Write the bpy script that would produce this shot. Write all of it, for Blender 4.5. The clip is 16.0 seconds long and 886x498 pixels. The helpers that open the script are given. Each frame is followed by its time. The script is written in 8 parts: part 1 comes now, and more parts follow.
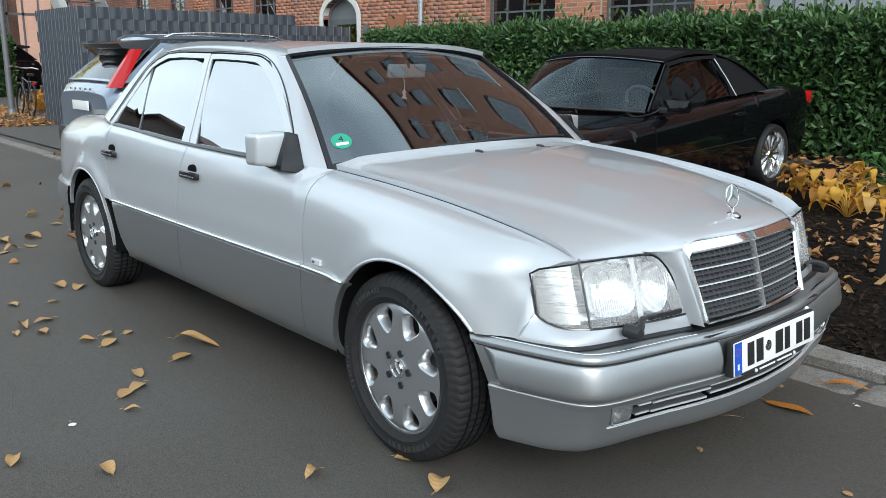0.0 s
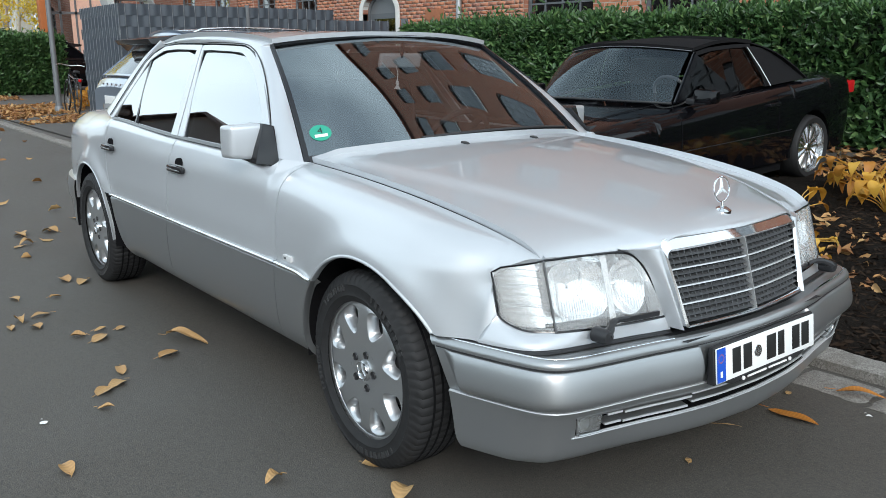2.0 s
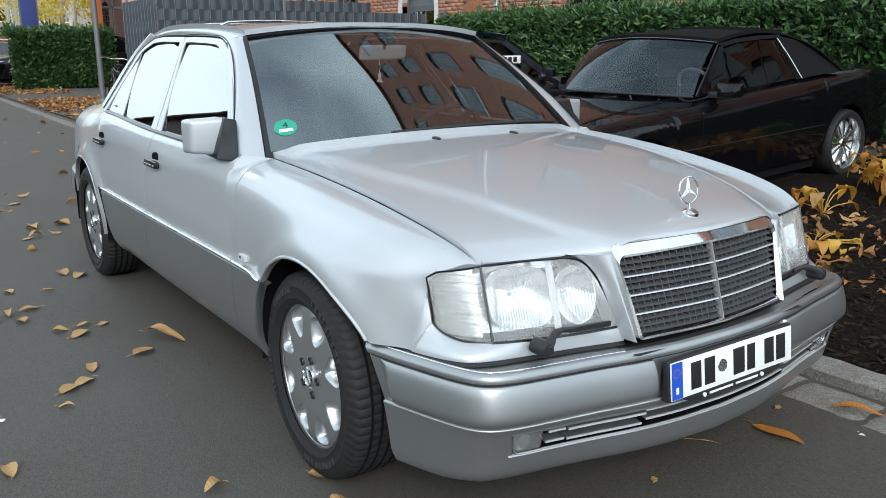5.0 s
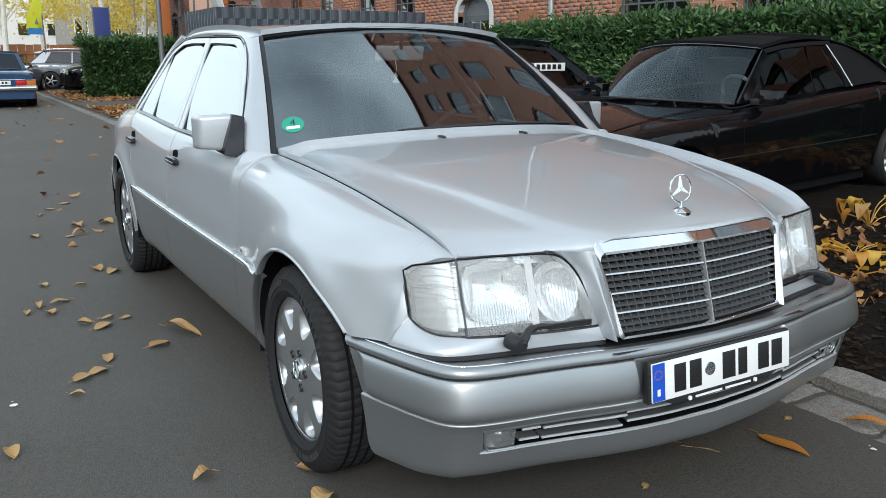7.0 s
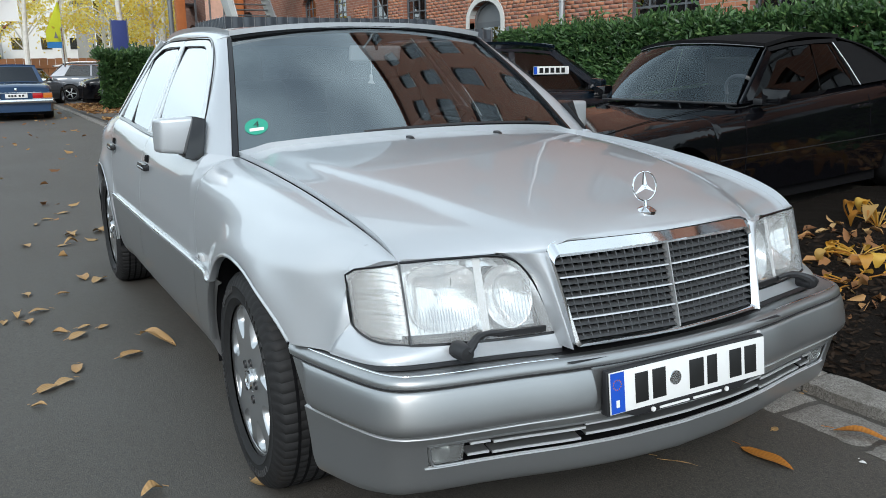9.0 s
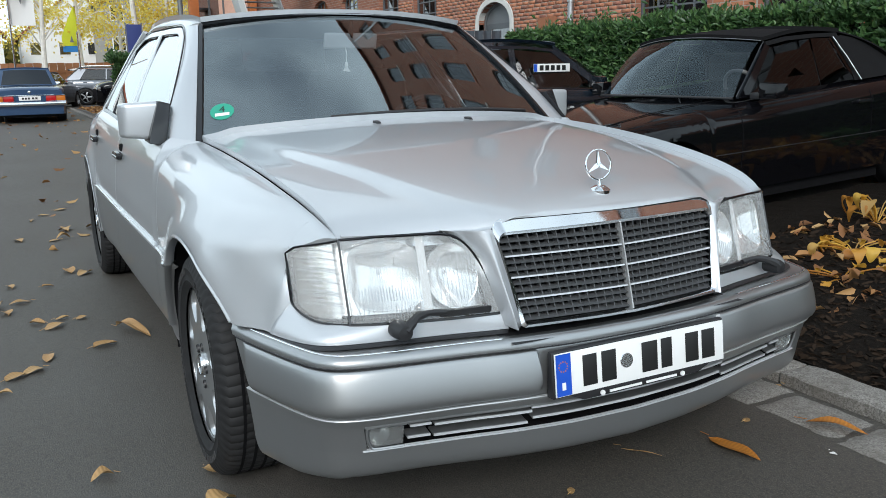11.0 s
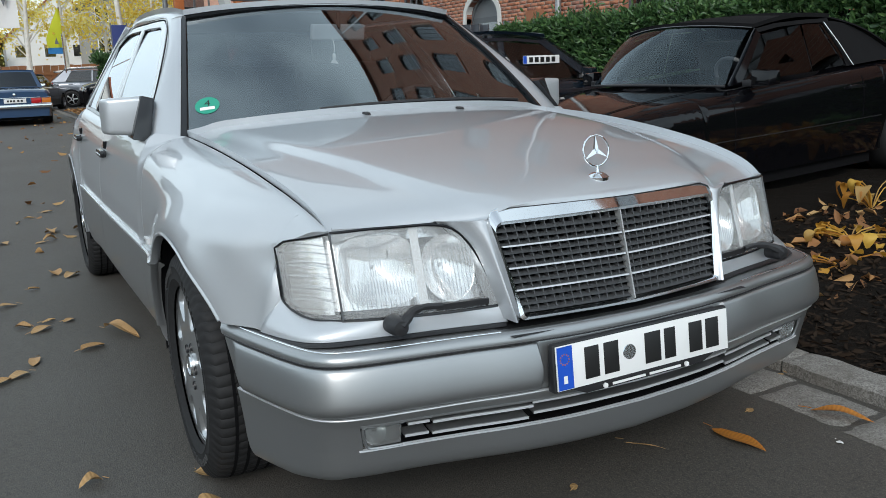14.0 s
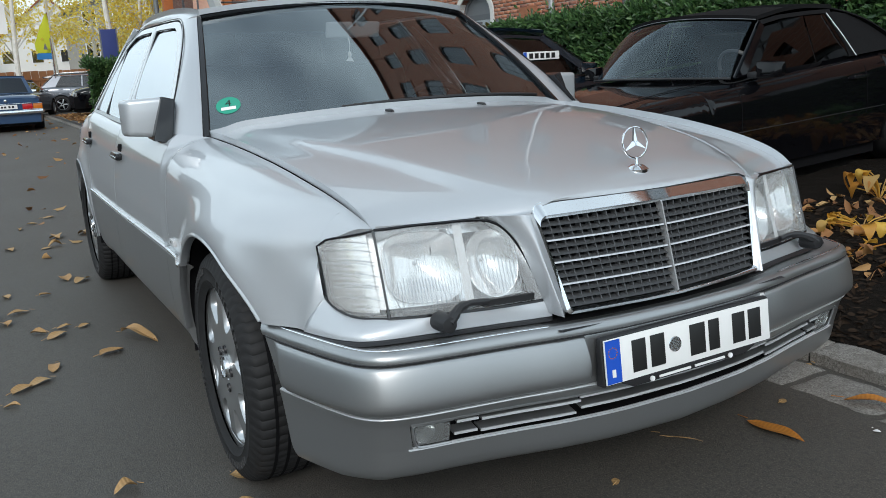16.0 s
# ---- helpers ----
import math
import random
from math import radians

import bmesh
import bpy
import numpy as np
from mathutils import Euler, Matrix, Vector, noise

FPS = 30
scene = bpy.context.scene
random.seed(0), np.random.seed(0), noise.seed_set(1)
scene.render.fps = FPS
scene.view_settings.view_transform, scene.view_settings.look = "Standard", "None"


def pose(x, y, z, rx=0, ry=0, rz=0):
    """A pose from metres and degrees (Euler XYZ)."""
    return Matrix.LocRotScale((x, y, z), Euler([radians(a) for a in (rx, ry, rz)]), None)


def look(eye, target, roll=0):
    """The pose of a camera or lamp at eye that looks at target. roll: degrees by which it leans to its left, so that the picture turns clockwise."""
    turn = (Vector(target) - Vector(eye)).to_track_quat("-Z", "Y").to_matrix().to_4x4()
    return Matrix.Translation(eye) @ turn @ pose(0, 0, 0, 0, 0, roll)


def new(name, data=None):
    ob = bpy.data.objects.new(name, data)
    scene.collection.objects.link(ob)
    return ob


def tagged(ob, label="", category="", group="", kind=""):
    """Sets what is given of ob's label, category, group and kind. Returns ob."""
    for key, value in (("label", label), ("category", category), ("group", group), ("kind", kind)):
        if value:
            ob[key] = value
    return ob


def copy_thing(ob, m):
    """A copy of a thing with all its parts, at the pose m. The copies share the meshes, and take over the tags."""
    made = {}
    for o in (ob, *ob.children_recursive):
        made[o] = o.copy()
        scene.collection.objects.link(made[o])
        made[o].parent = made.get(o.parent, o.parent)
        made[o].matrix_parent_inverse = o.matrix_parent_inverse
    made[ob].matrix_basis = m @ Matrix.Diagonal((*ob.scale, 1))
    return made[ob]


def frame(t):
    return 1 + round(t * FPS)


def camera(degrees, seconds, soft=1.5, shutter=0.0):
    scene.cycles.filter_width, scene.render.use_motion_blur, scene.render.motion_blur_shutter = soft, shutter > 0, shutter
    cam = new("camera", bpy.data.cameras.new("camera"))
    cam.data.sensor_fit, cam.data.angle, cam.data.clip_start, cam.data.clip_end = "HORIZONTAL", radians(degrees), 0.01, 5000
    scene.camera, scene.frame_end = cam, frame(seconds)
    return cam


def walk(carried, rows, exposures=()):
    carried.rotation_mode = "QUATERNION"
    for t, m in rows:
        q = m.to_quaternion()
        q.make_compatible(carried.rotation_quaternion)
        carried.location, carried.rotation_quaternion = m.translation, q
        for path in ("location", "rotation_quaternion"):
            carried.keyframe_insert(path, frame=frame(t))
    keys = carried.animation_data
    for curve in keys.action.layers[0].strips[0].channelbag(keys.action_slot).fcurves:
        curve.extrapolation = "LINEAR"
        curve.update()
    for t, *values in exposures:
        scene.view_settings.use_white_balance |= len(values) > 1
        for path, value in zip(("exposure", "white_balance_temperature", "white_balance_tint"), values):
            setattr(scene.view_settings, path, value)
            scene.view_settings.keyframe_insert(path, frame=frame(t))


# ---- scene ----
cam = camera(56.5, 16.0, soft=0.55)
PATH = [
    (0, (1.976, -2.418, 1.29), (0.519, -1.124, 0.841), 0.4),
    (0.5, (1.969, -2.335, 1.289), (0.483, -1.071, 0.847), -0.1),
    (1, (1.966, -2.245, 1.278), (0.459, -1.011, 0.824), -0.4),
    (1.5, (1.982, -2.197, 1.267), (0.462, -0.978, 0.815), -0.4),
    (2, (2.035, -2.138, 1.264), (0.503, -0.938, 0.803), -0.2),
    (2.5, (2.072, -2.098, 1.261), (0.528, -0.914, 0.796), -0.1),
    (3, (2.082, -2.069, 1.266), (0.536, -0.887, 0.804), -0.3),
    (3.5, (2.08, -2.01, 1.26), (0.524, -0.842, 0.794), -0.6),
    (4, (2.079, -1.932, 1.261), (0.508, -0.789, 0.788), -0.6),
    (4.2, (2.076, -1.908, 1.27), (0.503, -0.767, 0.796), -0.6),
    (6.3, (2.194, -1.702, 1.22), (0.527, -0.697, 0.76), 0.1),
    (6.5, (2.205, -1.687, 1.217), (0.532, -0.688, 0.765), 0.1),
    (7, (2.212, -1.649, 1.211), (0.529, -0.666, 0.761), -0.2),
    (7.5, (2.21, -1.586, 1.213), (0.513, -0.633, 0.752), -0.9),
    (8, (2.214, -1.513, 1.208), (0.51, -0.576, 0.742), -1.2),
    (8.5, (2.212, -1.46, 1.189), (0.505, -0.52, 0.74), -1.1),
    (9, (2.207, -1.437, 1.171), (0.495, -0.496, 0.741), -1.0),
    (11.3, (2.258, -1.259, 1.095), (0.522, -0.358, 0.676), -1.2),
    (11.5, (2.246, -1.254, 1.095), (0.508, -0.358, 0.675), -1.3),
    (12, (2.218, -1.24, 1.076), (0.48, -0.342, 0.661), -1.5),
    (12.5, (2.207, -1.231, 1.072), (0.463, -0.342, 0.66), -1.7),
    (13, (2.213, -1.226, 1.077), (0.467, -0.342, 0.663), -1.9),
    (13.5, (2.211, -1.229, 1.076), (0.48, -0.319, 0.656), -1.9),
    (14, (2.199, -1.252, 1.074), (0.478, -0.327, 0.646), -2.1),
    (14.5, (2.192, -1.287, 1.08), (0.473, -0.36, 0.649), -2.5),
    (15, (2.191, -1.314, 1.077), (0.481, -0.37, 0.647), -2.4),
    (15.5, (2.174, -1.339, 1.082), (0.462, -0.4, 0.65), -2.6),
    (16, (2.13, -1.344, 1.068), (0.419, -0.403, 0.637), -3.1),
]
walk(cam, [(t, look(eye, target, roll)) for t, eye, target, roll in PATH], exposures=((0, 0.02), (4, 0.03), (6.5, -0.17), (9, -0.17), (11.5, -0.19), (12.5, -0.34), (16, -0.43)))

# ---- world, sun, exposure ----
world = bpy.data.worlds.new("sky")
scene.world = world
world.use_nodes = True
wt = world.node_tree
wt.nodes.clear()
SUN_EL, SUN_AZ = radians(30), radians(122)


def wnode(kind, **kw):
    n = wt.nodes.new(kind)
    for k, v in kw.items():
        n.inputs[k].default_value = v
    return n


sky = wnode("ShaderNodeTexSky")
sky.sky_type, sky.sun_disc, sky.sun_elevation, sky.sun_rotation = "NISHITA", False, SUN_EL, SUN_AZ
sky.air_density, sky.dust_density, sky.ozone_density = 1.0, 1.5, 1.2
co = wnode("ShaderNodeTexCoord")
mp = wnode("ShaderNodeMapping", Scale=(1.0, 1.3, 2.6))
cloud = wnode("ShaderNodeTexNoise", Scale=1.7, Detail=3.0, Roughness=0.45)
ramp = wt.nodes.new("ShaderNodeValToRGB")
ramp.color_ramp.elements[0].position, ramp.color_ramp.elements[1].position = 0.14, 0.58
ramp.color_ramp.elements[0].color = (0.30, 0.30, 0.30, 1)
mixc = wt.nodes.new("ShaderNodeMix")
mixc.data_type = "RGBA"
mixc.inputs[7].default_value = (10.0, 11.9, 13.0, 1)
bg = wnode("ShaderNodeBackground", Strength=0.15)
wo = wt.nodes.new("ShaderNodeOutputWorld")
wt.links.new(co.outputs["Generated"], mp.inputs["Vector"])
wt.links.new(mp.outputs["Vector"], cloud.inputs["Vector"])
sep = wt.nodes.new("ShaderNodeSeparateXYZ")
high = wnode("ShaderNodeMapRange", **{"From Min": 0.55, "From Max": 1.0, "To Min": 0.0, "To Max": 0.20})
less = wt.nodes.new("ShaderNodeMath")
less.operation = "SUBTRACT"
wt.links.new(co.outputs["Generated"], sep.inputs[0])
wt.links.new(sep.outputs["Z"], high.inputs["Value"])
wt.links.new(cloud.outputs["Fac"], less.inputs[0])
wt.links.new(high.outputs[0], less.inputs[1])
wt.links.new(less.outputs[0], ramp.inputs["Fac"])
wt.links.new(ramp.outputs["Color"], mixc.inputs[0])
wt.links.new(sky.outputs["Color"], mixc.inputs[6])
wt.links.new(mixc.outputs[2], bg.inputs["Color"])
wt.links.new(bg.outputs["Background"], wo.inputs["Surface"])

sun = new("sun", bpy.data.lights.new("sun", "SUN"))
sun.data.energy, sun.data.angle, sun.data.color = 2.1, radians(20), (1.0, 0.98, 0.95)
_d = Vector((math.sin(SUN_AZ) * math.cos(SUN_EL), math.cos(SUN_AZ) * math.cos(SUN_EL), math.sin(SUN_EL)))
sun.matrix_world = look(_d * 50, (0, 0, 0))
scene.view_settings.exposure = 0.0


# ---- materials ----
class M:
    """A node material in the making; the methods return sockets."""

    def __init__(self, name, color=(0.5, 0.5, 0.5), rough=0.5, metal=0.0, **kw):
        self.mat = bpy.data.materials.new(name)
        self.mat.use_nodes = True
        self.t = self.mat.node_tree
        self.p = self.t.nodes["Principled BSDF"]
        self.set(**{"Base Color": (*color, 1), "Roughness": rough, "Metallic": metal}, **kw)

    def set(self, **kw):
        for k, v in kw.items():
            k = k.replace("_", " ")
            if hasattr(v, "is_linked"):
                self.t.links.new(v, self.p.inputs[k])
            else:
                self.p.inputs[k].default_value = v
        return self

    def node(self, kind, **kw):
        n = self.t.nodes.new(kind)
        for k, v in kw.items():
            k = k.replace("_", " ")
            if hasattr(v, "is_linked"):
                self.t.links.new(v, n.inputs[k])
            else:
                n.inputs[k].default_value = v
        return n

    def pos(self, scale=(1, 1, 1)):
        return self.node("ShaderNodeMapping", Vector=self.node("ShaderNodeTexCoord").outputs["Object"], Scale=scale).outputs[0]

    def noise(self, scale, detail=4.0, rough=0.55, stretch=(1, 1, 1)):
        return self.node("ShaderNodeTexNoise", Vector=self.pos(stretch), Scale=scale, Detail=detail, Roughness=rough).outputs["Fac"]

    def ramp(self, fac, stops):
        n = self.node("ShaderNodeValToRGB", Fac=fac)
        e = n.color_ramp.elements
        while len(e) < len(stops):
            e.new(0.5)
        for el, (p, c) in zip(e, stops):
            el.position, el.color = p, (*c, 1) if len(c) == 3 else c
        return n.outputs["Color"]

    def mix(self, fac, a, b, mode="MIX"):
        n = self.t.nodes.new("ShaderNodeMix")
        n.data_type, n.blend_type = "RGBA", mode
        for i, v in ((0, fac), (6, a), (7, b)):
            if hasattr(v, "is_linked"):
                self.t.links.new(v, n.inputs[i])
            else:
                n.inputs[i].default_value = v if i == 0 else (*v[:3], 1)
        return n.outputs[2]

    def bump(self, height, strength=0.3, dist=0.01):
        return self.set(Normal=self.node("ShaderNodeBump", Strength=strength, Distance=dist, Height=height).outputs[0])

    def rand(self, island=False):
        if island:
            return self.node("ShaderNodeNewGeometry").outputs["Random Per Island"]
        return self.node("ShaderNodeObjectInfo").outputs["Random"]

    def grey(self, fac, lo, hi):
        return self.node("ShaderNodeMapRange", Value=fac, **{"To Min": lo, "To Max": hi}).outputs[0]


def paint(name, color, flake=0.05, rough=0.3, metal=0.75, coat=1.0, coatrough=0.03, ior=1.5):
    m = M(name, color, rough, metal)
    m.set(**{"Coat Weight": coat, "Coat Roughness": coatrough, "Coat IOR": ior})
    n = m.noise(900.0, 2.0)
    big = m.noise(1.3, 3.0)
    c = m.mix(m.grey(n, 0.0, 1.0), [v * (1 - flake) for v in color], [min(1, v * (1 + flake)) for v in color])
    m.set(**{"Base Color": c, "Roughness": m.grey(big, rough - 0.03, rough + 0.05)})
    return m.mat


def plain(name, color, rough=0.5, metal=0.0, var=0.12, scale=30.0, bump=0.0, **kw):
    m = M(name, color, rough, metal, **kw)
    n, b = m.noise(scale, 5.0), m.noise(scale * 0.08, 3.0)
    c = m.mix(m.grey(n, 0.0, 1.0), [v * (1 - var) for v in color], [min(1, v * (1 + var)) for v in color])
    c = m.mix(m.grey(b, 0.0, 0.35), c, [v * (1 - 1.5 * var) for v in color])
    m.set(**{"Base Color": c, "Roughness": m.grey(b, max(0.02, rough - 0.06), min(1, rough + 0.08))})
    if bump:
        m.bump(n, bump, 0.002)
    return m.mat


def glass(name, tint, gloss_ior=1.5, rough=0.0, bump=None, milky=0.0, coat=(0.96, 0.98, 1)):
    """A thin pane: what is behind shows tinted, and the surface mirrors by Fresnel."""
    m = M(name)
    m.t.nodes.remove(m.p)
    out = m.t.nodes["Material Output"]
    tr = m.node("ShaderNodeBsdfTransparent", Color=(*tint, 1))
    if bump:
        wn = m.node("ShaderNodeTexWave", Vector=m.pos(), Scale=bump[0], Distortion=1.6)
        wn.bands_direction = bump[2]
        wave = wn.outputs["Fac"]
        # tint darkens in bands, in place of light bent by the flutes
        m.t.links.new(m.mix(wave, [v * 0.92 for v in tint], tint), tr.inputs["Color"])
    gl = m.node("ShaderNodeBsdfGlossy", Color=(*coat, 1), Roughness=rough)
    f0 = ((gloss_ior - 1) / (gloss_ior + 1)) ** 2
    lw = m.node("ShaderNodeLayerWeight", Blend=0.5)
    p5 = m.node("ShaderNodeMath")
    p5.operation = "POWER"
    m.t.links.new(lw.outputs["Facing"], p5.inputs[0])
    p5.inputs[1].default_value = 5.0
    fr = m.node("ShaderNodeMapRange", Value=p5.outputs[0], **{"To Min": f0, "To Max": 1.0})
    if bump:
        b = m.node("ShaderNodeBump", Strength=bump[1], Distance=0.002, Height=wave)
        m.t.links.new(b.outputs[0], gl.inputs["Normal"])
        m.t.links.new(b.outputs[0], lw.inputs["Normal"])
    mx = m.node("ShaderNodeMixShader", Fac=fr.outputs[0])
    m.t.links.new(tr.outputs[0], mx.inputs[1])
    m.t.links.new(gl.outputs[0], mx.inputs[2])
    if milky:
        # white diffuse share that brightens the lens, banded where it is fluted
        df = m.node("ShaderNodeBsdfDiffuse", Color=(0.92, 0.93, 0.93, 1))
        if bump:
            m.t.links.new(b.outputs[0], df.inputs["Normal"])
        last, mx = mx, m.node("ShaderNodeMixShader", Fac=m.grey(wave, 0.85 * milky, 1.15 * milky) if bump else milky)
        m.t.links.new(last.outputs[0], mx.inputs[1])
        m.t.links.new(df.outputs[0], mx.inputs[2])
    m.t.links.new(mx.outputs[0], out.inputs["Surface"])
    return m.mat


SILVER = paint("silver_metallic_paint", (0.49, 0.513, 0.54), 0.06, 0.36, 0.42, 0.85, 0.015, 1.5)
CLAD = paint("grey_silver_plastic_paint", (0.36, 0.37, 0.378), 0.05, 0.34, 0.85, 0.3, 0.08)
BLACKPAINT = paint("black_car_paint", (0.003, 0.003, 0.004), 0.2, 0.05, 0.0, 0.0)
BLACKPAINT.node_tree.nodes["Principled BSDF"].inputs["Specular IOR Level"].default_value = 0.34
BLUEPAINT = paint("dark_blue_paint", (0.004, 0.008, 0.014), 0.1, 0.22, 0.1, 0.4)
STEELBLUE = paint("blue_grey_metallic_paint", (0.20, 0.25, 0.32), 0.06, 0.36, 0.6)
GREYPAINT = paint("grey_metallic_paint", (0.15, 0.165, 0.19), 0.06, 0.32, 0.6)
MIDBLUE = paint("mid_blue_paint", (0.018, 0.055, 0.13), 0.06, 0.3, 0.3)
CHROME = plain("chrome", (0.82, 0.83, 0.84), 0.05, 1.0, 0.02)
SATIN = plain("satin_bright_trim", (0.72, 0.73, 0.74), 0.25, 1.0, 0.03)
ALLOY = paint("painted_alloy", (0.50, 0.515, 0.53), 0.03, 0.30, 0.85, 0.5, 0.08)
BLACK = plain("black_plastic", (0.018, 0.018, 0.02), 0.42, 0, 0.2, 60, 0.15)
GLOSSBLACK = plain("glossy_black_trim", (0.010, 0.010, 0.012), 0.15, 0, 0.2)
GRILLEBAR = plain("dull_grille_trim", (0.60, 0.61, 0.62), 0.30, 0.6, 0.04)
GREYPL = plain("grey_plastic_slats", (0.085, 0.089, 0.094), 0.42, 0.1, 0.1, 60)
RUBBER = plain("tyre_rubber", (0.022, 0.022, 0.023), 0.62, 0, 0.45, 40, 0.35, **{"Specular IOR Level": 0.25})
LETTER = plain("worn_rubber_lettering", (0.032, 0.032, 0.033), 0.6, 0, 0.3, 60)
# near-black in place of the shade inside cavities, gaps and recesses
DARK = plain("cavity_shade_black", (0.008, 0.008, 0.009), 0.8, **{"Specular IOR Level": 0.05})
SEAT = plain("dark_leather", (0.03, 0.03, 0.032), 0.5, 0, 0.2, 40, 0.2)
WOOD = plain("dark_wood_trim", (0.09, 0.035, 0.015), 0.3, 0, 0.3, 12)
REFLECTOR = plain("silvered_reflector", (0.95, 0.95, 0.95), 0.16, 0.85, 0.02)
GLASS = glass("tinted_car_glass", (0.40, 0.44, 0.46), 2.9, coat=(0.87, 0.96, 1))
SIDEGLASS = glass("dark_tinted_side_glass", (0.14, 0.15, 0.15), 6.0)
CARGLASS = glass("parked_car_glass", (0.14, 0.15, 0.16), 1.8)
LENS = glass("fluted_clear_lens", (0.97, 0.98, 0.98), 1.5, 0.02, (48.0, 0.35, "Y"), 0.20)
FLUTE = glass("moulded_glass_ridge", (0.80, 0.82, 0.83), 1.6, 0.05, None, 0.10)
LENSH = glass("ribbed_clear_lens", (0.97, 0.96, 0.95), 1.5, 0.02, (30.0, 0.18, "Z"), 0.20)
BADGE = plain("pale_grey_badge", (0.55, 0.56, 0.57), 0.35, 0, 0.04)
WHITE = plain("white_enamel", (0.80, 0.80, 0.79), 0.35, 0, 0.03)
PLATEBLUE = plain("blue_enamel", (0.01, 0.08, 0.50), 0.35, 0, 0.05)
INK = plain("black_enamel", (0.012, 0.012, 0.012), 0.4)
GREEN = plain("green_sticker", (0.02, 0.30, 0.20), 0.4, 0, 0.05)
REDLENS = plain("red_lamp_lens", (0.45, 0.012, 0.015), 0.12, 0, 0.15)
AMBER = plain("amber_lamp_lens", (0.55, 0.16, 0.02), 0.15, 0, 0.1)


# ---- building helpers ----
def spl(xs, ys):
    """A smooth curve through points, with no overshoot; straight beyond its ends."""
    xs, ys = np.array(xs, float), np.array(ys, float)
    o = np.argsort(xs)
    xs, ys = xs[o], ys[o]
    h, d = np.diff(xs), np.diff(ys) / np.diff(xs)
    m = np.zeros(len(xs))
    m[0], m[-1] = d[0], d[-1]
    for i in range(1, len(xs) - 1):
        m[i] = 0 if d[i - 1] * d[i] <= 0 else 2 * d[i - 1] * d[i] / (d[i - 1] + d[i])

    def f(x):
        if x <= xs[0]:
            return ys[0] + m[0] * (x - xs[0])
        if x >= xs[-1]:
            return ys[-1] + m[-1] * (x - xs[-1])
        i = int(np.searchsorted(xs, x)) - 1
        t = (x - xs[i]) / h[i]
        return (2 * t**3 - 3 * t**2 + 1) * ys[i] + (t**3 - 2 * t**2 + t) * h[i] * m[i] + (3 * t**2 - 2 * t**3) * ys[i + 1] + (t**3 - t**2) * h[i] * m[i + 1]

    return f


def lerp(a, b, t):
    return a + (b - a) * t


def curve_pts(pts, n):
    """n points evenly along a smooth curve through pts (any dimension)."""
    p = np.array(pts, float)
    s = np.r_[0, np.cumsum(np.linalg.norm(np.diff(p, axis=0), axis=1))]
    fs = [spl(s, p[:, k]) for k in range(p.shape[1])]
    return [np.array([f(v) for f in fs]) for v in np.linspace(0, s[-1], n)]


def line_pts(pts, n):
    """n points evenly along a polyline."""
    p = np.array(pts, float)
    s = np.r_[0, np.cumsum(np.linalg.norm(np.diff(p, axis=0), axis=1))]
    return [np.array([np.interp(v, s, p[:, k]) for k in range(p.shape[1])]) for v in np.linspace(0, s[-1], n)]


def join(*geos):
    vs, fs = [], []
    for v, f in geos:
        k = len(vs)
        vs += [tuple(a) for a in v]
        fs += [tuple(i + k for i in q) for q in f]
    return vs, fs


def moved(geo, m):
    return [tuple(m @ Vector(v)) for v in geo[0]], geo[1]


def flip(geo):
    """The mirror image across the x-z plane."""
    return [(x, -y, z) for x, y, z in geo[0]], [tuple(reversed(f)) for f in geo[1]]


def rows_geo(rows, close_u=False, close_v=False, flange=0.0, down=None):
    """A skin over rows of points. flange: the edge is folded back by this much, away from the outer side."""
    nu, nv = len(rows), len(rows[0])
    vs = [tuple(p) for r in rows for p in r]
    fs = []
    for i in range(nu if close_u else nu - 1):
        for j in range(nv if close_v else nv - 1):
            a, b = i * nv + j, ((i + 1) % nu) * nv + j
            c, d = ((i + 1) % nu) * nv + (j + 1) % nv, i * nv + (j + 1) % nv
            fs.append((a, b, c, d))
    if flange:
        P = np.array(vs).reshape(nu, nv, 3)
        du = np.gradient(P, axis=0) if nu > 1 else P * 0
        dv = np.gradient(P, axis=1)
        N = np.cross(du, dv)
        N /= np.linalg.norm(N, axis=2, keepdims=True) + 1e-12
        loop = [(i, 0) for i in range(nu)] + [(nu - 1, j) for j in range(1, nv)] + [(i, nv - 1) for i in range(nu - 2, -1, -1)] + [(0, j) for j in range(nv - 2, 0, -1)]
        k = len(vs)
        for i, j in loop:
            vs.append(tuple(P[i, j] - flange * N[i, j]))
        for q, (i, j) in enumerate(loop):
            i2, j2 = loop[(q + 1) % len(loop)]
            fs.append((i2 * nv + j2, i * nv + j, k + q, k + (q + 1) % len(loop)))
    return vs, fs


def grid(F, nu, nv, **kw):
    return rows_geo([[F(u, v) for v in np.linspace(0, 1, nv)] for u in np.linspace(0, 1, nu)], **kw)


def from_bm(bm):
    bm.verts.ensure_lookup_table()
    out = [tuple(v.co) for v in bm.verts], [tuple(v.index for v in f.verts) for f in bm.faces]
    bm.free()
    return out


def box(x0, x1, y0, y1, z0, z1, b=0.0, seg=2):
    bm = bmesh.new()
    bmesh.ops.create_cube(bm, size=1.0)
    for v in bm.verts:
        v.co = ((x0 + x1) / 2 + v.co.x * (x1 - x0), (y0 + y1) / 2 + v.co.y * (y1 - y0), (z0 + z1) / 2 + v.co.z * (z1 - z0))
    if b:
        bmesh.ops.bevel(bm, geom=bm.edges[:], offset=min(b, 0.45 * min(abs(x1 - x0), abs(y1 - y0), abs(z1 - z0))), segments=seg, profile=0.6, affect="EDGES")
        bm.verts.index_update()
    return from_bm(bm)


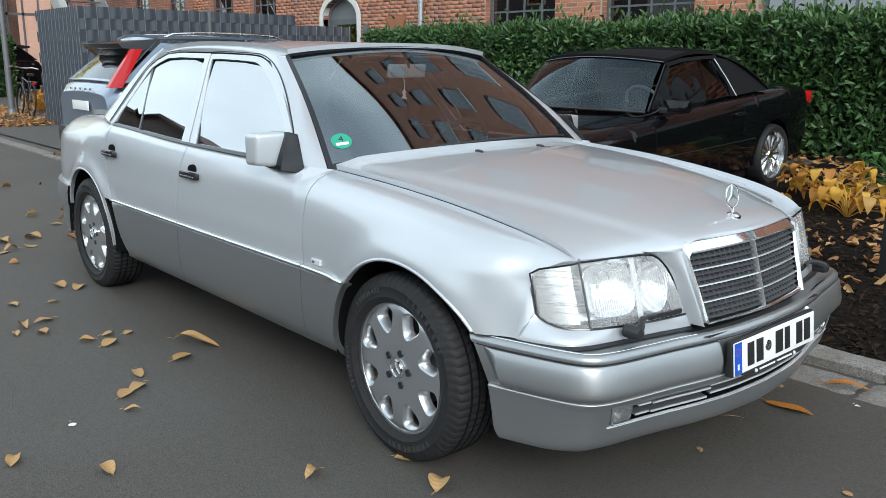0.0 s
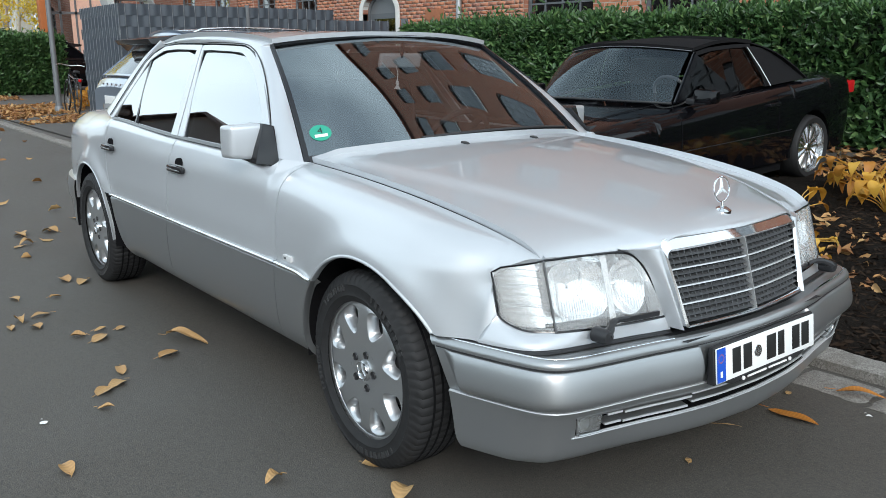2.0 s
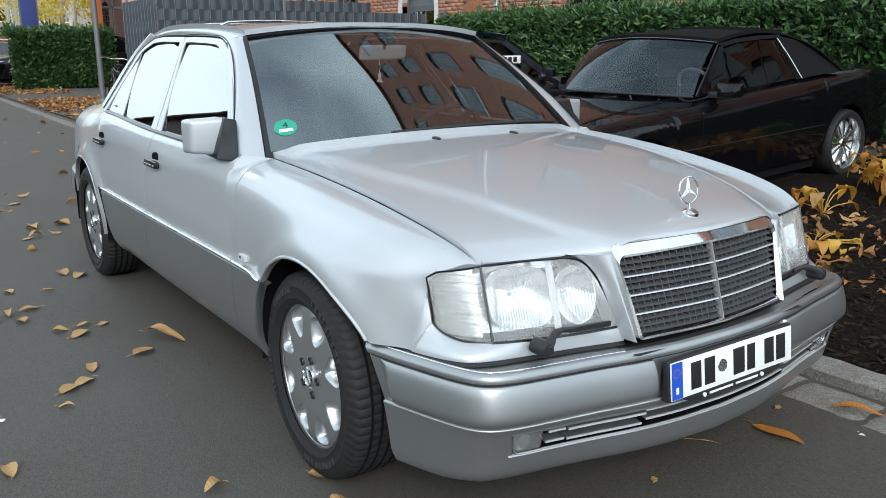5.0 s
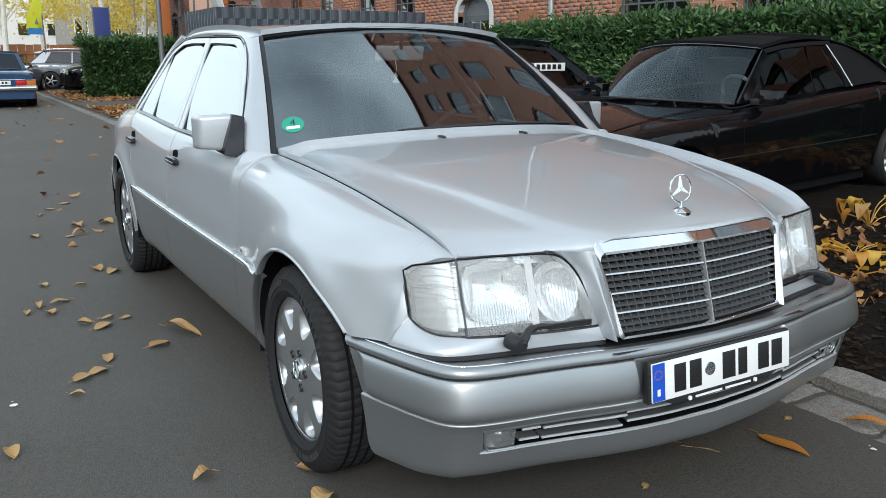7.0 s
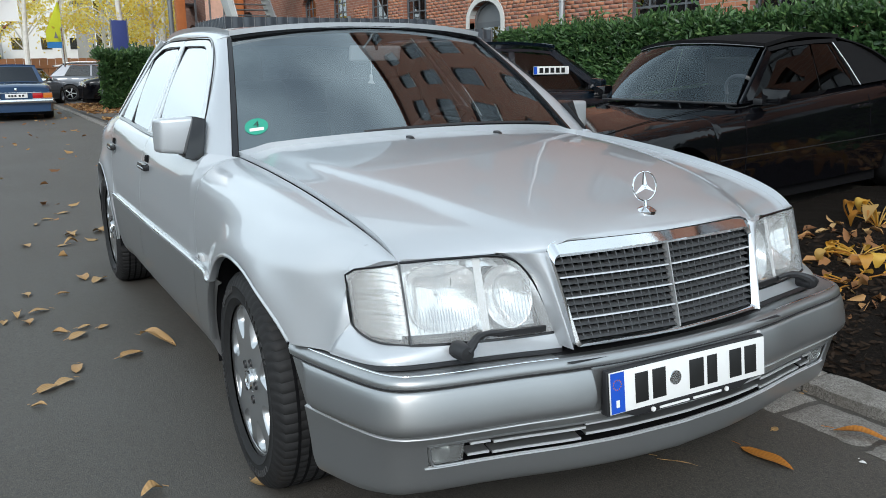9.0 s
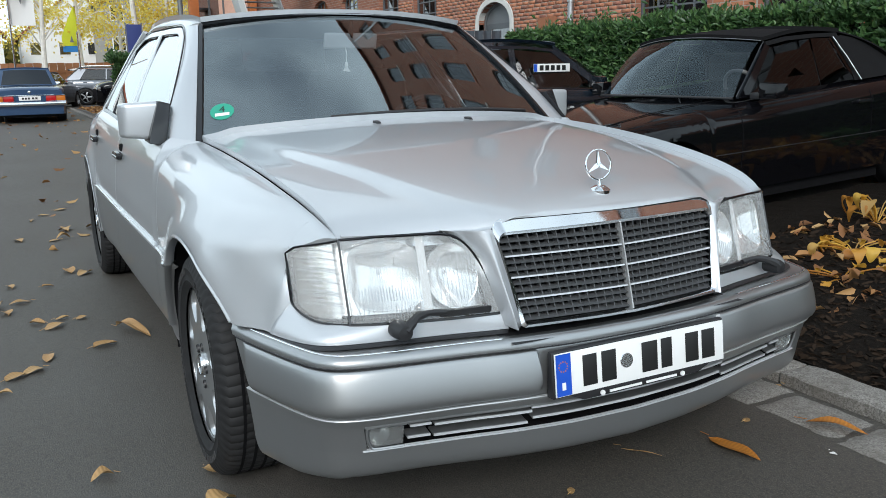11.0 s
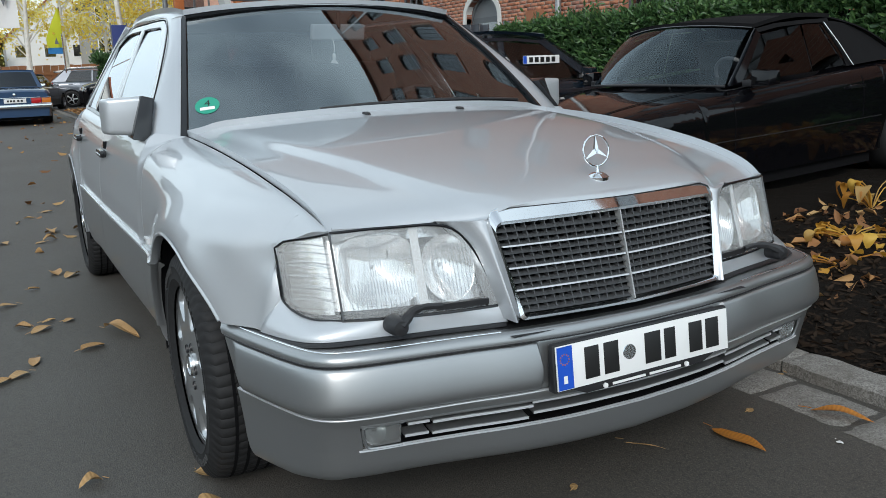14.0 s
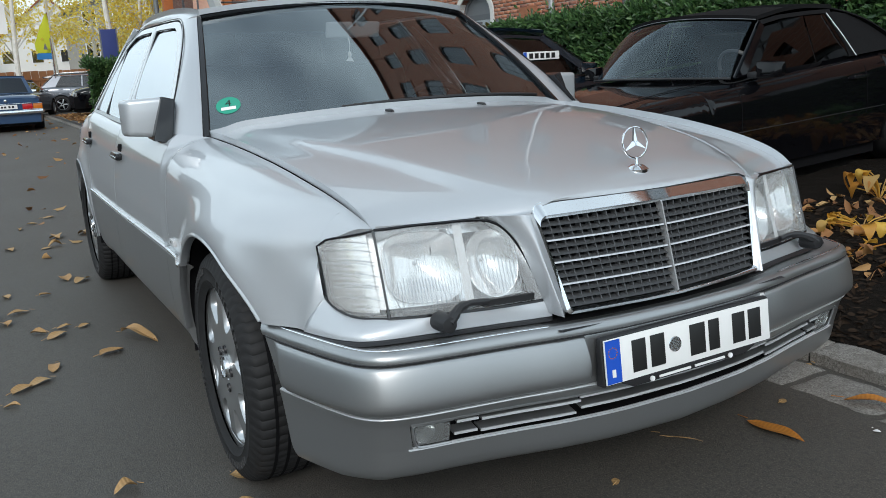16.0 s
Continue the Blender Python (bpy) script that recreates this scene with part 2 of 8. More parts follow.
def hull8(p, b=0.0, seg=2):
    """A block on eight corners: four below, four above, each anticlockwise."""
    bm = bmesh.new()
    v = [bm.verts.new(q) for q in p]
    for f in ((3, 2, 1, 0), (4, 5, 6, 7), (0, 1, 5, 4), (1, 2, 6, 5), (2, 3, 7, 6), (3, 0, 4, 7)):
        bm.faces.new([v[i] for i in f])
    if b:
        bmesh.ops.bevel(bm, geom=bm.edges[:], offset=b, segments=seg, profile=0.6, affect="EDGES")
    bm.verts.index_update()
    return from_bm(bm)


def lathe(profile, n=32, axis="y", at=(0, 0, 0)):
    """A turned shape: profile of (radius, place along the axis)."""
    rows = []
    for k in range(n):
        a = 2 * math.pi * k / n
        r = []
        for rad, h in profile:
            u, v = rad * math.cos(a), rad * math.sin(a)
            r.append({"x": (h, u, v), "y": (v, h, u), "z": (u, v, h)}[axis])
        rows.append([tuple(np.add(q, at)) for q in r])
    return rows_geo(rows, close_u=True)


def tube(pts, r, n=8, closed=False, caps=True):
    P = [Vector(p) for p in pts]
    rows, m = [], len(P)
    side = None
    for i in range(m):
        a = P[(i - 1) % m] if closed or i else P[i]
        b = P[(i + 1) % m] if closed or i < m - 1 else P[i]
        d = (b - a).normalized()
        if side is None:
            side = d.orthogonal().normalized()
        side = (side - d * side.dot(d)).normalized()
        up = d.cross(side)
        rr = float(r[i] if hasattr(r, "__len__") else r)
        rows.append([tuple(P[i] + rr * (math.cos(t) * side + math.sin(t) * up)) for t in np.linspace(0, 2 * math.pi, n, endpoint=False)])
    g = rows_geo(rows, close_u=closed, close_v=True)
    if caps and not closed:
        g = (g[0], g[1] + [tuple(range(n))[::-1], tuple(range((m - 1) * n, m * n))])
    return g


def prism(outline, a, b):
    """A flat outline of 3D points, thickened from offset vector a to offset vector b."""
    n = len(outline)
    vs = [tuple(np.add(p, a)) for p in outline] + [tuple(np.add(p, b)) for p in outline]
    fs = [tuple(range(n))[::-1], tuple(range(n, 2 * n))] + [(i, (i + 1) % n, n + (i + 1) % n, n + i) for i in range(n)]
    return vs, fs


def strip(A, B, down):
    """A thick band between two lines of points; down: the vector to its back face."""
    n = len(A)
    dn = np.array(down, float)
    rows = [list(map(tuple, A)), list(map(tuple, B)), [tuple(np.add(p, dn)) for p in B], [tuple(np.add(p, dn)) for p in A]]
    g = rows_geo(rows, close_u=True)
    return g[0], g[1] + [(0, n, 2 * n, 3 * n), (n - 1, 4 * n - 1, 3 * n - 1, 2 * n - 1)]


def mesh_of(name, geo, mat, angle=38):
    me = bpy.data.meshes.new(name)
    me.from_pydata([tuple(map(float, v)) for v in geo[0]], [], geo[1])
    me.materials.append(mat)
    me.polygons.foreach_set("use_smooth", [angle > 0] * len(me.polygons))
    me.update()
    bm = bmesh.new()
    bm.from_mesh(me)
    bmesh.ops.recalc_face_normals(bm, faces=bm.faces[:]) if len(bm.faces) < 20000 else None
    bm.to_mesh(me)
    bm.free()
    if angle > 0:
        me.set_sharp_from_angle(angle=radians(angle))
    return me


def part(name, geo, mat, parent=None, label="", angle=38):
    ob = new(name, mesh_of(name, geo, mat, angle))
    ob.parent = parent
    return tagged(ob, label)


def thing(name, m, label, category, group=""):
    ob = new(name)
    ob.matrix_world = m
    return tagged(ob, label, category, group)


def solid(name, geo, mat, label, category="", group="", kind="", angle=38, m=None):
    ob = tagged(part(name, geo, mat, None, label, angle), label, category, group, kind)
    if m is not None:
        ob.matrix_world = m
    return ob

# ---- setting: ground, kerb, bed, building ----
def mat_asphalt():
    m = M("asphalt", (0.05, 0.05, 0.052), 0.82)
    fine, mid, big = m.noise(190.0, 4.0, 0.7), m.noise(24.0, 5.0), m.noise(0.7, 5.0)
    c = m.ramp(fine, [(0.30, (0.0235, 0.0210, 0.0182)), (0.52, (0.066, 0.0572, 0.0468)), (0.70, (0.175, 0.152, 0.125))])
    c = m.mix(m.ramp(m.noise(75.0, 3.0, 0.6), [(0.36, (0.85, 0.85, 0.85)), (0.5, (0.0, 0.0, 0.0))]), c, (0.024, 0.023, 0.0215))
    c = m.mix(m.grey(mid, 0.0, 0.35), c, (0.063, 0.058, 0.052))
    c = m.mix(m.ramp(big, [(0.4, (0, 0, 0)), (0.65, (0.45, 0.45, 0.45))]), c, (0.085, 0.080, 0.073))
    m.set(**{"Base Color": c, "Roughness": m.grey(mid, 0.58, 0.80), "Specular IOR Level": 0.6})
    return m.bump(fine, 0.6, 0.006).mat


def mat_granite(name="granite", tone=0.68):
    m = M(name, (0.3, 0.3, 0.3), 0.8)
    fine, big = m.noise(190.0, 3.0), m.noise(9.0, 5.0)
    c = m.ramp(fine, [(0.34, (0.12 * tone, 0.115 * tone, 0.108 * tone)), (0.5, (0.37 * tone, 0.352 * tone, 0.325 * tone)), (0.68, (0.54 * tone, 0.515 * tone, 0.48 * tone))])
    c = m.mix(m.ramp(big, [(0.35, (0.55, 0.55, 0.55)), (0.62, (0, 0, 0))]), c, (0.12, 0.105, 0.088))
    c = m.mix(m.ramp(m.noise(55.0, 4.0, 0.7), [(0.38, (0.7, 0.7, 0.7)), (0.5, (0, 0, 0))]), c, (0.10, 0.092, 0.08))
    c = m.mix(m.grey(m.rand(), 0.0, 0.4), c, (0.16, 0.145, 0.128))
    m.set(**{"Base Color": c})
    return m.bump(m.noise(70.0, 6.0), 0.6, 0.008).mat


def mat_mulch():
    m = M("mulch_soil", (0.03, 0.022, 0.017), 0.95, **{"Specular IOR Level": 0.1})
    n = m.noise(85.0, 6.0, 0.7)
    c = m.ramp(n, [(0.35, (0.005, 0.004, 0.0035)), (0.6, (0.018, 0.014, 0.011)), (0.8, (0.08, 0.066, 0.052))])
    m.set(**{"Base Color": c})
    return m.bump(n, 0.9, 0.03).mat


def mat_brick(name, island=True):
    m = M(name, (0.4, 0.15, 0.08), 0.88)
    r = m.rand(island)
    c = m.ramp(r, [(0.0, (0.30, 0.095, 0.05)), (0.35, (0.42, 0.15, 0.075)), (0.7, (0.48, 0.19, 0.10)), (0.93, (0.34, 0.13, 0.09)), (1.0, (0.20, 0.075, 0.05))])
    n = m.noise(38.0, 6.0)
    c = m.mix(m.grey(n, 0.0, 0.45), c, (0.30, 0.14, 0.09))
    c = m.mix(m.ramp(m.noise(0.8, 5.0), [(0.5, (0, 0, 0)), (0.75, (0.4, 0.4, 0.4))]), c, (0.22, 0.13, 0.10))
    m.set(**{"Base Color": c})
    return m.bump(n, 0.4, 0.004).mat


def mat_brickwall():
    """The wall behind and above the single bricks: the same courses, as a texture."""
    m = M("far_brickwork", (0.4, 0.15, 0.08), 0.9)
    v = m.node("ShaderNodeMapping", Vector=m.node("ShaderNodeTexCoord").outputs["Object"], Rotation=(radians(90), 0, 0))
    b = m.node("ShaderNodeTexBrick", Vector=v.outputs[0], Color1=(0.24, 0.082, 0.048, 1), Color2=(0.35, 0.14, 0.085, 1), Mortar=(0.34, 0.29, 0.24, 1), Scale=1.0, **{"Mortar Size": 0.006, "Brick Width": 0.25, "Row Height": 0.077, "Bias": 0.0})
    c = m.mix(m.grey(m.noise(1.1, 5.0), 0.0, 0.5), b.outputs["Color"], (0.18, 0.085, 0.06))
    m.set(**{"Base Color": c})
    return m.bump(b.outputs["Fac"], -0.4, 0.006).mat


ASPHALT, GRANITE, MULCH, BRICK, BRICKWALL = mat_asphalt(), mat_granite(), mat_mulch(), mat_brick("red_brick", False), mat_brickwall()
BRICKTRIM = mat_brick("red_brick_dressing", True)
MORTAR = plain("mortar", (0.36, 0.31, 0.26), 0.95, 0, 0.2, 60, 0.3)
PAVE = plain("concrete_paving", (0.085, 0.079, 0.072), 0.9, 0, 0.2, 25, 0.3)
WHITESTONE = plain("painted_render", (0.62, 0.61, 0.58), 0.8, 0, 0.08, 12)
GREYMETAL = plain("grey_painted_metal", (0.16, 0.17, 0.18), 0.45, 0.3, 0.1)
ZINC = plain("weathered_zinc", (0.42, 0.43, 0.44), 0.45, 0.8, 0.12, 20)
PANE = glass("window_glass", (0.16, 0.17, 0.18), 2.8)
FRAMEGREY = plain("grey_window_frame", (0.10, 0.11, 0.12), 0.5, 0, 0.1)
ROOM = plain("dim_room_wall", (0.16, 0.15, 0.14), 0.9, 0, 0.2, 2)

KERB_Y = 1.02
ground = solid("ground", grid(lambda u, v: (-420 + 840 * u, -420 + 840 * v, 0.0), 3, 3), ASPHALT, "dark worn asphalt street surface", "ground", kind="structure", angle=0)

# planting bed beside the kerb, behind it the strip under the hedge
def bed_z(x, y):
    rise = 0.047 * max(0, y - 3.0) * min(1, max(0, (-1.15 - x) / 0.45))  # the bays climb towards the hedge
    return 0.030 + rise + 0.05 * min(1, max(0, (y - 1.3) / 2)) + 0.022 * noise.noise((x * 3.1, y * 3.1, 0)) + 0.012 * noise.noise((x * 11, y * 11, 3))


bed = solid("planting_bed", grid(lambda u, v: ((x := -1.95 + 9.9 * u), (y := 1.225 + 5.6 * v), bed_z(x, y)), 150, 84), MULCH, "dark bark mulch bed littered with autumn leaves", "flower bed", kind="structure")
hedge_strip = solid("hedge_soil_strip", grid(lambda u, v: ((x := -12 + 22 * u), (y := 6.75 + 2.1 * v), bed_z(x, y) - 0.015), 90, 14), MULCH, "bare soil strip under the laurel hedge", "ground", kind="structure")

# ---- brick facade ----
FY, FX0, FX1, FH = 8.9, -46.0, 3.4, 21.8
OPEN = []  # x0, x1, sill, spring of the arch, rise
for k in range(-2, 7):
    xa = -9.6 + 2.74 * (k - 0)
    if k >= 0:
        OPEN.append((xa, xa + 1.72, 1.15, 3.35, 0.28))
    if xa > FX0 + 1 and xa + 1.7 < FX1:
        OPEN.append((xa + 0.1, xa + 1.62, 5.3, 7.4, 0.28))
        OPEN.append((xa + 0.1, xa + 1.62, 9.3, 11.3, 0.28))
        OPEN.append((xa + 0.1, xa + 1.62, 13.2, 15.2, 0.28))
        OPEN.append((xa + 0.1, xa + 1.62, 17.1, 19.1, 0.28))
for xa in (-18.6, -20.9, -23.9, -26.6, -31.0, -34.0, -38.0):
    OPEN.append((xa, xa + 1.35, 2.05, 3.35, 0.25))
DOOR_OPEN = (-15.1, -13.72, 0.0, 2.18, 0.46)
OPEN.append(DOOR_OPEN)


OPEN = [o for o in OPEN if o[1] < FX1 - 0.3]


def arch_line(x0, x1, zs, rise, n=9):
    xm, hw = (x0 + x1) / 2, (x1 - x0) / 2
    return [(xm - hw * math.cos(math.pi * k / (n - 1)), zs + rise * math.sin(math.pi * k / (n - 1))) for k in range(n)]


def facade():
    """The wall plate with its openings cut through, 0.36 m thick, built column by column."""
    cuts = sorted({FX0, FX1} | {v for o in OPEN for v in o[:2]})
    geos = []
    for a, b in zip(cuts, cuts[1:]):
        mid = (a + b) / 2
        here = sorted([o for o in OPEN if o[0] < mid < o[1]], key=lambda o: o[2])
        nseg = 8 if here else 1
        for s in range(nseg):
            xa, xb = lerp(a, b, s / nseg), lerp(a, b, (s + 1) / nseg)
            low = (0.0, 0.0)
            for o in here:
                f = [o[3] + o[4] * math.sqrt(max(0, 1 - ((x - (o[0] + o[1]) / 2) / ((o[1] - o[0]) / 2)) ** 2)) for x in (xa, xb)]
                if o[2] > max(low) + 0.01:
                    geos.append(hull8([(xa, FY, low[0]), (xb, FY, low[1]), (xb, FY + 0.36, low[1]), (xa, FY + 0.36, low[0]), (xa, FY, o[2]), (xb, FY, o[2]), (xb, FY + 0.36, o[2]), (xa, FY + 0.36, o[2])]))
                low = f
            geos.append(hull8([(xa, FY, low[0]), (xb, FY, low[1]), (xb, FY + 0.36, low[1]), (xa, FY + 0.36, low[0]), (xa, FY, FH), (xb, FY, FH), (xb, FY + 0.36, FH), (xa, FY + 0.36, FH)]))
    return join(*geos)


wall = solid("wall_brick", facade(), BRICKWALL, "old red brick factory wall with arched openings", "wall", kind="structure", angle=0)
back = solid("wall_inner", join(box(FX0, FX1, FY + 3.5, FY + 3.7, 0, FH), box(FX0, FX0 + 0.3, FY + 0.36, FY + 3.5, 0, FH), box(FX1 - 0.3, FX1, FY + 0.36, FY + 3.5, 0, FH), box(FX0, FX1, FY + 0.4, FY + 3.5, 4.4, 4.6), box(FX0, FX1, FY + 0.4, FY + 3.5, 8.4, 8.6)), ROOM, "dim inside walls behind the factory windows", "wall", kind="structure", angle=0)
roof = solid("roof", hull8([(FX0 - 0.2, FY - 0.3, FH), (FX1 + 0.2, FY - 0.3, FH), (FX1 + 0.2, FY + 6, FH + 2.6), (FX0 - 0.2, FY + 6, FH + 2.6), (FX0 - 0.2, FY - 0.3, FH + 0.16), (FX1 + 0.2, FY - 0.3, FH + 0.16), (FX1 + 0.2, FY + 6, FH + 2.76), (FX0 - 0.2, FY + 6, FH + 2.76)]), plain("clay_roof", (0.25, 0.09, 0.05), 0.85, 0, 0.2, 8), "clay tiled roof of the brick factory", "roof", kind="structure", angle=0)


def window(n, o):
    x0, x1, z0, zs, rise = o
    y = FY + 0.12
    w = thing("window_%d" % n, Matrix.Identity(4), "arched factory window with a grey metal glazing grid", "window")
    w["kind"] = "structure"
    out = [(x0 + 0.005, z0 + 0.005), (x1 - 0.005, z0 + 0.005)] + [(px, pz - 0.004) for px, pz in reversed(arch_line(x0 + 0.005, x1 - 0.005, zs, rise, 13))]
    ins = [(lerp(px, (x0 + x1) / 2, 0.07), lerp(pz, (z0 + zs) / 2, 0.045)) for px, pz in out]
    fr = []
    for i in range(len(out)):
        j = (i + 1) % len(out)
        q = [out[i], out[j], ins[j], ins[i]]
        fr.append(prism([(a, y, b) for a, b in q], (0, 0, 0), (0, 0.07, 0)))
    part("window_frame", join(*fr), FRAMEGREY, w, angle=0)
    nx, nz = 4, 5
    for k in range(1, nx):
        part("glazing_bar", box(lerp(x0, x1, k / nx) - 0.016, lerp(x0, x1, k / nx) + 0.016, y + 0.012, y + 0.05, z0 + 0.04, zs + rise * 0.75), FRAMEGREY, w, angle=0)
    for k in range(1, nz):
        zz = lerp(z0, zs, k / (nz - 0.6))
        part("glazing_bar", box(x0 + 0.06, x1 - 0.06, y + 0.016, y + 0.046, zz - 0.016, zz + 0.016), FRAMEGREY, w, angle=0)
    part("pane", prism([(a, y + 0.03, b) for a, b in ins], (0, 0, 0), (0, 0.006, 0)), PANE, w, angle=0)
    part("window_sill", box(x0 - 0.06, x1 + 0.06, FY - 0.06, FY + 0.12, z0 - 0.09, z0 + 0.012, 0.01), WHITESTONE if n % 3 == 0 else BRICKTRIM, w)


for n, o in enumerate([q for q in OPEN if q is not DOOR_OPEN]):
    window(n + 1, o)

# ---- the silver saloon (nose along +x, its right side at -y; axle centre at x = 0) ----
HUB, WB = 0.318, 2.80
saloon = thing("saloon_car", Matrix.LocRotScale((0, 0.022, 0), None, (1, 1.03, 1)), "silver four-door saloon car with grey lower cladding parked on asphalt", "car")
ARCH_R = 0.362
FAX = 0.031  # centre of the front arch
seam_w = spl([-0.6, -0.2, 0.2, 0.45, 0.55], [0.695, 0.688, 0.674, 0.657, 0.645])
seam_z = spl([-0.6, -0.3, 0.0, 0.3, 0.45, 0.55], [0.888, 0.872, 0.846, 0.804, 0.772, 0.740])
hood_c = spl([-0.6, -0.38, 0.0, 0.3, 0.5, 0.6, 0.66, 0.70, 0.72], [0.950, 0.934, 0.904, 0.868, 0.836, 0.818, 0.803, 0.786, 0.770])
side_w = spl([-3.88, -3.74, -3.55, -3.3, -2.8, -2.2, -1.5, -0.6, 0.0, 0.2, 0.35, 0.45, 0.52], [0.58, 0.69, 0.765, 0.815, 0.862, 0.866, 0.868, 0.864, 0.874, 0.864, 0.814, 0.742, 0.715])
belt_z = spl([-3.9, -3.5, -2.9, -2.5, -1.6, -0.6], [0.885, 0.925, 0.945, 0.935, 0.906, 0.898])


plan_pts = curve_pts([(0.812, 0.0), (0.806, 0.16), (0.786, 0.31), (0.758, 0.44), (0.735, 0.56), (0.715, 0.655), (0.692, 0.713), (0.655, 0.747), (0.60, 0.770), (0.50, 0.800), (0.40, 0.826), (0.285, 0.850)], 60)
plan_n = []
for i in range(60):
    d = np.subtract(plan_pts[min(59, i + 1)], plan_pts[max(0, i - 1)])
    n = np.array((d[1], -d[0]))
    plan_n.append(n / np.linalg.norm(n))


def flare(x, z):
    """How far the wings swell out round the wheels."""
    d = 0.0
    for cx in (FAX, -WB + 0.02):
        r = math.hypot(x - cx, z - HUB)
        d += 0.020 * math.exp(-(((r - 0.37) / 0.062) ** 2))
    return d


toe = spl([0.28, 0.33, 0.372, 0.42, 0.452], [0.0, 0.0005, 0.004, 0.022, 0.038])  # how far the wing's foot reaches out towards the bumper


def section(x):
    """The body's outline across, from the top seam to the trim line, as (half width, height)."""
    W = side_w(x)
    if x > -0.58:
        sw, sz = seam_w(x), seam_z(x)
        k = min(1, max(0, (0.55 - x) / 0.5))
        g = toe(x)
        pts = [(sw, sz), (lerp(sw, W, 0.30), sz - 0.006), (lerp(sw, W, 0.62), sz - 0.030), (lerp(sw, W, 0.86), sz - lerp(0.055, 0.085, k)), (W - 0.006 + 0.1 * g, lerp(sz - 0.11, 0.70, k)), (W + 0.4 * g, 0.62), (W + g, 0.517)]
    elif x > -2.5:
        b = belt_z(x)
        pts = [(0.785, b + 0.004), (0.806, b - 0.012), (0.826, b - 0.05), (0.846, 0.80), (W - 0.007, 0.70), (W, 0.62), (W, 0.52)]
    else:
        b = belt_z(x)
        t = min(1, (-2.5 - x) / 0.5)
        s = W - 0.866
        pts = [(lerp(0.785, 0.64, t) + s, b + 0.006 * t), (lerp(0.806, 0.72, t) + s, b - 0.004 - 0.008 * (1 - t)), (lerp(0.826, 0.80, t) + s, b - 0.05), (0.846 + s, 0.81), (W - 0.007, 0.70), (W, 0.62), (W, 0.5)]
    return pts


def cut_section(x, zb, n, ztop=None):
    """n points down the section at x, from the seam to height zb, evenly spaced."""
    c = curve_pts(section(x), 60)
    c = [(w + flare(x, z), z) for w, z in c]
    if ztop is not None:
        c = [p for p in c if p[1] <= ztop]
    keep = [p for p in c if p[1] > zb]
    W, _ = c[-1]
    q = next((p for p in c if p[1] <= zb), c[-1])
    a = keep[-1]
    t = (a[1] - zb) / max(1e-6, a[1] - q[1]) if q[1] < a[1] else 1
    keep.append((lerp(a[0], q[0], t), zb))
    return [(x, -w, z) for w, z in line_pts(keep, n)]


def arch_z(x, cx, r, other):
    """The lower edge of a panel: the wheel arch, or else a given height."""
    d = r * r - (x - cx) ** 2
    return max(other, HUB + math.sqrt(d)) if d > 0 else other


def both(name, geo, mat, parent, label="", angle=38):
    a = part(name, geo, mat, parent, label, angle)
    b = part(name, flip(geo), mat, parent, label, angle)
    return a, b


# bonnet
def bonnet_front(s):
    w = s * 0.648
    if w < 0.335:
        return 0.692 - 0.016 * (w / 0.335) ** 2
    return lerp(0.676, 0.546, min(1, (w - 0.335) / 0.31)) - 0.028 * math.sin(math.pi * min(1, (w - 0.335) / 0.31)) * (1 if w < 0.645 else 0)


RIDGE = spl([-0.55, -0.05, 0.25, 0.40, 0.52, 0.69], [0.885, 0.80, 0.705, 0.66, 0.605, 0.54])


def ridge_s(x):
    """Where the raised middle of the bonnet ends, as a share of its half width."""
    return RIDGE(x)


def bonnet_z(x, s):
    c, e = hood_c(x), seam_z(x)
    step = 0.0095 * min(1, max(0, (0.70 - x) / 0.25))
    q = min(1, max(0, (s - ridge_s(x) + 0.045) / 0.10))
    z = c - step - (c - step - e) * s**2.1 + step * (1 - q * q * (3 - 2 * q))
    d = bonnet_front(s) - x
    k = min(1, max(0, (s - 0.45) / 0.12))
    return z - lerp(0.010, 0.020, k) * math.exp(-d / 0.022) - 0.012 * math.exp(-d / 0.08) * k


def bonnet_pt(u, v):
    s = 2 * v - 1
    k = abs(s)
    t = u**1.6
    x = lerp(bonnet_front(k), -0.452 - 0.150 * k**2.2 + 0.035 * max(0, (k - 0.85) / 0.15) ** 2, t)
    return (x, s * (seam_w(x) - 0.004), bonnet_z(x, k) + 0.001)


# painted nose between grille and lamps (moves with the bonnet)
gr_in = spl([0.50, 0.53, 0.74, 0.765], [0.298, 0.303, 0.333, 0.334])
gr_out = spl([0.51, 0.555, 0.62, 0.68, 0.715, 0.735, 0.752], [0.312, 0.324, 0.340, 0.362, 0.388, 0.41, 0.44])


def grille_x(w, z):
    return 0.778 - 0.284 * (z - 0.53) - 0.030 * (w / 0.285) ** 1.5


def lamp_x(w, z):
    f = spl([0.28, 0.40, 0.52, 0.646, 0.70, 0.735, 0.77], [0.668, 0.650, 0.620, 0.572, 0.520, 0.462, 0.38])
    return f(w) - 0.29 * (z - 0.65)


def nose_pt(u, v, sh=0.0):
    z = lerp(0.524, 0.746, v)
    a, b = gr_in(z) + 0.004 - sh, gr_out(z)
    w = lerp(a, b, u)
    xa, xb = grille_x(a, z) + 0.002, lamp_x(b, z) - 0.012
    hump = 0.016 * math.sin(math.pi * min(1, u * 1.15)) ** 0.8 if u < 0.87 else 0
    x = lerp(xa, xb, u**1.4) + hump * lerp(1, 0.4, v)
    x += 0.017 * u * u * max(0, (v - 0.7) / 0.3) ** 2
    return (x, -w, z)


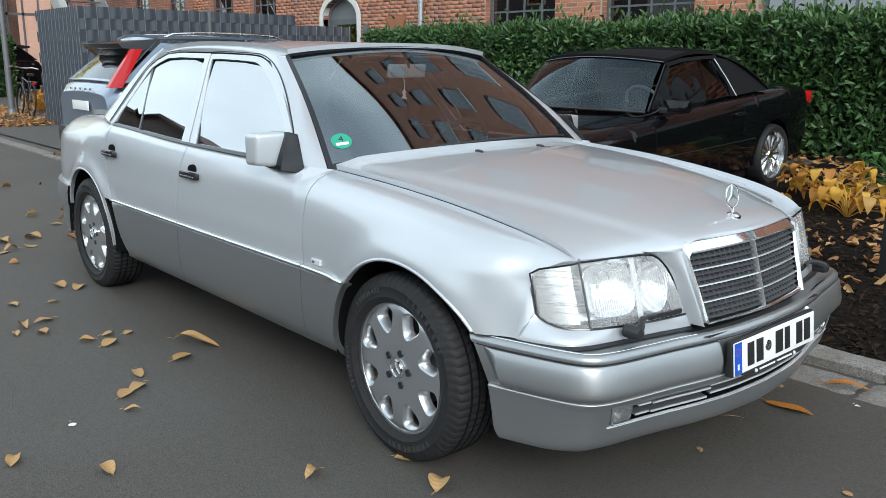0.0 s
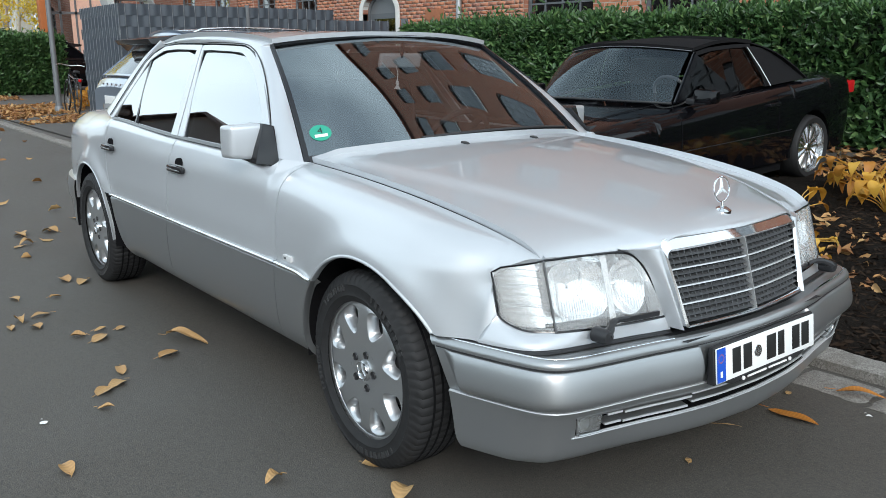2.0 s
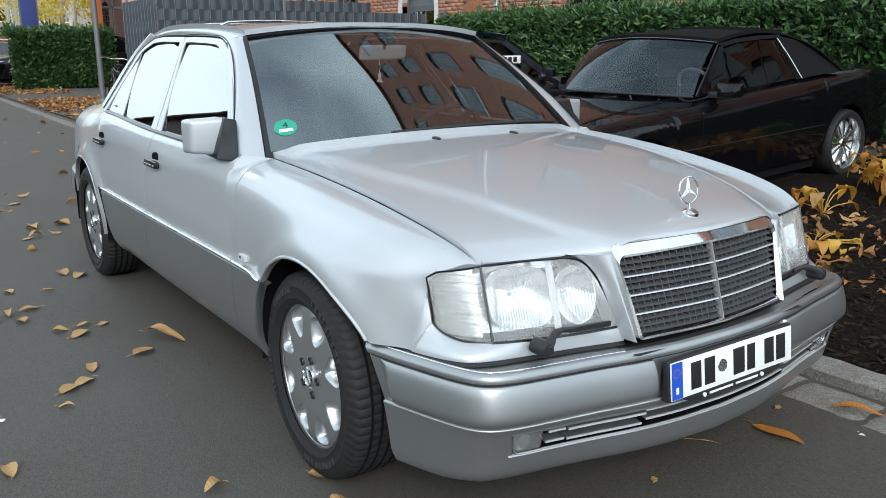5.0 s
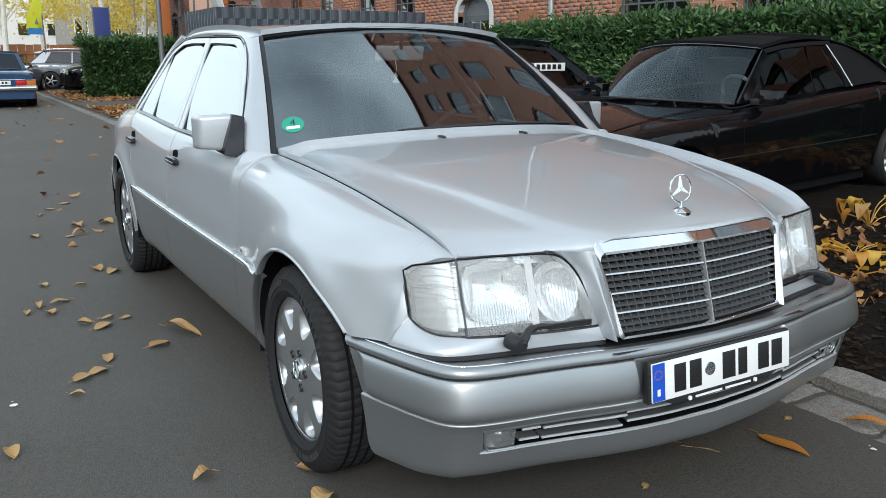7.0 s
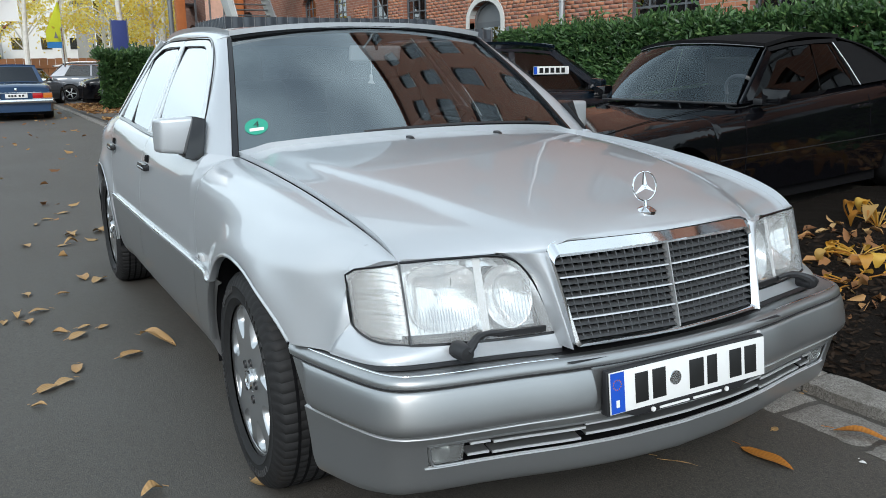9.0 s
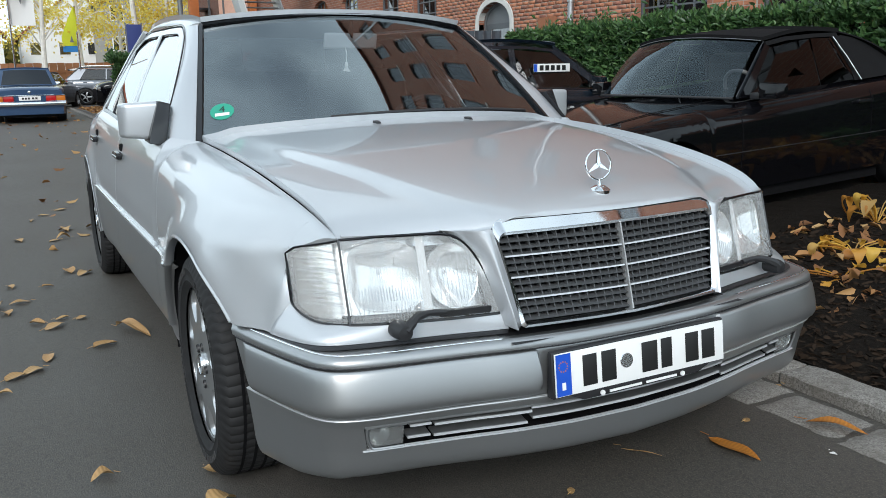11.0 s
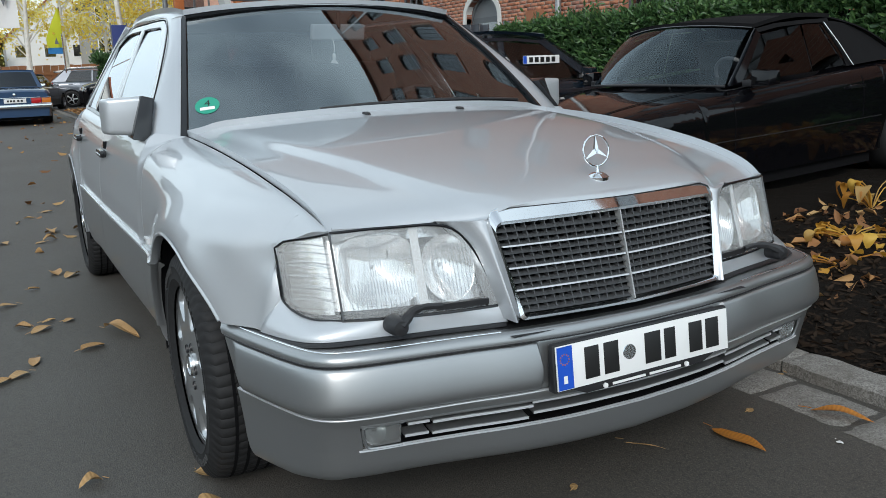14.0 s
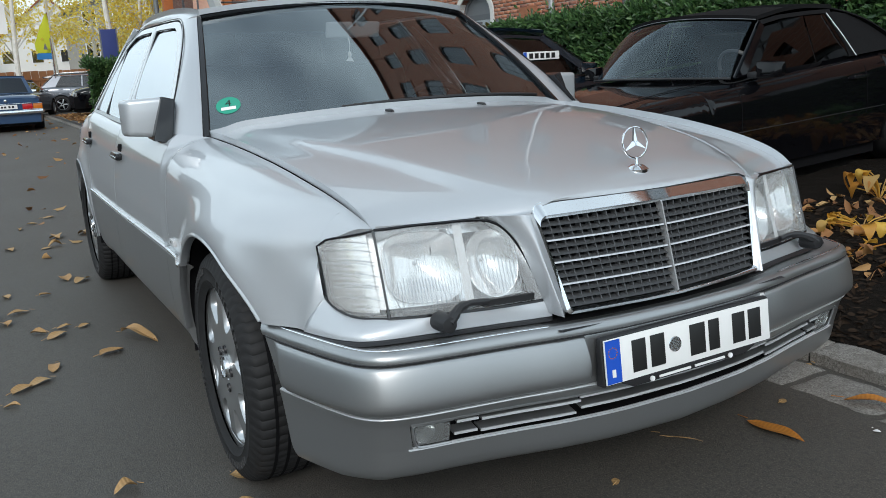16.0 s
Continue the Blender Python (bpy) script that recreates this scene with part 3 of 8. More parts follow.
def bonnet_geo():
    """Bonnet top, its rolled front edge and the nose either side of the grille, in one skin."""
    A0, B0 = gr_in(0.746) + 0.004, gr_out(0.746)
    ks = np.linspace(0, 1, 400)
    wk = [abs(bonnet_pt(0.0, 0.5 + 0.5 * k)[1]) for k in ks]
    def side(a0):
        return list(np.linspace(0, a0 - 0.040, 14)) + list(np.linspace(a0 - 0.034, a0 - 0.005, 6)) + list(np.linspace(a0, B0, 11)) + list(np.linspace(B0, wk[-1], 13))[1:]

    SH = 0.012  # the grille sits a little off the middle
    signed = [-w for w in reversed(side(A0)[1:])] + side(A0 - SH)
    cols, noses = [], []
    for w in signed:
        k, sg = float(np.interp(abs(w), wk, ks)), (1 if w > 0 else -1)
        sh = SH if w > 0 else 0.0
        A = A0 - sh
        main = [np.array(bonnet_pt(u, 0.5 + 0.5 * sg * k)) for u in np.linspace(0, 1, 46)]
        m, top = abs(w), main[0]
        if m < A - 1e-6:
            c, r = A - 0.036, 0.032
            z = 0.7665 if m < c else max(0.746, 0.7665 - r + math.sqrt(max(0, r * r - (m - c) ** 2)))
            low = np.array((grille_x(m, z) - 0.004, w, z))
        elif m <= B0 + 1e-6:
            low = np.array(nose_pt((m - A) / (B0 - A), 1.0, sh)) * (1, -sg, 1)
        else:
            low = np.array((lamp_x(m, 0.744) + 0.007, w, 0.7445))
        mid = np.array((lerp(top[0], low[0], 0.8), w, lerp(top[2], low[2], 0.35)))
        roll = [top * (1 - t) ** 2 + mid * 2 * t * (1 - t) + low * t * t for t in (1.0, 0.8, 0.6, 0.4, 0.2)]
        cols.append(roll + main)
        if A - 1e-6 <= m <= B0 + 1e-6:
            noses.append([np.array(nose_pt((m - A) / (B0 - A), q, sh)) * (1, -sg, 1) for q in np.linspace(0, 1, 26)])
    rows = [[tuple(c[i]) for c in cols] for i in range(len(cols[0]))]
    nv = len(cols)
    vs, fs = rows_geo(rows, flange=0.02)
    nmain = (len(rows) - 1) * (nv - 1)
    fs = [f for i, f in enumerate(fs) if i < nmain or not (f[0] < nv and f[1] < nv)]
    for part_cols in (noses[:11], noses[11:]):
        y0 = part_cols[0][-1][1]
        j0 = min(range(nv), key=lambda j: abs(rows[0][j][1] - y0))
        k0 = len(vs)
        for c in part_cols:
            vs += [tuple(p) for p in c[:-1]]
        idx = [[k0 + q * 25 + i for i in range(25)] + [j0 + q] for q in range(11)]
        inward = 0 if abs(part_cols[0][0][1]) < abs(part_cols[10][0][1]) else 10
        for q, dx, dy in ((inward, -0.014, 0.014), (10 - inward, -0.03, 0.0)):
            k1, sy = len(vs), math.copysign(1, part_cols[0][0][1])
            vs += [tuple(np.add(vs[i], (dx, -sy * dy, 0))) for i in idx[q]]
            e = [(idx[q][i], idx[q][i + 1], k1 + i + 1, k1 + i) for i in range(25)]
            fs += e if q == 10 else [tuple(reversed(f)) for f in e]
        fs += [(idx[q][i], idx[q][i + 1], idx[q + 1][i + 1], idx[q + 1][i]) for q in range(10) for i in range(25)]
    return vs, fs


bonnet = part("bonnet", bonnet_geo(), SILVER, saloon, angle=62)

# front wings
def wing():
    nu, nv = 64, 26
    rows = []
    for i in range(nu):
        u = i / (nu - 1)
        x = lerp(0.452, -0.536, u)
        zb = arch_z(x, FAX, ARCH_R, 0.517 if x > 0 else 0.558)
        rows.append(cut_section(x, zb, nv))
    return rows_geo(rows, flange=0.02)


both("front_wing", wing(), SILVER, saloon)


def wing_top():
    """The small piece of wing that runs forward over the lamp's outer end."""
    rows = []
    for i in range(10):
        x = lerp(0.546, 0.452, i / 9)
        c = line_pts(curve_pts(section(x), 40), 200)
        wl = lerp(seam_w(x) + 0.006, 0.735, i / 9)
        keep = [p for p in c if p[0] <= wl] or c[:2]
        rows.append([(x, -w, z) for w, z in line_pts(keep[:1] + keep if len(keep) < 2 else keep, 8)])
    return rows_geo(rows, flange=0.015)


both("wing_tip", wing_top(), SILVER, saloon)


# the lower edge of the panel under the lamp, in plan: x, half width
FILL = curve_pts([(0.706, 0.306), (0.699, 0.34), (0.676, 0.43), (0.648, 0.56), (0.624, 0.66), (0.602, 0.707), (0.568, 0.737), (0.498, 0.768), (0.43, 0.789), (0.372, 0.806)], 60)


FILL_W, FILL_X = [p[1] for p in FILL], [p[0] for p in FILL]


def under_lamp():
    """The upright painted panel under the lamp, from the nose to the front corner."""
    rows = []
    for k in np.linspace(0, 1, 40):
        a = np.array((lamp_x(lerp(0.312, 0.688, k), 0.552) + 0.003, lerp(0.312, 0.688, k), 0.5525))
        w = lerp(0.306, 0.702, k)
        b = np.array((float(np.interp(w, FILL_W, FILL_X)), w, 0.5155))
        c = b + (0, 0, 0.022)
        r = [a * (1 - t) ** 2 + c * 2 * t * (1 - t) + b * t * t for t in np.linspace(0, 1, 10)] + [b - (0.003, 0.003, 0.002)]
        rows.append([(x, -y, z) for x, y, z in r])
    return rows_geo(rows, flange=0.004)


def ts_low(w):
    """The indicator's lower edge, with its rounded outer corner."""
    t = min(1, max(0, (w - 0.685) / 0.051))
    return 0.5535 + 0.042 * (1 - math.sqrt(1 - t * t))


def front_corner():
    """The wing's front edge, drawn up to the indicator and round under its outer corner."""
    c = line_pts(curve_pts(section(0.452), 60), 300)
    zs, ws = [p[1] for p in reversed(c)], [p[0] for p in reversed(c)]
    rows = []
    for q in np.linspace(0, 1, 44):
        if q < 0.5:
            z = lerp(0.710, 0.598, q / 0.5)
            w = 0.7385
        else:
            a = (q - 0.5) / 0.5 * math.pi / 2
            w, z = 0.685 + 0.0535 * math.cos(a) + 0.003 * (q - 0.5) / 0.5, 0.598 - 0.0455 * math.sin(a)
        p1 = np.array((lamp_x(min(w, 0.737), z) + 0.003, w, z))
        if q < 0.55:
            z = lerp(0.712, 0.5155, (q / 0.55) ** 0.9)
            p0 = np.array((0.4505, float(np.interp(z, zs, ws)) + flare(0.452, z) + 0.0006, z))
            ctl = p0 + (0.017, -0.007, lerp(0, 0.012, q / 0.55))
        else:
            w = lerp(float(np.interp(-0.4505, [-v for v in FILL_X], FILL_W)), 0.702, (q - 0.55) / 0.45)
            p0 = np.array((float(np.interp(w, FILL_W, FILL_X)), w, 0.5155))
            ctl = p0 + (0, 0, 0.022)
        r = [p1 * (1 - t) ** 2 + ctl * 2 * t * (1 - t) + p0 * t * t for t in np.linspace(0, 1, 10)]
        rows.append([(x, -y, z) for x, y, z in r])
    return rows_geo(rows)


both("lamp_panel", under_lamp(), SILVER, saloon)
both("wing_corner", front_corner(), SILVER, saloon, angle=180)

# arch lips
def arch_lip(cx, r, a0, a1):
    rows = []
    for a in np.linspace(radians(a0), radians(a1), 60):
        p = []
        for rr, dw in ((r + 0.007, 0.0), (r + 0.002, 0.0035), (r - 0.003, 0.002), (r - 0.004, -0.005), (r - 0.003, -0.016)):
            x, z = cx + rr * math.cos(a), HUB + rr * math.sin(a)
            W = side_w(x) + flare(x, max(z, 0.3)) - (0.012 if z < 0.5 else 0) * min(1, (0.5 - z) / 0.2 if z < 0.5 else 0)
            p.append((x, -(W + dw), z))
        rows.append(p)
    return rows_geo(rows)


both("arch_lip", arch_lip(FAX, ARCH_R, 34, 139), SILVER, saloon)
both("arch_lip", arch_lip(FAX, ARCH_R, 139.3, 176), CLAD, saloon)
both("arch_lip", arch_lip(-WB + 0.02, ARCH_R, -2, 160), SILVER, saloon)


# doors and rear quarters
def shut_x(z):
    """The rear edge of the rear door, which follows the wheel arch below."""
    return spl([0.25, 0.40, 0.56, 0.70, 0.83, 0.94], [-2.20, -2.30, -2.375, -2.47, -2.505, -2.51])(z)


def panel(xa, xb, nu, nv, zb):
    rows = []
    for i in range(nu):
        x = lerp(xa, xb, i / (nu - 1))
        rows.append(cut_section(x, zb(x), nv))
    return rows_geo(rows, flange=0.02)


def rear_door():
    rows = []
    for i in range(30):
        u = i / 29
        c = cut_section(lerp(-1.583, -2.42, u), 0.558, 22)
        rows.append([(lerp(-1.583, shut_x(z) + 0.002, u), y, z) for x, y, z in c])
    return rows_geo(rows, flange=0.02)


def rear_quarter():
    rows = []
    for i in range(60):
        u = i / 59
        x0 = lerp(-2.44, -3.86, u)
        zb = arch_z(x0, -WB + 0.02, ARCH_R, 0.56 if x0 > -2.8 else 0.525)
        c = cut_section(x0, zb, 22)
        k = max(0, 1 - u / 0.25)
        rows.append([(x0 + k * (shut_x(z) - 0.002 - x0) * 1.0 if k > 0.99 else x0 + k**2 * (shut_x(z) - 0.002 + 2.44), y, z) for x, y, z in c])
    return rows_geo(rows, flange=0.02)


front_doors = both("front_door", panel(-0.5405, -1.577, 34, 22, lambda x: 0.558), SILVER, saloon)
rear_doors = both("rear_door", rear_door(), SILVER, saloon)
both("rear_wing", rear_quarter(), SILVER, saloon)


# lower cladding with the bright strip on its top edge
def clad(xa, xb, n, zb=0.245, curve=None):
    rows = []
    for i in range(n):
        x = lerp(xa, xb, i / (n - 1))
        W = side_w(x) + flare(x, 0.5) * 0.6
        pr = [(W - 0.004, 0.5575), (W + 0.007, 0.553), (W + 0.009, 0.535), (W + 0.009, 0.46), (W + 0.005, 0.38), (W - 0.006, 0.31), (W - 0.03, 0.268), (W - 0.06, zb)]
        col = []
        for w, z in line_pts(curve_pts(pr, 30), 16):
            xx = curve(z, x) if curve else x
            col.append((xx, -w, z))
        rows.append(col)
    return rows_geo(rows, flange=0.02)


def front_end(z, x):
    a = FAX - math.sqrt(max(0.0, (ARCH_R + 0.002) ** 2 - (z - HUB) ** 2))
    return x + (a - (-0.35)) * max(0, (x + 0.537) / 0.187)


def rear_end(z, x):
    a = max(-WB + 0.02 + math.sqrt(max(0.0, (ARCH_R + 0.004) ** 2 - (z - HUB) ** 2)), shut_x(z))
    return x + (a + 2.42) * max(0, (-1.583 - x) / 0.837)


both("wing_cladding", clad(-0.35, -0.537, 12, curve=front_end), CLAD, saloon, "grey plastic lower cladding")
both("door_cladding", clad(-0.5405, -1.577, 24), CLAD, saloon, "grey plastic lower cladding")
both("door_cladding", clad(-1.583, -2.42, 24, curve=rear_end), CLAD, saloon, "grey plastic lower cladding")


def trim_strip(xa, xb):
    n = 26
    rows = []
    for i in range(n):
        x = lerp(xa, xb, i / (n - 1))
        W = side_w(x) + flare(x, 0.55) * 0.8
        rows.append([(x, -(W + d), z) for d, z in ((-0.004, 0.561), (0.008, 0.560), (0.0125, 0.5555), (0.012, 0.549), (0.007, 0.5465))])
    return rows_geo(rows)


for xa, xb in ((-0.246, -0.536), (-0.5415, -1.576), (-1.584, -2.40)):
    both("trim_strip", trim_strip(xa, xb), SATIN, saloon, "bright metal trim strip")

# sill under the doors
both("sill", rows_geo([[(x, -w, z) for w, z in ((0.80, 0.262), (0.795, 0.235), (0.76, 0.215), (0.70, 0.205))] for x in np.linspace(-0.30, -2.42, 12)]), CLAD, saloon)
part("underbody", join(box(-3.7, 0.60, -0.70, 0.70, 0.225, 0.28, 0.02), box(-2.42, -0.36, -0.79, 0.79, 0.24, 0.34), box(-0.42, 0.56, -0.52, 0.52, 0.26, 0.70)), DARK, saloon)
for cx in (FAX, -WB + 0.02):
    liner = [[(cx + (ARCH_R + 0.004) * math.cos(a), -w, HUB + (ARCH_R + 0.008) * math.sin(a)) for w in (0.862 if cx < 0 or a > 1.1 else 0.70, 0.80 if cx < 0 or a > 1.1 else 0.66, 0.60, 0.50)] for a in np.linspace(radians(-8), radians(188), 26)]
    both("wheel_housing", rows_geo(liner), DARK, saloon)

# ---- greenhouse ----
def side_pt(x, z, out=0.0):
    w = 0.800 - 0.525 * (z - 0.9) - 0.06 * max(0, z - 1.25) + (0.010 * min(1, max(0, (-2.3 - x) / 0.4)))
    return (x, -(w + out), z)


roof_c = spl([-1.02, -1.2, -1.5, -1.85, -2.15, -2.40], [1.337, 1.353, 1.370, 1.376, 1.367, 1.336])
edge_z = spl([-1.10, -1.3, -1.6, -1.85, -2.1, -2.32], [1.304, 1.328, 1.343, 1.346, 1.338, 1.314])
edge_w = spl([-1.10, -1.5, -2.0, -2.35], [0.552, 0.566, 0.570, 0.555])


def roof_pt(u, v):
    s = 2 * v - 1
    k = abs(s)
    x = lerp(-1.045 - 0.075 * k**2, -2.40 + 0.06 * k**2, u)
    return (x, s * edge_w(x), lerp(edge_z(x), roof_c(x), 1 - k**2.6))


part("roof_panel", grid(roof_pt, 26, 33, flange=0.02), SILVER, saloon)


def screen_pt(u, v):
    s = 2 * v - 1
    k = abs(s)
    a = np.array((-0.462 - 0.140 * k**2, s * 0.696, 0.925 - 0.042 * k**2))
    b = np.array((-1.052 - 0.080 * k**2, s * 0.552, 1.338 - 0.042 * k**2))
    p = lerp(a, b, u)
    n = np.array((0.58, 0, 0.81)) * 0.020 * math.sin(math.pi * u)
    return tuple(p + n)


part("windscreen", grid(screen_pt, 16, 25), GLASS, saloon, "tinted windscreen glass").visible_shadow = False


def back_pt(u, v):
    s = 2 * v - 1
    k = abs(s)
    a = np.array((-2.40 + 0.07 * k**2, s * 0.53, 1.348 - 0.03 * k**2))
    b = np.array((-2.97 + 0.10 * k**2, s * 0.66, 0.955 - 0.01 * k**2))
    return tuple(lerp(a, b, u))


part("rear_window", grid(back_pt, 8, 15), SIDEGLASS, saloon).visible_shadow = False


# black seal round the windscreen
def screen_band(v0, v1, u0, u1, out, n=30):
    if v0 == v1:
        pass
    A = [np.add(screen_pt(lerp(u0, u1, t), v0), (0.008 * out, 0, 0.010 * out)) for t in np.linspace(0, 1, n)]
    B = [np.add(screen_pt(lerp(u0, u1, t), v1), (0.008 * out, 0, 0.010 * out)) for t in np.linspace(0, 1, n)]
    return strip(A, B, (-0.012, 0, -0.016))


part("windscreen_seal", screen_band(-0.007, 0.0045, -0.01, 1.0, 1), GLOSSBLACK, saloon)
part("windscreen_seal", screen_band(0.9955, 1.007, -0.01, 1.0, 1), GLOSSBLACK, saloon)
top = [[np.add(screen_pt(u, v), (0.006, 0, 0.008)) for v in np.linspace(0, 1, 30)] for u in (0.996, 1.007)]
part("windscreen_seal", strip(top[0], top[1], (-0.01, 0, -0.014)), GLOSSBLACK, saloon)
bot = [[np.add(screen_pt(u, v), (0.003, 0, 0.004)) for v in np.linspace(0, 1, 30)] for u in (-0.03, 0.035)]
part("scuttle", strip(bot[0], bot[1], (-0.01, 0, -0.02)), BLACK, saloon)


def side_band(A, B, out=0.0, depth=0.03, n=24, smooth=False):
    f = curve_pts if smooth else line_pts
    a, b = f(A, n), f(B, n)
    return strip([side_pt(*p, out) for p in a], [side_pt(*p, out) for p in b], (0, depth, -0.3 * depth))


A_IN = [(-0.735, 0.905), (-0.843, 1.02), (-1.213, 1.249), (-1.30, 1.272), (-1.62, 1.284)]
WIN_F = [(-1.503, 0.905), (-1.712, 1.283)] + [tuple(p) for p in reversed(curve_pts(A_IN, 18))]
WIN_R = [(-1.654, 0.907), (-1.790, 1.286), (-2.06, 1.290), (-2.211, 1.284), (-2.29, 1.262), (-2.330, 1.240), (-2.158, 0.922)]
WIN_Q = [(-2.176, 0.924), (-2.346, 1.228), (-2.43, 1.10), (-2.500, 0.985), (-2.512, 0.940)]


def pane(name, outline, mat, parent, out=-0.003):
    """A barrelled pane that fills an outline on the car's side."""
    o = np.array(outline)
    z0, z1 = o[:, 1].min() + 0.001, o[:, 1].max() - 0.001
    rows = []
    for z in np.linspace(z0, z1, 14):
        xs = []
        for p, q in zip(o, np.roll(o, -1, axis=0)):
            if (p[1] - z) * (q[1] - z) <= 0 and p[1] != q[1]:
                xs.append(lerp(p[0], q[0], (z - p[1]) / (q[1] - p[1])))
        t = (z - 0.90) / 0.39
        rows.append([side_pt(x, z, out + 0.045 * t * (1 - t) - 0.004) for x in np.linspace(min(xs), max(xs), 8)])
    g = rows_geo(rows)
    for q in (g, flip(g)):
        part(name, q, mat, parent).visible_shadow = False


pane("side_window", WIN_F, SIDEGLASS, saloon)
pane("side_window", WIN_R, SIDEGLASS, saloon)
pane("side_window", WIN_Q, SIDEGLASS, saloon)


def seal(outline, parent):
    o = outline + outline[:1]
    c = np.mean(outline, axis=0)
    inner = [(p[0] + (c[0] - p[0]) * 0.018, p[1] + (c[1] - p[1]) * 0.034) for p in o]
    cut = lambda q: [lerp(np.array(a), np.array(b), t) for a, b in zip(q, q[1:]) for t in np.linspace(0, 1, 7)[:-1]] + [np.array(q[-1])]
    both("window_seal", strip([side_pt(*p, 0.0015) for p in cut(o)], [side_pt(*p, 0.0015) for p in cut(inner)], (0, 0.016, -0.005)), GLOSSBLACK, parent)


for o in (WIN_F, WIN_R, WIN_Q):
    seal(o, saloon)

# pillars and window frames: front pillar, door frames, rear pillar
A_MID = [(-0.665, 0.905), (-0.80, 1.03), (-1.175, 1.268), (-1.30, 1.296), (-1.62, 1.306)]
both("door_frame", side_band(A_IN, A_MID, 0.006, 0.03, 40, True), SILVER, front_doors[0])
both("door_frame", side_band([(-1.62, 1.284), (-1.712, 1.283), (-1.503, 0.905)], [(-1.62, 1.306), (-1.742, 1.306), (-1.566, 0.905)], 0.006, 0.03, 30), SILVER, front_doors[0])
both("door_frame", side_band([(-1.654, 0.907), (-1.790, 1.286), (-2.06, 1.290), (-2.211, 1.284), (-2.30, 1.256), (-2.352, 1.23), (-2.515, 0.94)], [(-1.578, 0.907), (-1.750, 1.308), (-2.06, 1.312), (-2.225, 1.304), (-2.33, 1.270), (-2.392, 1.225), (-2.556, 0.94)], 0.006, 0.03, 50), SILVER, rear_doors[0])
both("window_divider", side_band([(-2.330, 1.240), (-2.158, 0.922)], [(-2.348, 1.232), (-2.176, 0.924)], 0.004, 0.02, 10), GLOSSBLACK, rear_doors[0])


def pillar_rows(inner, outer, n=40, bulge=0.010):
    """A rounded painted band from a line on the side to a line of 3D points at the roof or screen edge."""
    a = [np.array(side_pt(x, z, 0.006)) for x, z in curve_pts(inner, n)]
    b = line_pts(outer, n)
    rows = []
    for t in np.linspace(0, 1, 8):
        rows.append([tuple(lerp(p, q, t) + np.array((0.1, -0.75, 0.65)) * bulge * math.sin(math.pi * t)) for p, q in zip(a, b)])
    return rows_geo(rows, flange=0.015)


scr_edge = [np.add(screen_pt(u, -0.0085), (0.004, 0, 0.006)) for u in np.linspace(-0.02, 1, 14)]
both("front_pillar", pillar_rows([(-0.652, 0.888), (-0.79, 1.035), (-1.165, 1.274)], scr_edge), SILVER, saloon)
roof_edge = [(x, -edge_w(x), edge_z(x)) for x in np.linspace(-1.12, -2.34, 26)]
both("roof_rail", pillar_rows([(-1.165, 1.274), (-1.30, 1.302), (-1.62, 1.312), (-2.06, 1.318), (-2.235, 1.309)], roof_edge, 44), SILVER, saloon)
c_out = [(lerp(-2.34, -2.93, t), -lerp(0.555, 0.675, t), lerp(1.326, 0.955, t)) for t in np.linspace(0, 1, 16)]
both("rear_pillar", pillar_rows([(-2.235, 1.309), (-2.34, 1.275), (-2.402, 1.228), (-2.566, 0.945)], c_out, 30, 0.028), SILVER, saloon)
both("drip_rail", tube([np.add(side_pt(x, z, 0.006), (0, 0, 0.002)) for x, z in curve_pts([(-0.66, 0.895), (-0.80, 1.042), (-1.165, 1.277), (-1.30, 1.305), (-1.62, 1.315), (-2.06, 1.321), (-2.235, 1.312), (-2.345, 1.277), (-2.407, 1.23), (-2.57, 0.95)], 90)], 0.0028, 6), GLOSSBLACK, saloon)
both("belt_strip", strip([side_pt(x, belt_z(x) + 0.012, 0.005) for x in np.linspace(-0.74, -2.52, 30)], [side_pt(x, belt_z(x) + 0.001, 0.009) for x in np.linspace(-0.74, -2.52, 30)], (0, 0.02, 0)), GLOSSBLACK, saloon)

# boot
def boot_pt(u, v):
    s = 2 * v - 1
    x = lerp(-2.90, -3.84, u)
    return (x, s * (0.645 + side_w(x) - 0.866), lerp(0.952, belt_z(x) + 0.006, min(1, 2 * u)) + 0.012 * (1 - abs(s) ** 2.5) - 0.03 * max(0, (u - 0.9) / 0.1) ** 2)


part("boot_lid", grid(boot_pt, 16, 19, flange=0.03), SILVER, saloon)
part("rear_panel", join(box(-3.86, -3.80, -0.575, 0.575, 0.50, 0.875, 0.02)), SILVER, saloon)
both("tail_lamp", box(-3.875, -3.80, -0.565, -0.36, 0.66, 0.85, 0.015), REDLENS, saloon)


# ---- bumpers ----
# lighter paint that stands for light caught on the bumper's edges
CLADSTRIP = plain("lit_edge_paint", (0.62, 0.64, 0.66), 0.3, 0.5, 0.03)
plan_arc = np.r_[0, np.cumsum([np.hypot(*np.subtract(b, a)) for a, b in zip(plan_pts, plan_pts[1:])])]
plan_arc /= plan_arc[-1]
plan_x, plan_w = np.array([p[0] for p in plan_pts]), np.array([p[1] for p in plan_pts])
plan_nx, plan_nw = np.array([n[0] for n in plan_n]), np.array([n[1] for n in plan_n])
end_x = spl([0.20, 0.24, 0.30, 0.37, 0.44, 0.485, 0.52], [0.430, 0.408, 0.400, 0.388, 0.360, 0.334, 0.308])  # where the bumper ends at the wheel arch
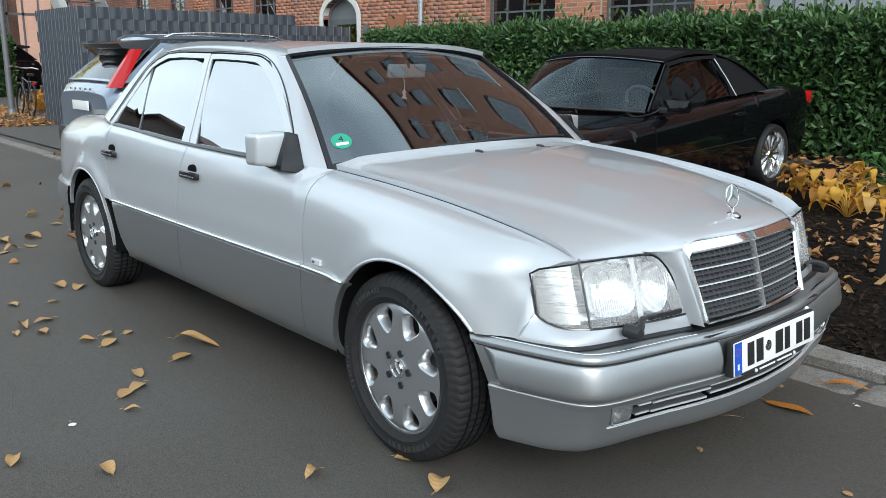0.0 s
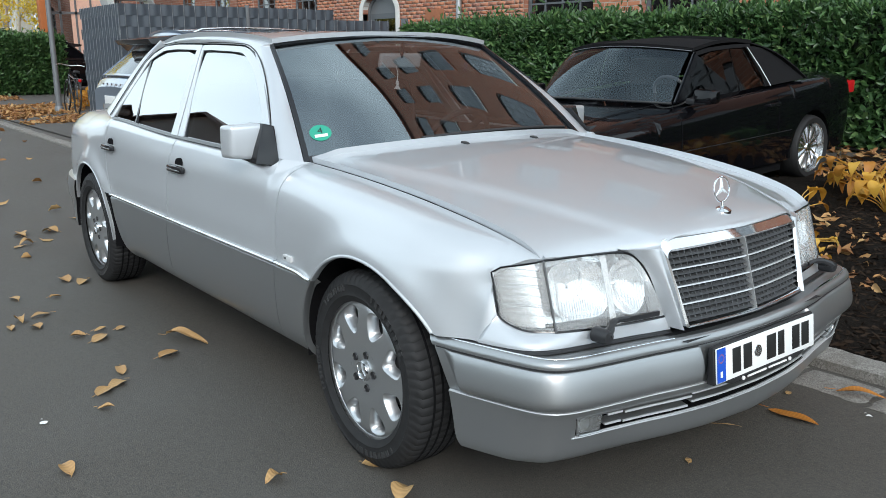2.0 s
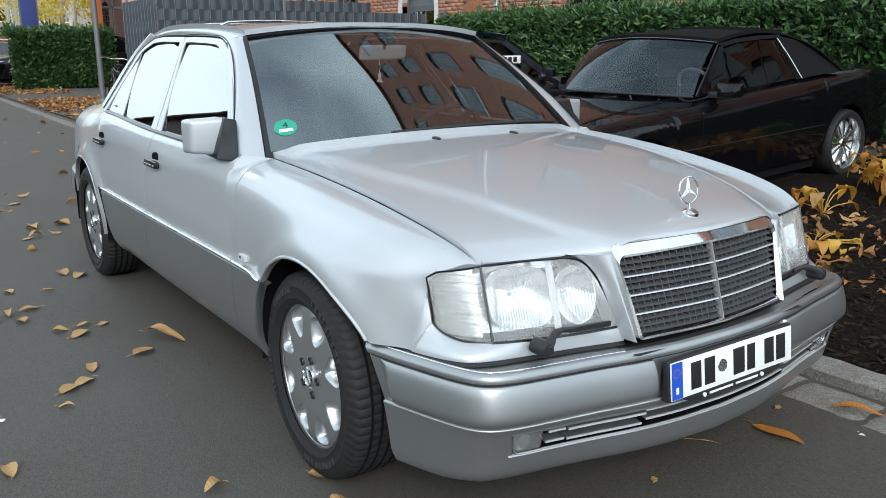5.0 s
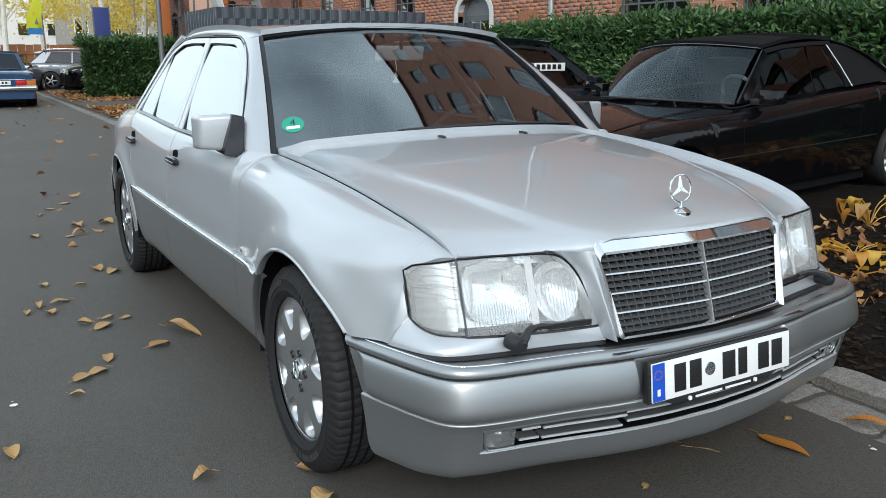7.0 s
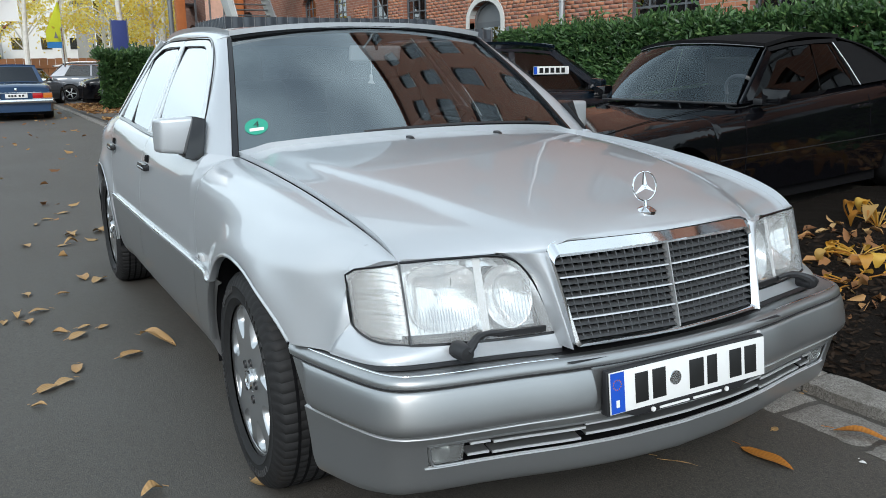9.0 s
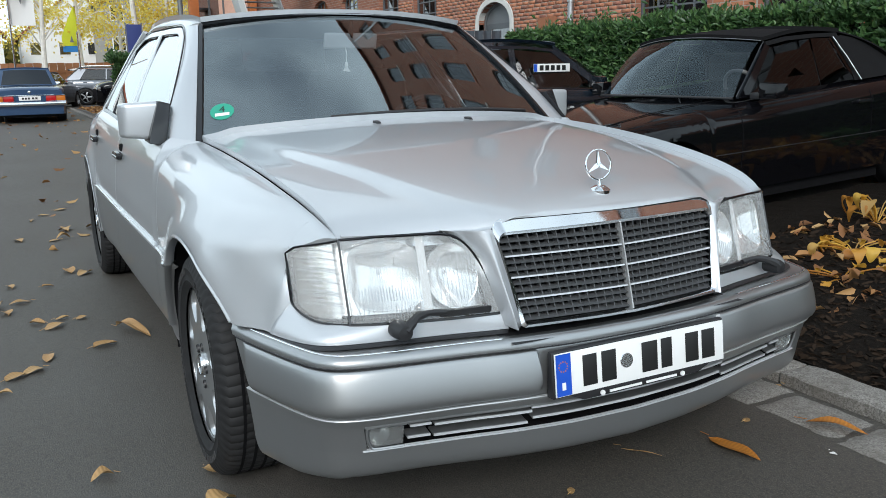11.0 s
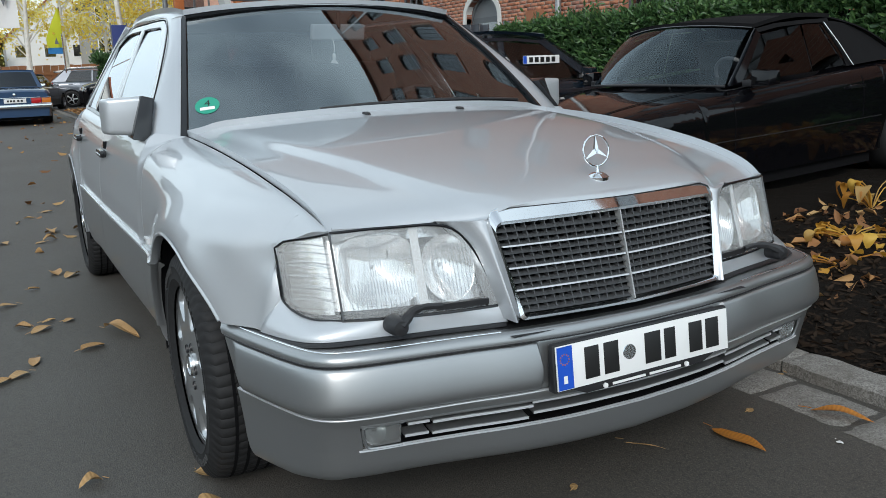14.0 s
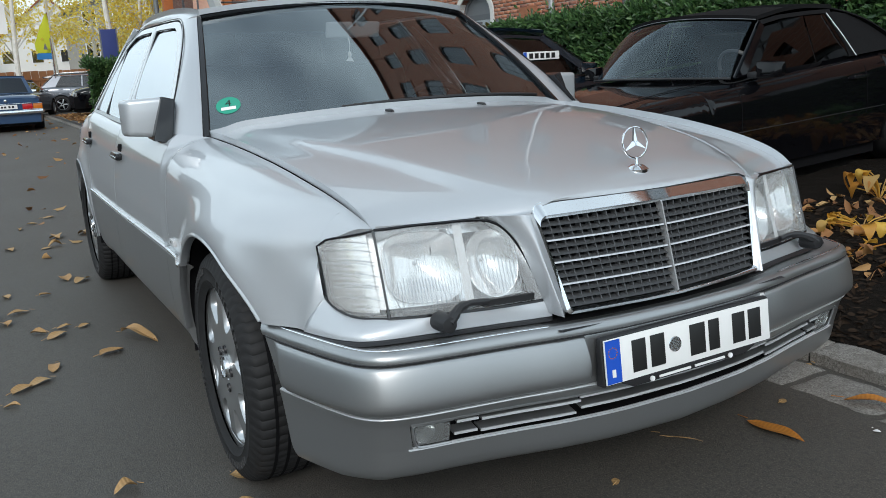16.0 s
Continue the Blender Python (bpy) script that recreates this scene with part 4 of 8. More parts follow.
tuck = spl([0.0, 0.35, 0.5, 0.60, 0.68, 0.76, 1.0], [0.55, 0.85, 1.0, 1.0, 0.70, 0.30, 0.10])  # how strongly the apron draws in, along the plan


def plan_at(t):
    return [float(np.interp(t, plan_arc, v)) for v in (plan_x, plan_w, plan_nx, plan_nw)]


def bumper_rows(profile, t0=0.0, n=72, ahead=0.0, lean=False, t1=None):
    """Points along the bumper for each (outward, height) of a profile, from t0 along the plan to the wheel arch."""
    rows = []
    for i in range(n):
        r = []
        for d, z in profile:
            te = t1 if t1 is not None else float(np.interp(-(end_x(z) + ahead), -plan_x, plan_arc))
            t = lerp(t0, te, i / (n - 1))
            x, w, nx, nw = plan_at(t)
            k = tuck(t) if lean and d < -0.004 else 1.0
            r.append((x + nx * d * k, -(w + nw * d * k), z))
        rows.append(r)
    return rows


def mirrored(rows):
    return [[(x, -y, z) for x, y, z in r] for r in reversed(rows[1:])] + rows


PLATE_Y = -0.014
front_bumper = part("front_bumper", rows_geo(mirrored(bumper_rows([(-0.13, 0.505), (-0.06, 0.5055), (-0.034, 0.508), (-0.026, 0.511), (-0.018, 0.5125), (-0.010, 0.509), (-0.004, 0.501), (-0.0025, 0.493), (-0.003, 0.4885)]))), CLAD, saloon, "grey-silver painted plastic bumper")


def bumper_face():
    """The raised band of the bumper, sunk behind the number plate and fading out before the wheel arch."""
    prof = [(-0.012, 0.4845), (-0.004, 0.4838), (0.001, 0.481), (0.0045, 0.474), (0.0085, 0.461), (0.0118, 0.448), (0.0145, 0.435), (0.0168, 0.422), (0.0184, 0.410), (0.0188, 0.401), (0.0172, 0.393), (0.0130, 0.386), (0.0065, 0.3805), (0.0, 0.3770), (-0.010, 0.3745)]
    rows = bumper_rows(prof, n=110, ahead=0.030)
    out = []
    for sgn in (1, -1):
        half = []
        for i, r in enumerate(rows):
            fade = min(1.0, (len(rows) - 1 - i) / 3.0)
            q = []
            for (x, y, z), (d, _) in zip(r, prof):
                w = abs(-y * -sgn - PLATE_Y)
                k = min(1.0, max(0.0, (w - 0.256) / 0.011))
                sink = 0.026 * (1 - k * k * (3 - 2 * k))
                t = (1 - fade) * max(0.0, d + 0.006)
                nx = 1.0 if abs(y) < 0.5 else 0.3
                q.append((x - sink - t * nx * 0.6, (y + t * (0 if abs(y) < 0.5 else 0.95)) * sgn, z))
            half.append(q)
        out.append(half)
    a, b = out
    return rows_geo([r for r in reversed(b[1:])] + a)


part("bumper_face", bumper_face(), CLAD, front_bumper)
part("bumper_backing", rows_geo(mirrored(bumper_rows([(-0.004, 0.490), (-0.009, 0.4875), (-0.0065, 0.48), (-0.0065, 0.378), (-0.008, 0.3735), (-0.004, 0.3715)], n=60))), CLAD, front_bumper)
# black strip laid in the groove in place of its shade
part("bumper_groove", rows_geo(mirrored(bumper_rows([(-0.0035, 0.4893), (-0.0010, 0.4880), (-0.0010, 0.4862), (-0.0060, 0.4850)], n=60, ahead=0.012))), BLACK, front_bumper)
# crease as a pale line, its highlight put into the colour
part("bumper_crease", rows_geo(mirrored(bumper_rows([(-0.005, 0.3738), (0.0005, 0.3730), (0.0012, 0.3710), (0.0, 0.3692), (-0.005, 0.3685)], n=60, ahead=0.004))), CLADSTRIP, front_bumper)

APRON = [(-0.006, 0.3710), (-0.0045, 0.3675), (-0.007, 0.361), (-0.011, 0.352), (-0.0130, 0.347), (-0.019, 0.320), (-0.026, 0.290), (-0.027, 0.286), (-0.030, 0.266), (-0.034, 0.246), (-0.039, 0.230), (-0.047, 0.219), (-0.062, 0.2115), (-0.10, 0.210)]
apron_d = spl([z for d, z in APRON[1:-1]], [d for d, z in APRON[1:-1]])


def apron_skin():
    """The apron, with the air slot cut through its front."""
    vs, fs = rows_geo(mirrored(bumper_rows(APRON, n=90, lean=True)))
    keep = []
    for f in fs:
        c = np.mean([vs[i] for i in f], axis=0)
        if not (abs(c[1]) < 0.655 and 0.2902 < c[2] < 0.3468):
            keep.append(f)
    return vs, keep


part("apron", apron_skin(), CLAD, front_bumper)
for side in (0, 1):
    f = flip if side else (lambda g: g)
    part("bumper_strip", f(rows_geo(bumper_rows([(-0.0255, 0.509), (-0.0250, 0.5130), (-0.0225, 0.5142), (-0.0195, 0.5136), (-0.0180, 0.511)], t0=0.31, n=60, ahead=0.006))), CHROME, front_bumper, "thin chrome strip")
    part("bumper_gap", f(rows_geo([[(x + 0.0 * k, -(w - 0.001), 0.5145), (x + 0.006, -(w + 0.004), 0.5135), (x + 0.012, -(w + 0.008), 0.509), (x - 0.004, -w, 0.507)] for k, (x, w) in enumerate(FILL)])), BLACK, front_bumper)
part("bumper_shelf", join(([(0.60, -0.34, 0.506), (0.79, -0.34, 0.506), (0.79, 0.34, 0.506), (0.60, 0.34, 0.506)], [(0, 1, 2, 3)])), BLACK, front_bumper)
rp = [(x + 0.0, w) for x, w in ((-3.14, 0.848), (-3.40, 0.815), (-3.62, 0.755), (-3.80, 0.66), (-3.89, 0.50), (-3.93, 0.0))]
rr = curve_pts(rp, 30)
rear_rows = [[(x - 0.02 * d, -(w + d), z) for d, z in ((-0.03, 0.545), (0.008, 0.54), (0.016, 0.50), (0.016, 0.43), (0.0, 0.38), (-0.005, 0.25), (-0.05, 0.22))] for x, w in rr]
both("rear_bumper", rows_geo(rear_rows), CLAD, saloon)

# ---- wheels ----
def wheel_disc(face):
    """Alloy disc with eight rounded openings near its rim; face: how far out the disc's face lies."""
    r0, r1, rc = 0.070, 0.203, 0.155
    half = math.pi / 8
    N, K = 40, 5
    geos, walls = [], []

    def depth(r):
        return face - 0.002 + 0.003 * math.sin(math.pi * min(1, max(0, (r - 0.03) / 0.17))) - 0.006 * max(0, (r - 0.188) / 0.015)

    def place(r, th, dy=0.0):
        return (r * math.sin(th), -(depth(r) + dy), r * math.cos(th))

    for s in range(8):
        base = s * math.pi / 4 + half
        rows = []
        for k in range(N):
            f = 2 * math.pi * k / N
            cx, cy = math.cos(f), math.sin(f)
            e = 2.4
            q = (abs(cx / 0.043) ** e + abs(cy / 0.0360) ** e) ** (-1 / e)
            hr, ht = rc + q * cx, q * cy / rc * (1 + 0.30 * cx)
            tl = min((r1 - rc) / cx if cx > 1e-6 else ((rc - r0) / -cx if cx < -1e-6 else 9), half * rc / abs(cy) if abs(cy) > 1e-6 else 9)
            br, bt = rc + tl * cx, tl * cy / rc
            rows.append([(lerp(hr, br, t), lerp(ht, bt, t)) for t in np.linspace(0, 1, K)])
        geos.append(rows_geo([[place(r, base + th) for r, th in row] for row in rows], close_u=True))
        wall = []
        for row in rows:
            r, th = row[0]
            wall.append([place(r, base + th), place(lerp(r, rc + 0.004, 0.06), base + th * 0.94, -0.002), place(lerp(r, rc + 0.006, 0.20), base + th * 0.82, -0.012), place(lerp(r, rc + 0.008, 0.30), base + th * 0.72, -0.024), place(lerp(r, rc + 0.009, 0.34), base + th * 0.68, -0.034)])
        walls.append(rows_geo(wall, close_u=True))
    hub = lathe([(0.0, -(face - 0.004)), (0.034, -(face - 0.004)), (0.036, -(face - 0.001)), (0.07, -depth(0.07))], 48)
    return join(*geos, hub), walls


def wheel(parent, x, face=0.852, mid=0.768):
    w = thing("wheel", pose(x, 0, 0.3125), "", "")
    w.parent = parent
    wide = Matrix.Diagonal((1.045, 1, 1.045, 1))
    disc, walls = wheel_disc(face)
    rim = part("rim", moved(disc, wide), ALLOY, w, "silver alloy rim with eight rounded openings", 25)
    for g in walls:
        part("opening", moved(g, wide), ALLOY, rim)
    lip = [(0.199, -(face - 0.018)), (0.203, -(face - 0.006)), (0.212, -(face - 0.003)), (0.217, -(face - 0.004)), (0.219, -(face - 0.010)), (0.216, -(face - 0.02)), (0.20, -(face - 0.10)), (0.198, -(face - 0.19))]
    part("rim_edge", moved(lathe(lip, 72), wide), ALLOY, w)
    for k in range(5):
        a = 2 * math.pi * k / 5 + 0.3
        c = (0.056 * math.sin(a), 0, 0.056 * math.cos(a))
        part("bolt", lathe([(0.0, -(face + 0.002)), (0.0105, -(face + 0.002)), (0.0115, -(face + 0.0045)), (0.0125, -(face + 0.0015)), (0.013, -(face - 0.004))], 16, at=c), BLACK, rim)
    cap = part("hub_cap", lathe([(0.0, -(face + 0.006)), (0.026, -(face + 0.006)), (0.031, -(face + 0.004)), (0.034, -(face - 0.006))], 36), ALLOY, w)
    part("badge_ring", lathe([(0.0255, -(face + 0.005)), (0.0265, -(face + 0.009)), (0.0290, -(face + 0.009)), (0.0300, -(face + 0.004))], 36), CHROME, cap)
    for k in range(3):
        a = 2 * math.pi * k / 3
        t = (math.sin(a), math.cos(a))
        n = (t[1], -t[0])
        part("badge_spoke", prism([(0.024 * t[0], -(face + 0.006), 0.024 * t[1]), (0.0045 * n[0], -(face + 0.006), 0.0045 * n[1]), (-0.0045 * n[0], -(face + 0.006), -0.0045 * n[1])], (0, 0, 0), (0, -0.003, 0)), CHROME, cap, angle=0)
    # tyre with a blocked tread
    prof = [(0.217, -0.100), (0.2335, -0.110), (0.240, -0.1150), (0.245, -0.1130), (0.258, -0.1150), (0.272, -0.1140), (0.276, -0.1165), (0.282, -0.1130), (0.302, -0.104), (0.3145, -0.090), (0.320, -0.068), (0.321, -0.030), (0.321, 0.030), (0.320, 0.068), (0.3145, 0.090), (0.302, 0.104), (0.26, 0.115), (0.21, 0.10)]
    n = 280
    rows = []
    for k in range(n):
        row = []
        for i, (r, h) in enumerate(prof):
            a = 2 * math.pi * (k + (1.2 * (abs(h) / 0.09) if 8 < i < 15 else 0)) / n
            dip = 0.0035 if 7 <= i <= 15 and k % 4 == 0 else 0
            y = -mid + 0.87 * h
            r_ = 0.208 + (r - 0.208) * 0.940
            row.append(((r_ - dip) * math.sin(a), y, (r_ - dip) * math.cos(a)))
        rows.append(row)
    tyre = part("tyre", rows_geo(rows, close_u=True), RUBBER, w, "black winter tyre")
    # dark rings lying on the tread, painted for the shade of its grooves
    for h in (-0.045, -0.015, 0.015, 0.045):
        part("tread_groove", lathe([(0.3147, -mid + h - 0.004), (0.3147, -mid + h + 0.004)], 90), DARK, tyre)
    for r, a0, a1 in ((0.262, 0.30, 1.15), (0.262, -2.1, -1.50), (0.262, 2.4, 3.3), (0.262, -0.85, -0.25)):
        m = 9
        for q in range(m):
            a, b = lerp(a0, a1, q / m), lerp(a0, a1, (q + 0.30 + 0.42 * ((q * 7) % 5) / 4) / m)
            o = [(rr * math.sin(t), -mid - 0.1010, rr * math.cos(t)) for rr, t in ((r - 0.009, a), (r - 0.009, b), (r + 0.009, b), (r + 0.009, a))]
            part("sidewall_mark", prism(o, (0, 0.004, 0), (0, -0.0016, 0)), LETTER, tyre, angle=0)
    part("brake_disc", lathe([(0.06, -0.74), (0.140, -0.74), (0.140, -0.715), (0.06, -0.715)], 48), plain("dull_brake_iron", (0.06, 0.058, 0.056), 0.55, 0.4), w)
    part("brake_caliper", moved(box(-0.05, 0.05, -0.80, -0.69, 0.09, 0.185, 0.015), Matrix.Rotation(radians(70), 4, "Y")), GREYMETAL, w)
    part("wheel_back", lathe([(0.0, -0.70), (0.20, -0.70), (0.20, -0.66)], 32), DARK, w)
    return w


wf = wheel(saloon, 0.0)
wr = wheel(saloon, -WB + 0.02)
for w0 in (wf, wr):
    c = copy_thing(w0, Matrix.Translation(w0.location) @ Matrix.Rotation(math.pi, 4, "Z"))
    c.parent = saloon
    if w0 is wf:
        for ob, y in ((w0, -0.768), (c, 0.768)):
            q = Matrix.Translation((0.0, y, HUB))
            ob.matrix_basis = q @ Matrix.Rotation(radians(-1), 4, "Z") @ q.inverted() @ ob.matrix_basis

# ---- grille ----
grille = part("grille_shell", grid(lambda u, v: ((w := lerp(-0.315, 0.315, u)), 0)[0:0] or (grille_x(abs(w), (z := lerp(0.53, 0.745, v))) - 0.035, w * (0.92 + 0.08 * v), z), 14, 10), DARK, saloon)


def gpt(w, z, out=0.0):
    return (grille_x(abs(w), z) + out, w - 0.008, z)


def ghalf(z):
    return lerp(0.280, 0.312, (z - 0.53) / 0.205)


Z0, Z1, NR = 0.541, 0.733, 12
for k in range(0, NR):
    z = lerp(Z0 + 0.002, Z1, k / NR)
    h = ghalf(z)
    for sgn in (-1, 1):
        ws = np.linspace(0.004 * sgn, h * sgn, 9)
        A = [gpt(w, z + 0.0042, -0.014) for w in ws]
        B = [gpt(w, z - 0.0016, 0.0) for w in ws]
        part("slat", strip(A, B, (-0.016, 0, -0.001)), GREYPL, grille)
        if k % 3 == 0 and k:
            part("chrome_slat", strip([gpt(w, z + 0.0018, 0.0030) for w in ws], [gpt(w, z - 0.0012, 0.0040) for w in ws], (-0.005, 0, 0)), GRILLEBAR, grille)
for sgn in (-1, 1):
    for k in range(1, 13):
        t = k / 13
        A = [gpt(sgn * (t * ghalf(z)) + 0.0011, z, -0.007) for z in (Z0, Z1)]
        B = [gpt(sgn * (t * ghalf(z)) - 0.0011, z, -0.007) for z in (Z0, Z1)]
        part("fin", strip(A, B, (-0.018, 0, 0)), GREYPL, grille, angle=0)
part("centre_bar", strip([gpt(0.0022, z, 0.005) for z in (0.536, 0.738)], [gpt(-0.0022, z, 0.006) for z in (0.536, 0.738)], (-0.02, 0, 0)), GRILLEBAR, grille)


def frame_loop(grow_side, grow_top, grow_bot):
    """The grille frame's outline, rounded at the top corners."""
    p = []
    hb, ht, zb, zt = 0.280 + grow_side, 0.312 + grow_side, 0.538 - grow_bot, 0.733 + grow_top
    r = 0.016 + 1.2 * grow_side
    for a in np.linspace(-math.pi / 2, 0, 6):
        p.append((hb - 0.010 + 0.010 * math.cos(a), zb + 0.010 + 0.010 * math.sin(a)))
    p.append((lerp(hb, ht, 0.5), (zb + zt) / 2))
    for a in np.linspace(0, math.pi / 2, 16):
        p.append((ht - r + r * math.cos(a), zt - r + r * math.sin(a)))
    for w in (0.24, 0.18, 0.12, 0.06):
        p.append((w, zt + 0.004 * (1 - w / 0.3)))
    p.append((0, zt + 0.004))
    return p + [(-w, z) for w, z in reversed(p[:-1])] + [(w, zb) for w in (-0.2, -0.1, 0, 0.1, 0.2)]


inner, mid_, outer = frame_loop(0.0, 0.0, 0.0), frame_loop(0.005, 0.008, 0.004), frame_loop(0.012, 0.034, 0.010)
part("chrome_frame", rows_geo([[gpt(w, z, -0.006) for w, z in inner], [gpt(w, z, 0.003) for w, z in inner], [gpt(w, z, 0.010) for w, z in mid_], [gpt(w, z, 0.006 - 0.45 * max(0, z - 0.735)) for w, z in outer], [gpt(w, z, -0.015) for w, z in outer]], close_v=True), CHROME, grille, "chrome grille frame")

# bonnet star: a ring with three spokes on a small oval foot
star = part("bonnet_star_foot", lathe([(0.0, 0.012), (0.012, 0.011), (0.020, 0.006), (0.027, 0.0), (0.027, -0.01)], 28, "z", at=(0.640, -0.006, 0.806)), CHROME, saloon, "chrome bonnet ornament foot")
part("star_stem", tube([(0.640, -0.006, 0.810), (0.638, -0.006, 0.826), (0.637, -0.006, 0.833)], [0.006, 0.004, 0.004], 10), CHROME, star)
sc, sr = Vector((0.633, -0.006, 0.868)), 0.037
tilt = Matrix.Translation(sc) @ Matrix.Rotation(radians(-8), 4, "Y")
part("star_ring", moved(tube([(0, sr * math.sin(a), sr * math.cos(a)) for a in np.linspace(0, 2 * math.pi, 40, endpoint=False)], 0.0024, 8, True), tilt), CHROME, star)
for k in range(3):
    a = 2 * math.pi * k / 3
    t, n = (math.sin(a), math.cos(a)), (math.cos(a), -math.sin(a))
    o = [(0, 0.036 * t[0], 0.036 * t[1]), (0, 0.006 * n[0], 0.006 * n[1]), (0.003, 0, 0), (0, -0.006 * n[0], -0.006 * n[1])]
    part("star_spoke", moved(prism([o[0], o[1], o[3]], (-0.0028, 0, 0), (0.0028, 0, 0)), tilt), CHROME, star, angle=0)

# ---- headlamps ----
LAMP = [(0.318, 0.552), (0.328, 0.60), (0.345, 0.655), (0.365, 0.695), (0.388, 0.722), (0.42, 0.737), (0.46, 0.741), (0.55, 0.741), (0.640, 0.737)]
lamp_top = spl([w for w, z in LAMP], [z for w, z in LAMP])


def lamp_grid(w0, w1, zlo, zhi, out, nu=30, nv=14):
    rows = []
    for u in np.linspace(0, 1, nu):
        w = lerp(w0, w1, u)
        rows.append([(lamp_x(w, z) + out, -w, z) for z in np.linspace(zlo(w), zhi(w), nv)])
    return rows_geo(rows)


def ts_top(w):
    return lerp(0.735, 0.714, (w - 0.648) / 0.084) - 0.014 * (1 - math.sqrt(1 - min(1, max(0, (w - 0.712) / 0.0205)) ** 2))


def headlamp(mirror):
    f = flip if mirror else (lambda g: g)
    lamp = part("headlamp_housing", f(lamp_grid(0.322, 0.734, lambda w: 0.5535 if w < 0.7 else ts_low(w), lambda w: lamp_top(w) if w < 0.645 else ts_top(w), -0.075, 36, 8)), REFLECTOR, saloon, "silvered headlamp housing")
    for name, cw, cz, rad, dep in (("main_reflector", 0.552, 0.648, 0.078, 0.045), ("high_beam_reflector", 0.408, 0.640, 0.058, 0.045)):
        rows = []
        for a in np.linspace(0, 2 * math.pi, 40, endpoint=False):
            r = []
            sq = (abs(math.cos(a)) ** 3.4 + abs(math.sin(a)) ** 3.4) ** (-1 / 3.4) if rad > 0.07 else 1.0
            for t in np.linspace(0.02, 1, 9):
                w, z = cw + rad * t * sq * math.cos(a), cz + (0.074 if rad > 0.07 else 0.072) * t * sq * math.sin(a)
                r.append((lamp_x(w, z) - 0.020 - dep * (1 - t * t), -w, z))
            rows.append(r)
        bowl = part(name, f(rows_geo(rows, close_u=True)), REFLECTOR, lamp)
        part("bulb", f(lathe([(0.0, 0.020), (0.005, 0.018), (0.007, 0.0), (0.009, -0.008)], 14, "x", at=(lamp_x(cw, cz) - 0.080, -cw, cz))), SATIN, bowl)
        part("reflector_rim", f(tube([np.add(q[-1], (0.0, 0, 0)) for q in rows], 0.0014, 6, True)), REFLECTOR, bowl)
    part("divider", f(lamp_grid(0.466, 0.484, lambda w: 0.56, lambda w: 0.735, -0.010, 4, 8)), BADGE, lamp)
    part("indicator_reflector", f(lamp_grid(0.652, 0.731, lambda w: ts_low(w) + 0.006, lambda w: ts_top(w) - 0.006, -0.022, 12, 10)), REFLECTOR, lamp)
    g = part("headlamp_lens", f(lamp_grid(0.3235, 0.643, lambda w: 0.5535, lambda w: lamp_top(w) - 0.004, 0.004)), LENS, lamp, "clear fluted headlamp glass")
    h = part("indicator_lens", f(lamp_grid(0.649, 0.7325, ts_low, ts_top, 0.004, 16)), LENSH, lamp, "clear ribbed indicator lens")
    g.visible_shadow = h.visible_shadow = False
    # moulded flutes inside the glass
    fl = [(w, 0.640, 0.733) for w in np.arange(0.556, 0.578, 0.0042)] + [(w, 0.600, 0.632 - 0.05 * abs(w - 0.56)) for w in np.arange(0.500, 0.622, 0.0062)]
    fl += [(w, 0.572, 0.592) for w in np.arange(0.500, 0.632, 0.0095)] + [(w, 0.585 + 0.2 * abs(w - 0.405), 0.700 - 0.4 * abs(w - 0.405)) for w in np.arange(0.362, 0.452, 0.0085)]
    fl = [(w + 0.0006 * math.sin(37 * i), a, b + 0.004 * math.sin(23 * i)) for i, (w, a, b) in enumerate(fl)]
    part("lens_flutes", f(join(*[tube([(lamp_x(w, z) + 0.001, -w, z) for z in (a, (a + b) / 2, b)], 0.0012, 5) for w, a, b in fl])), FLUTE, g)
    part("main_lens_block", f(tube([(lamp_x(w, z) + 0.001, -w, z) for w, z in line_pts([(0.492, 0.600), (0.492, 0.715), (0.505, 0.728), (0.560, 0.731), (0.618, 0.726), (0.632, 0.706), (0.630, 0.60), (0.618, 0.566), (0.505, 0.566), (0.492, 0.600)], 40)], 0.0010, 5)), FLUTE, g)
    bars = [[(w, z0 + 0.006 * math.sin(math.pi * (w - 0.65) / 0.08)) for w in np.linspace(0.653, 0.729, 9)] for z0 in (0.590, 0.612, 0.618, 0.640, 0.662, 0.668, 0.690, 0.706)]
    part("lens_ribs", f(join(*[tube([(lamp_x(w, z) + 0.001, -w, z) for w, z in b], 0.0011, 5) for b in bars])), FLUTE, h)
    # black gaskets
    edge = [(w, lamp_top(w)) for w in np.linspace(0.320, 0.645, 30)]
    part("lamp_seal", f(tube([(lamp_x(w, z) + 0.004, -w, z) for w, z in edge], 0.0035, 6)), GLOSSBLACK, lamp)
    o2 = [(w, ts_top(w)) for w in np.linspace(0.646, 0.732, 9)] + [(0.735, z) for z in np.linspace(0.700, 0.605, 8)] + [(0.685 + 0.051 * math.cos(a), 0.5955 - 0.042 * math.sin(a)) for a in np.linspace(0, math.pi / 2, 12)] + [(0.646, 0.5535)]
    part("lamp_seal", f(tube([(lamp_x(w, z) + 0.004, -w, z) for w, z in o2], 0.0028, 6)), GLOSSBLACK, lamp)
    part("lamp_seal", f(tube([(lamp_x(w, 0.5525) + 0.004, -w, 0.5525) for w in np.linspace(0.322, 0.648, 20)], 0.0035, 6)), GLOSSBLACK, lamp)
    part("lamp_seal", f(tube([(lamp_x(0.646, z) + 0.005, -0.646, z) for z in np.linspace(0.553, 0.737, 8)], 0.0028, 6)), GREYPL, lamp)
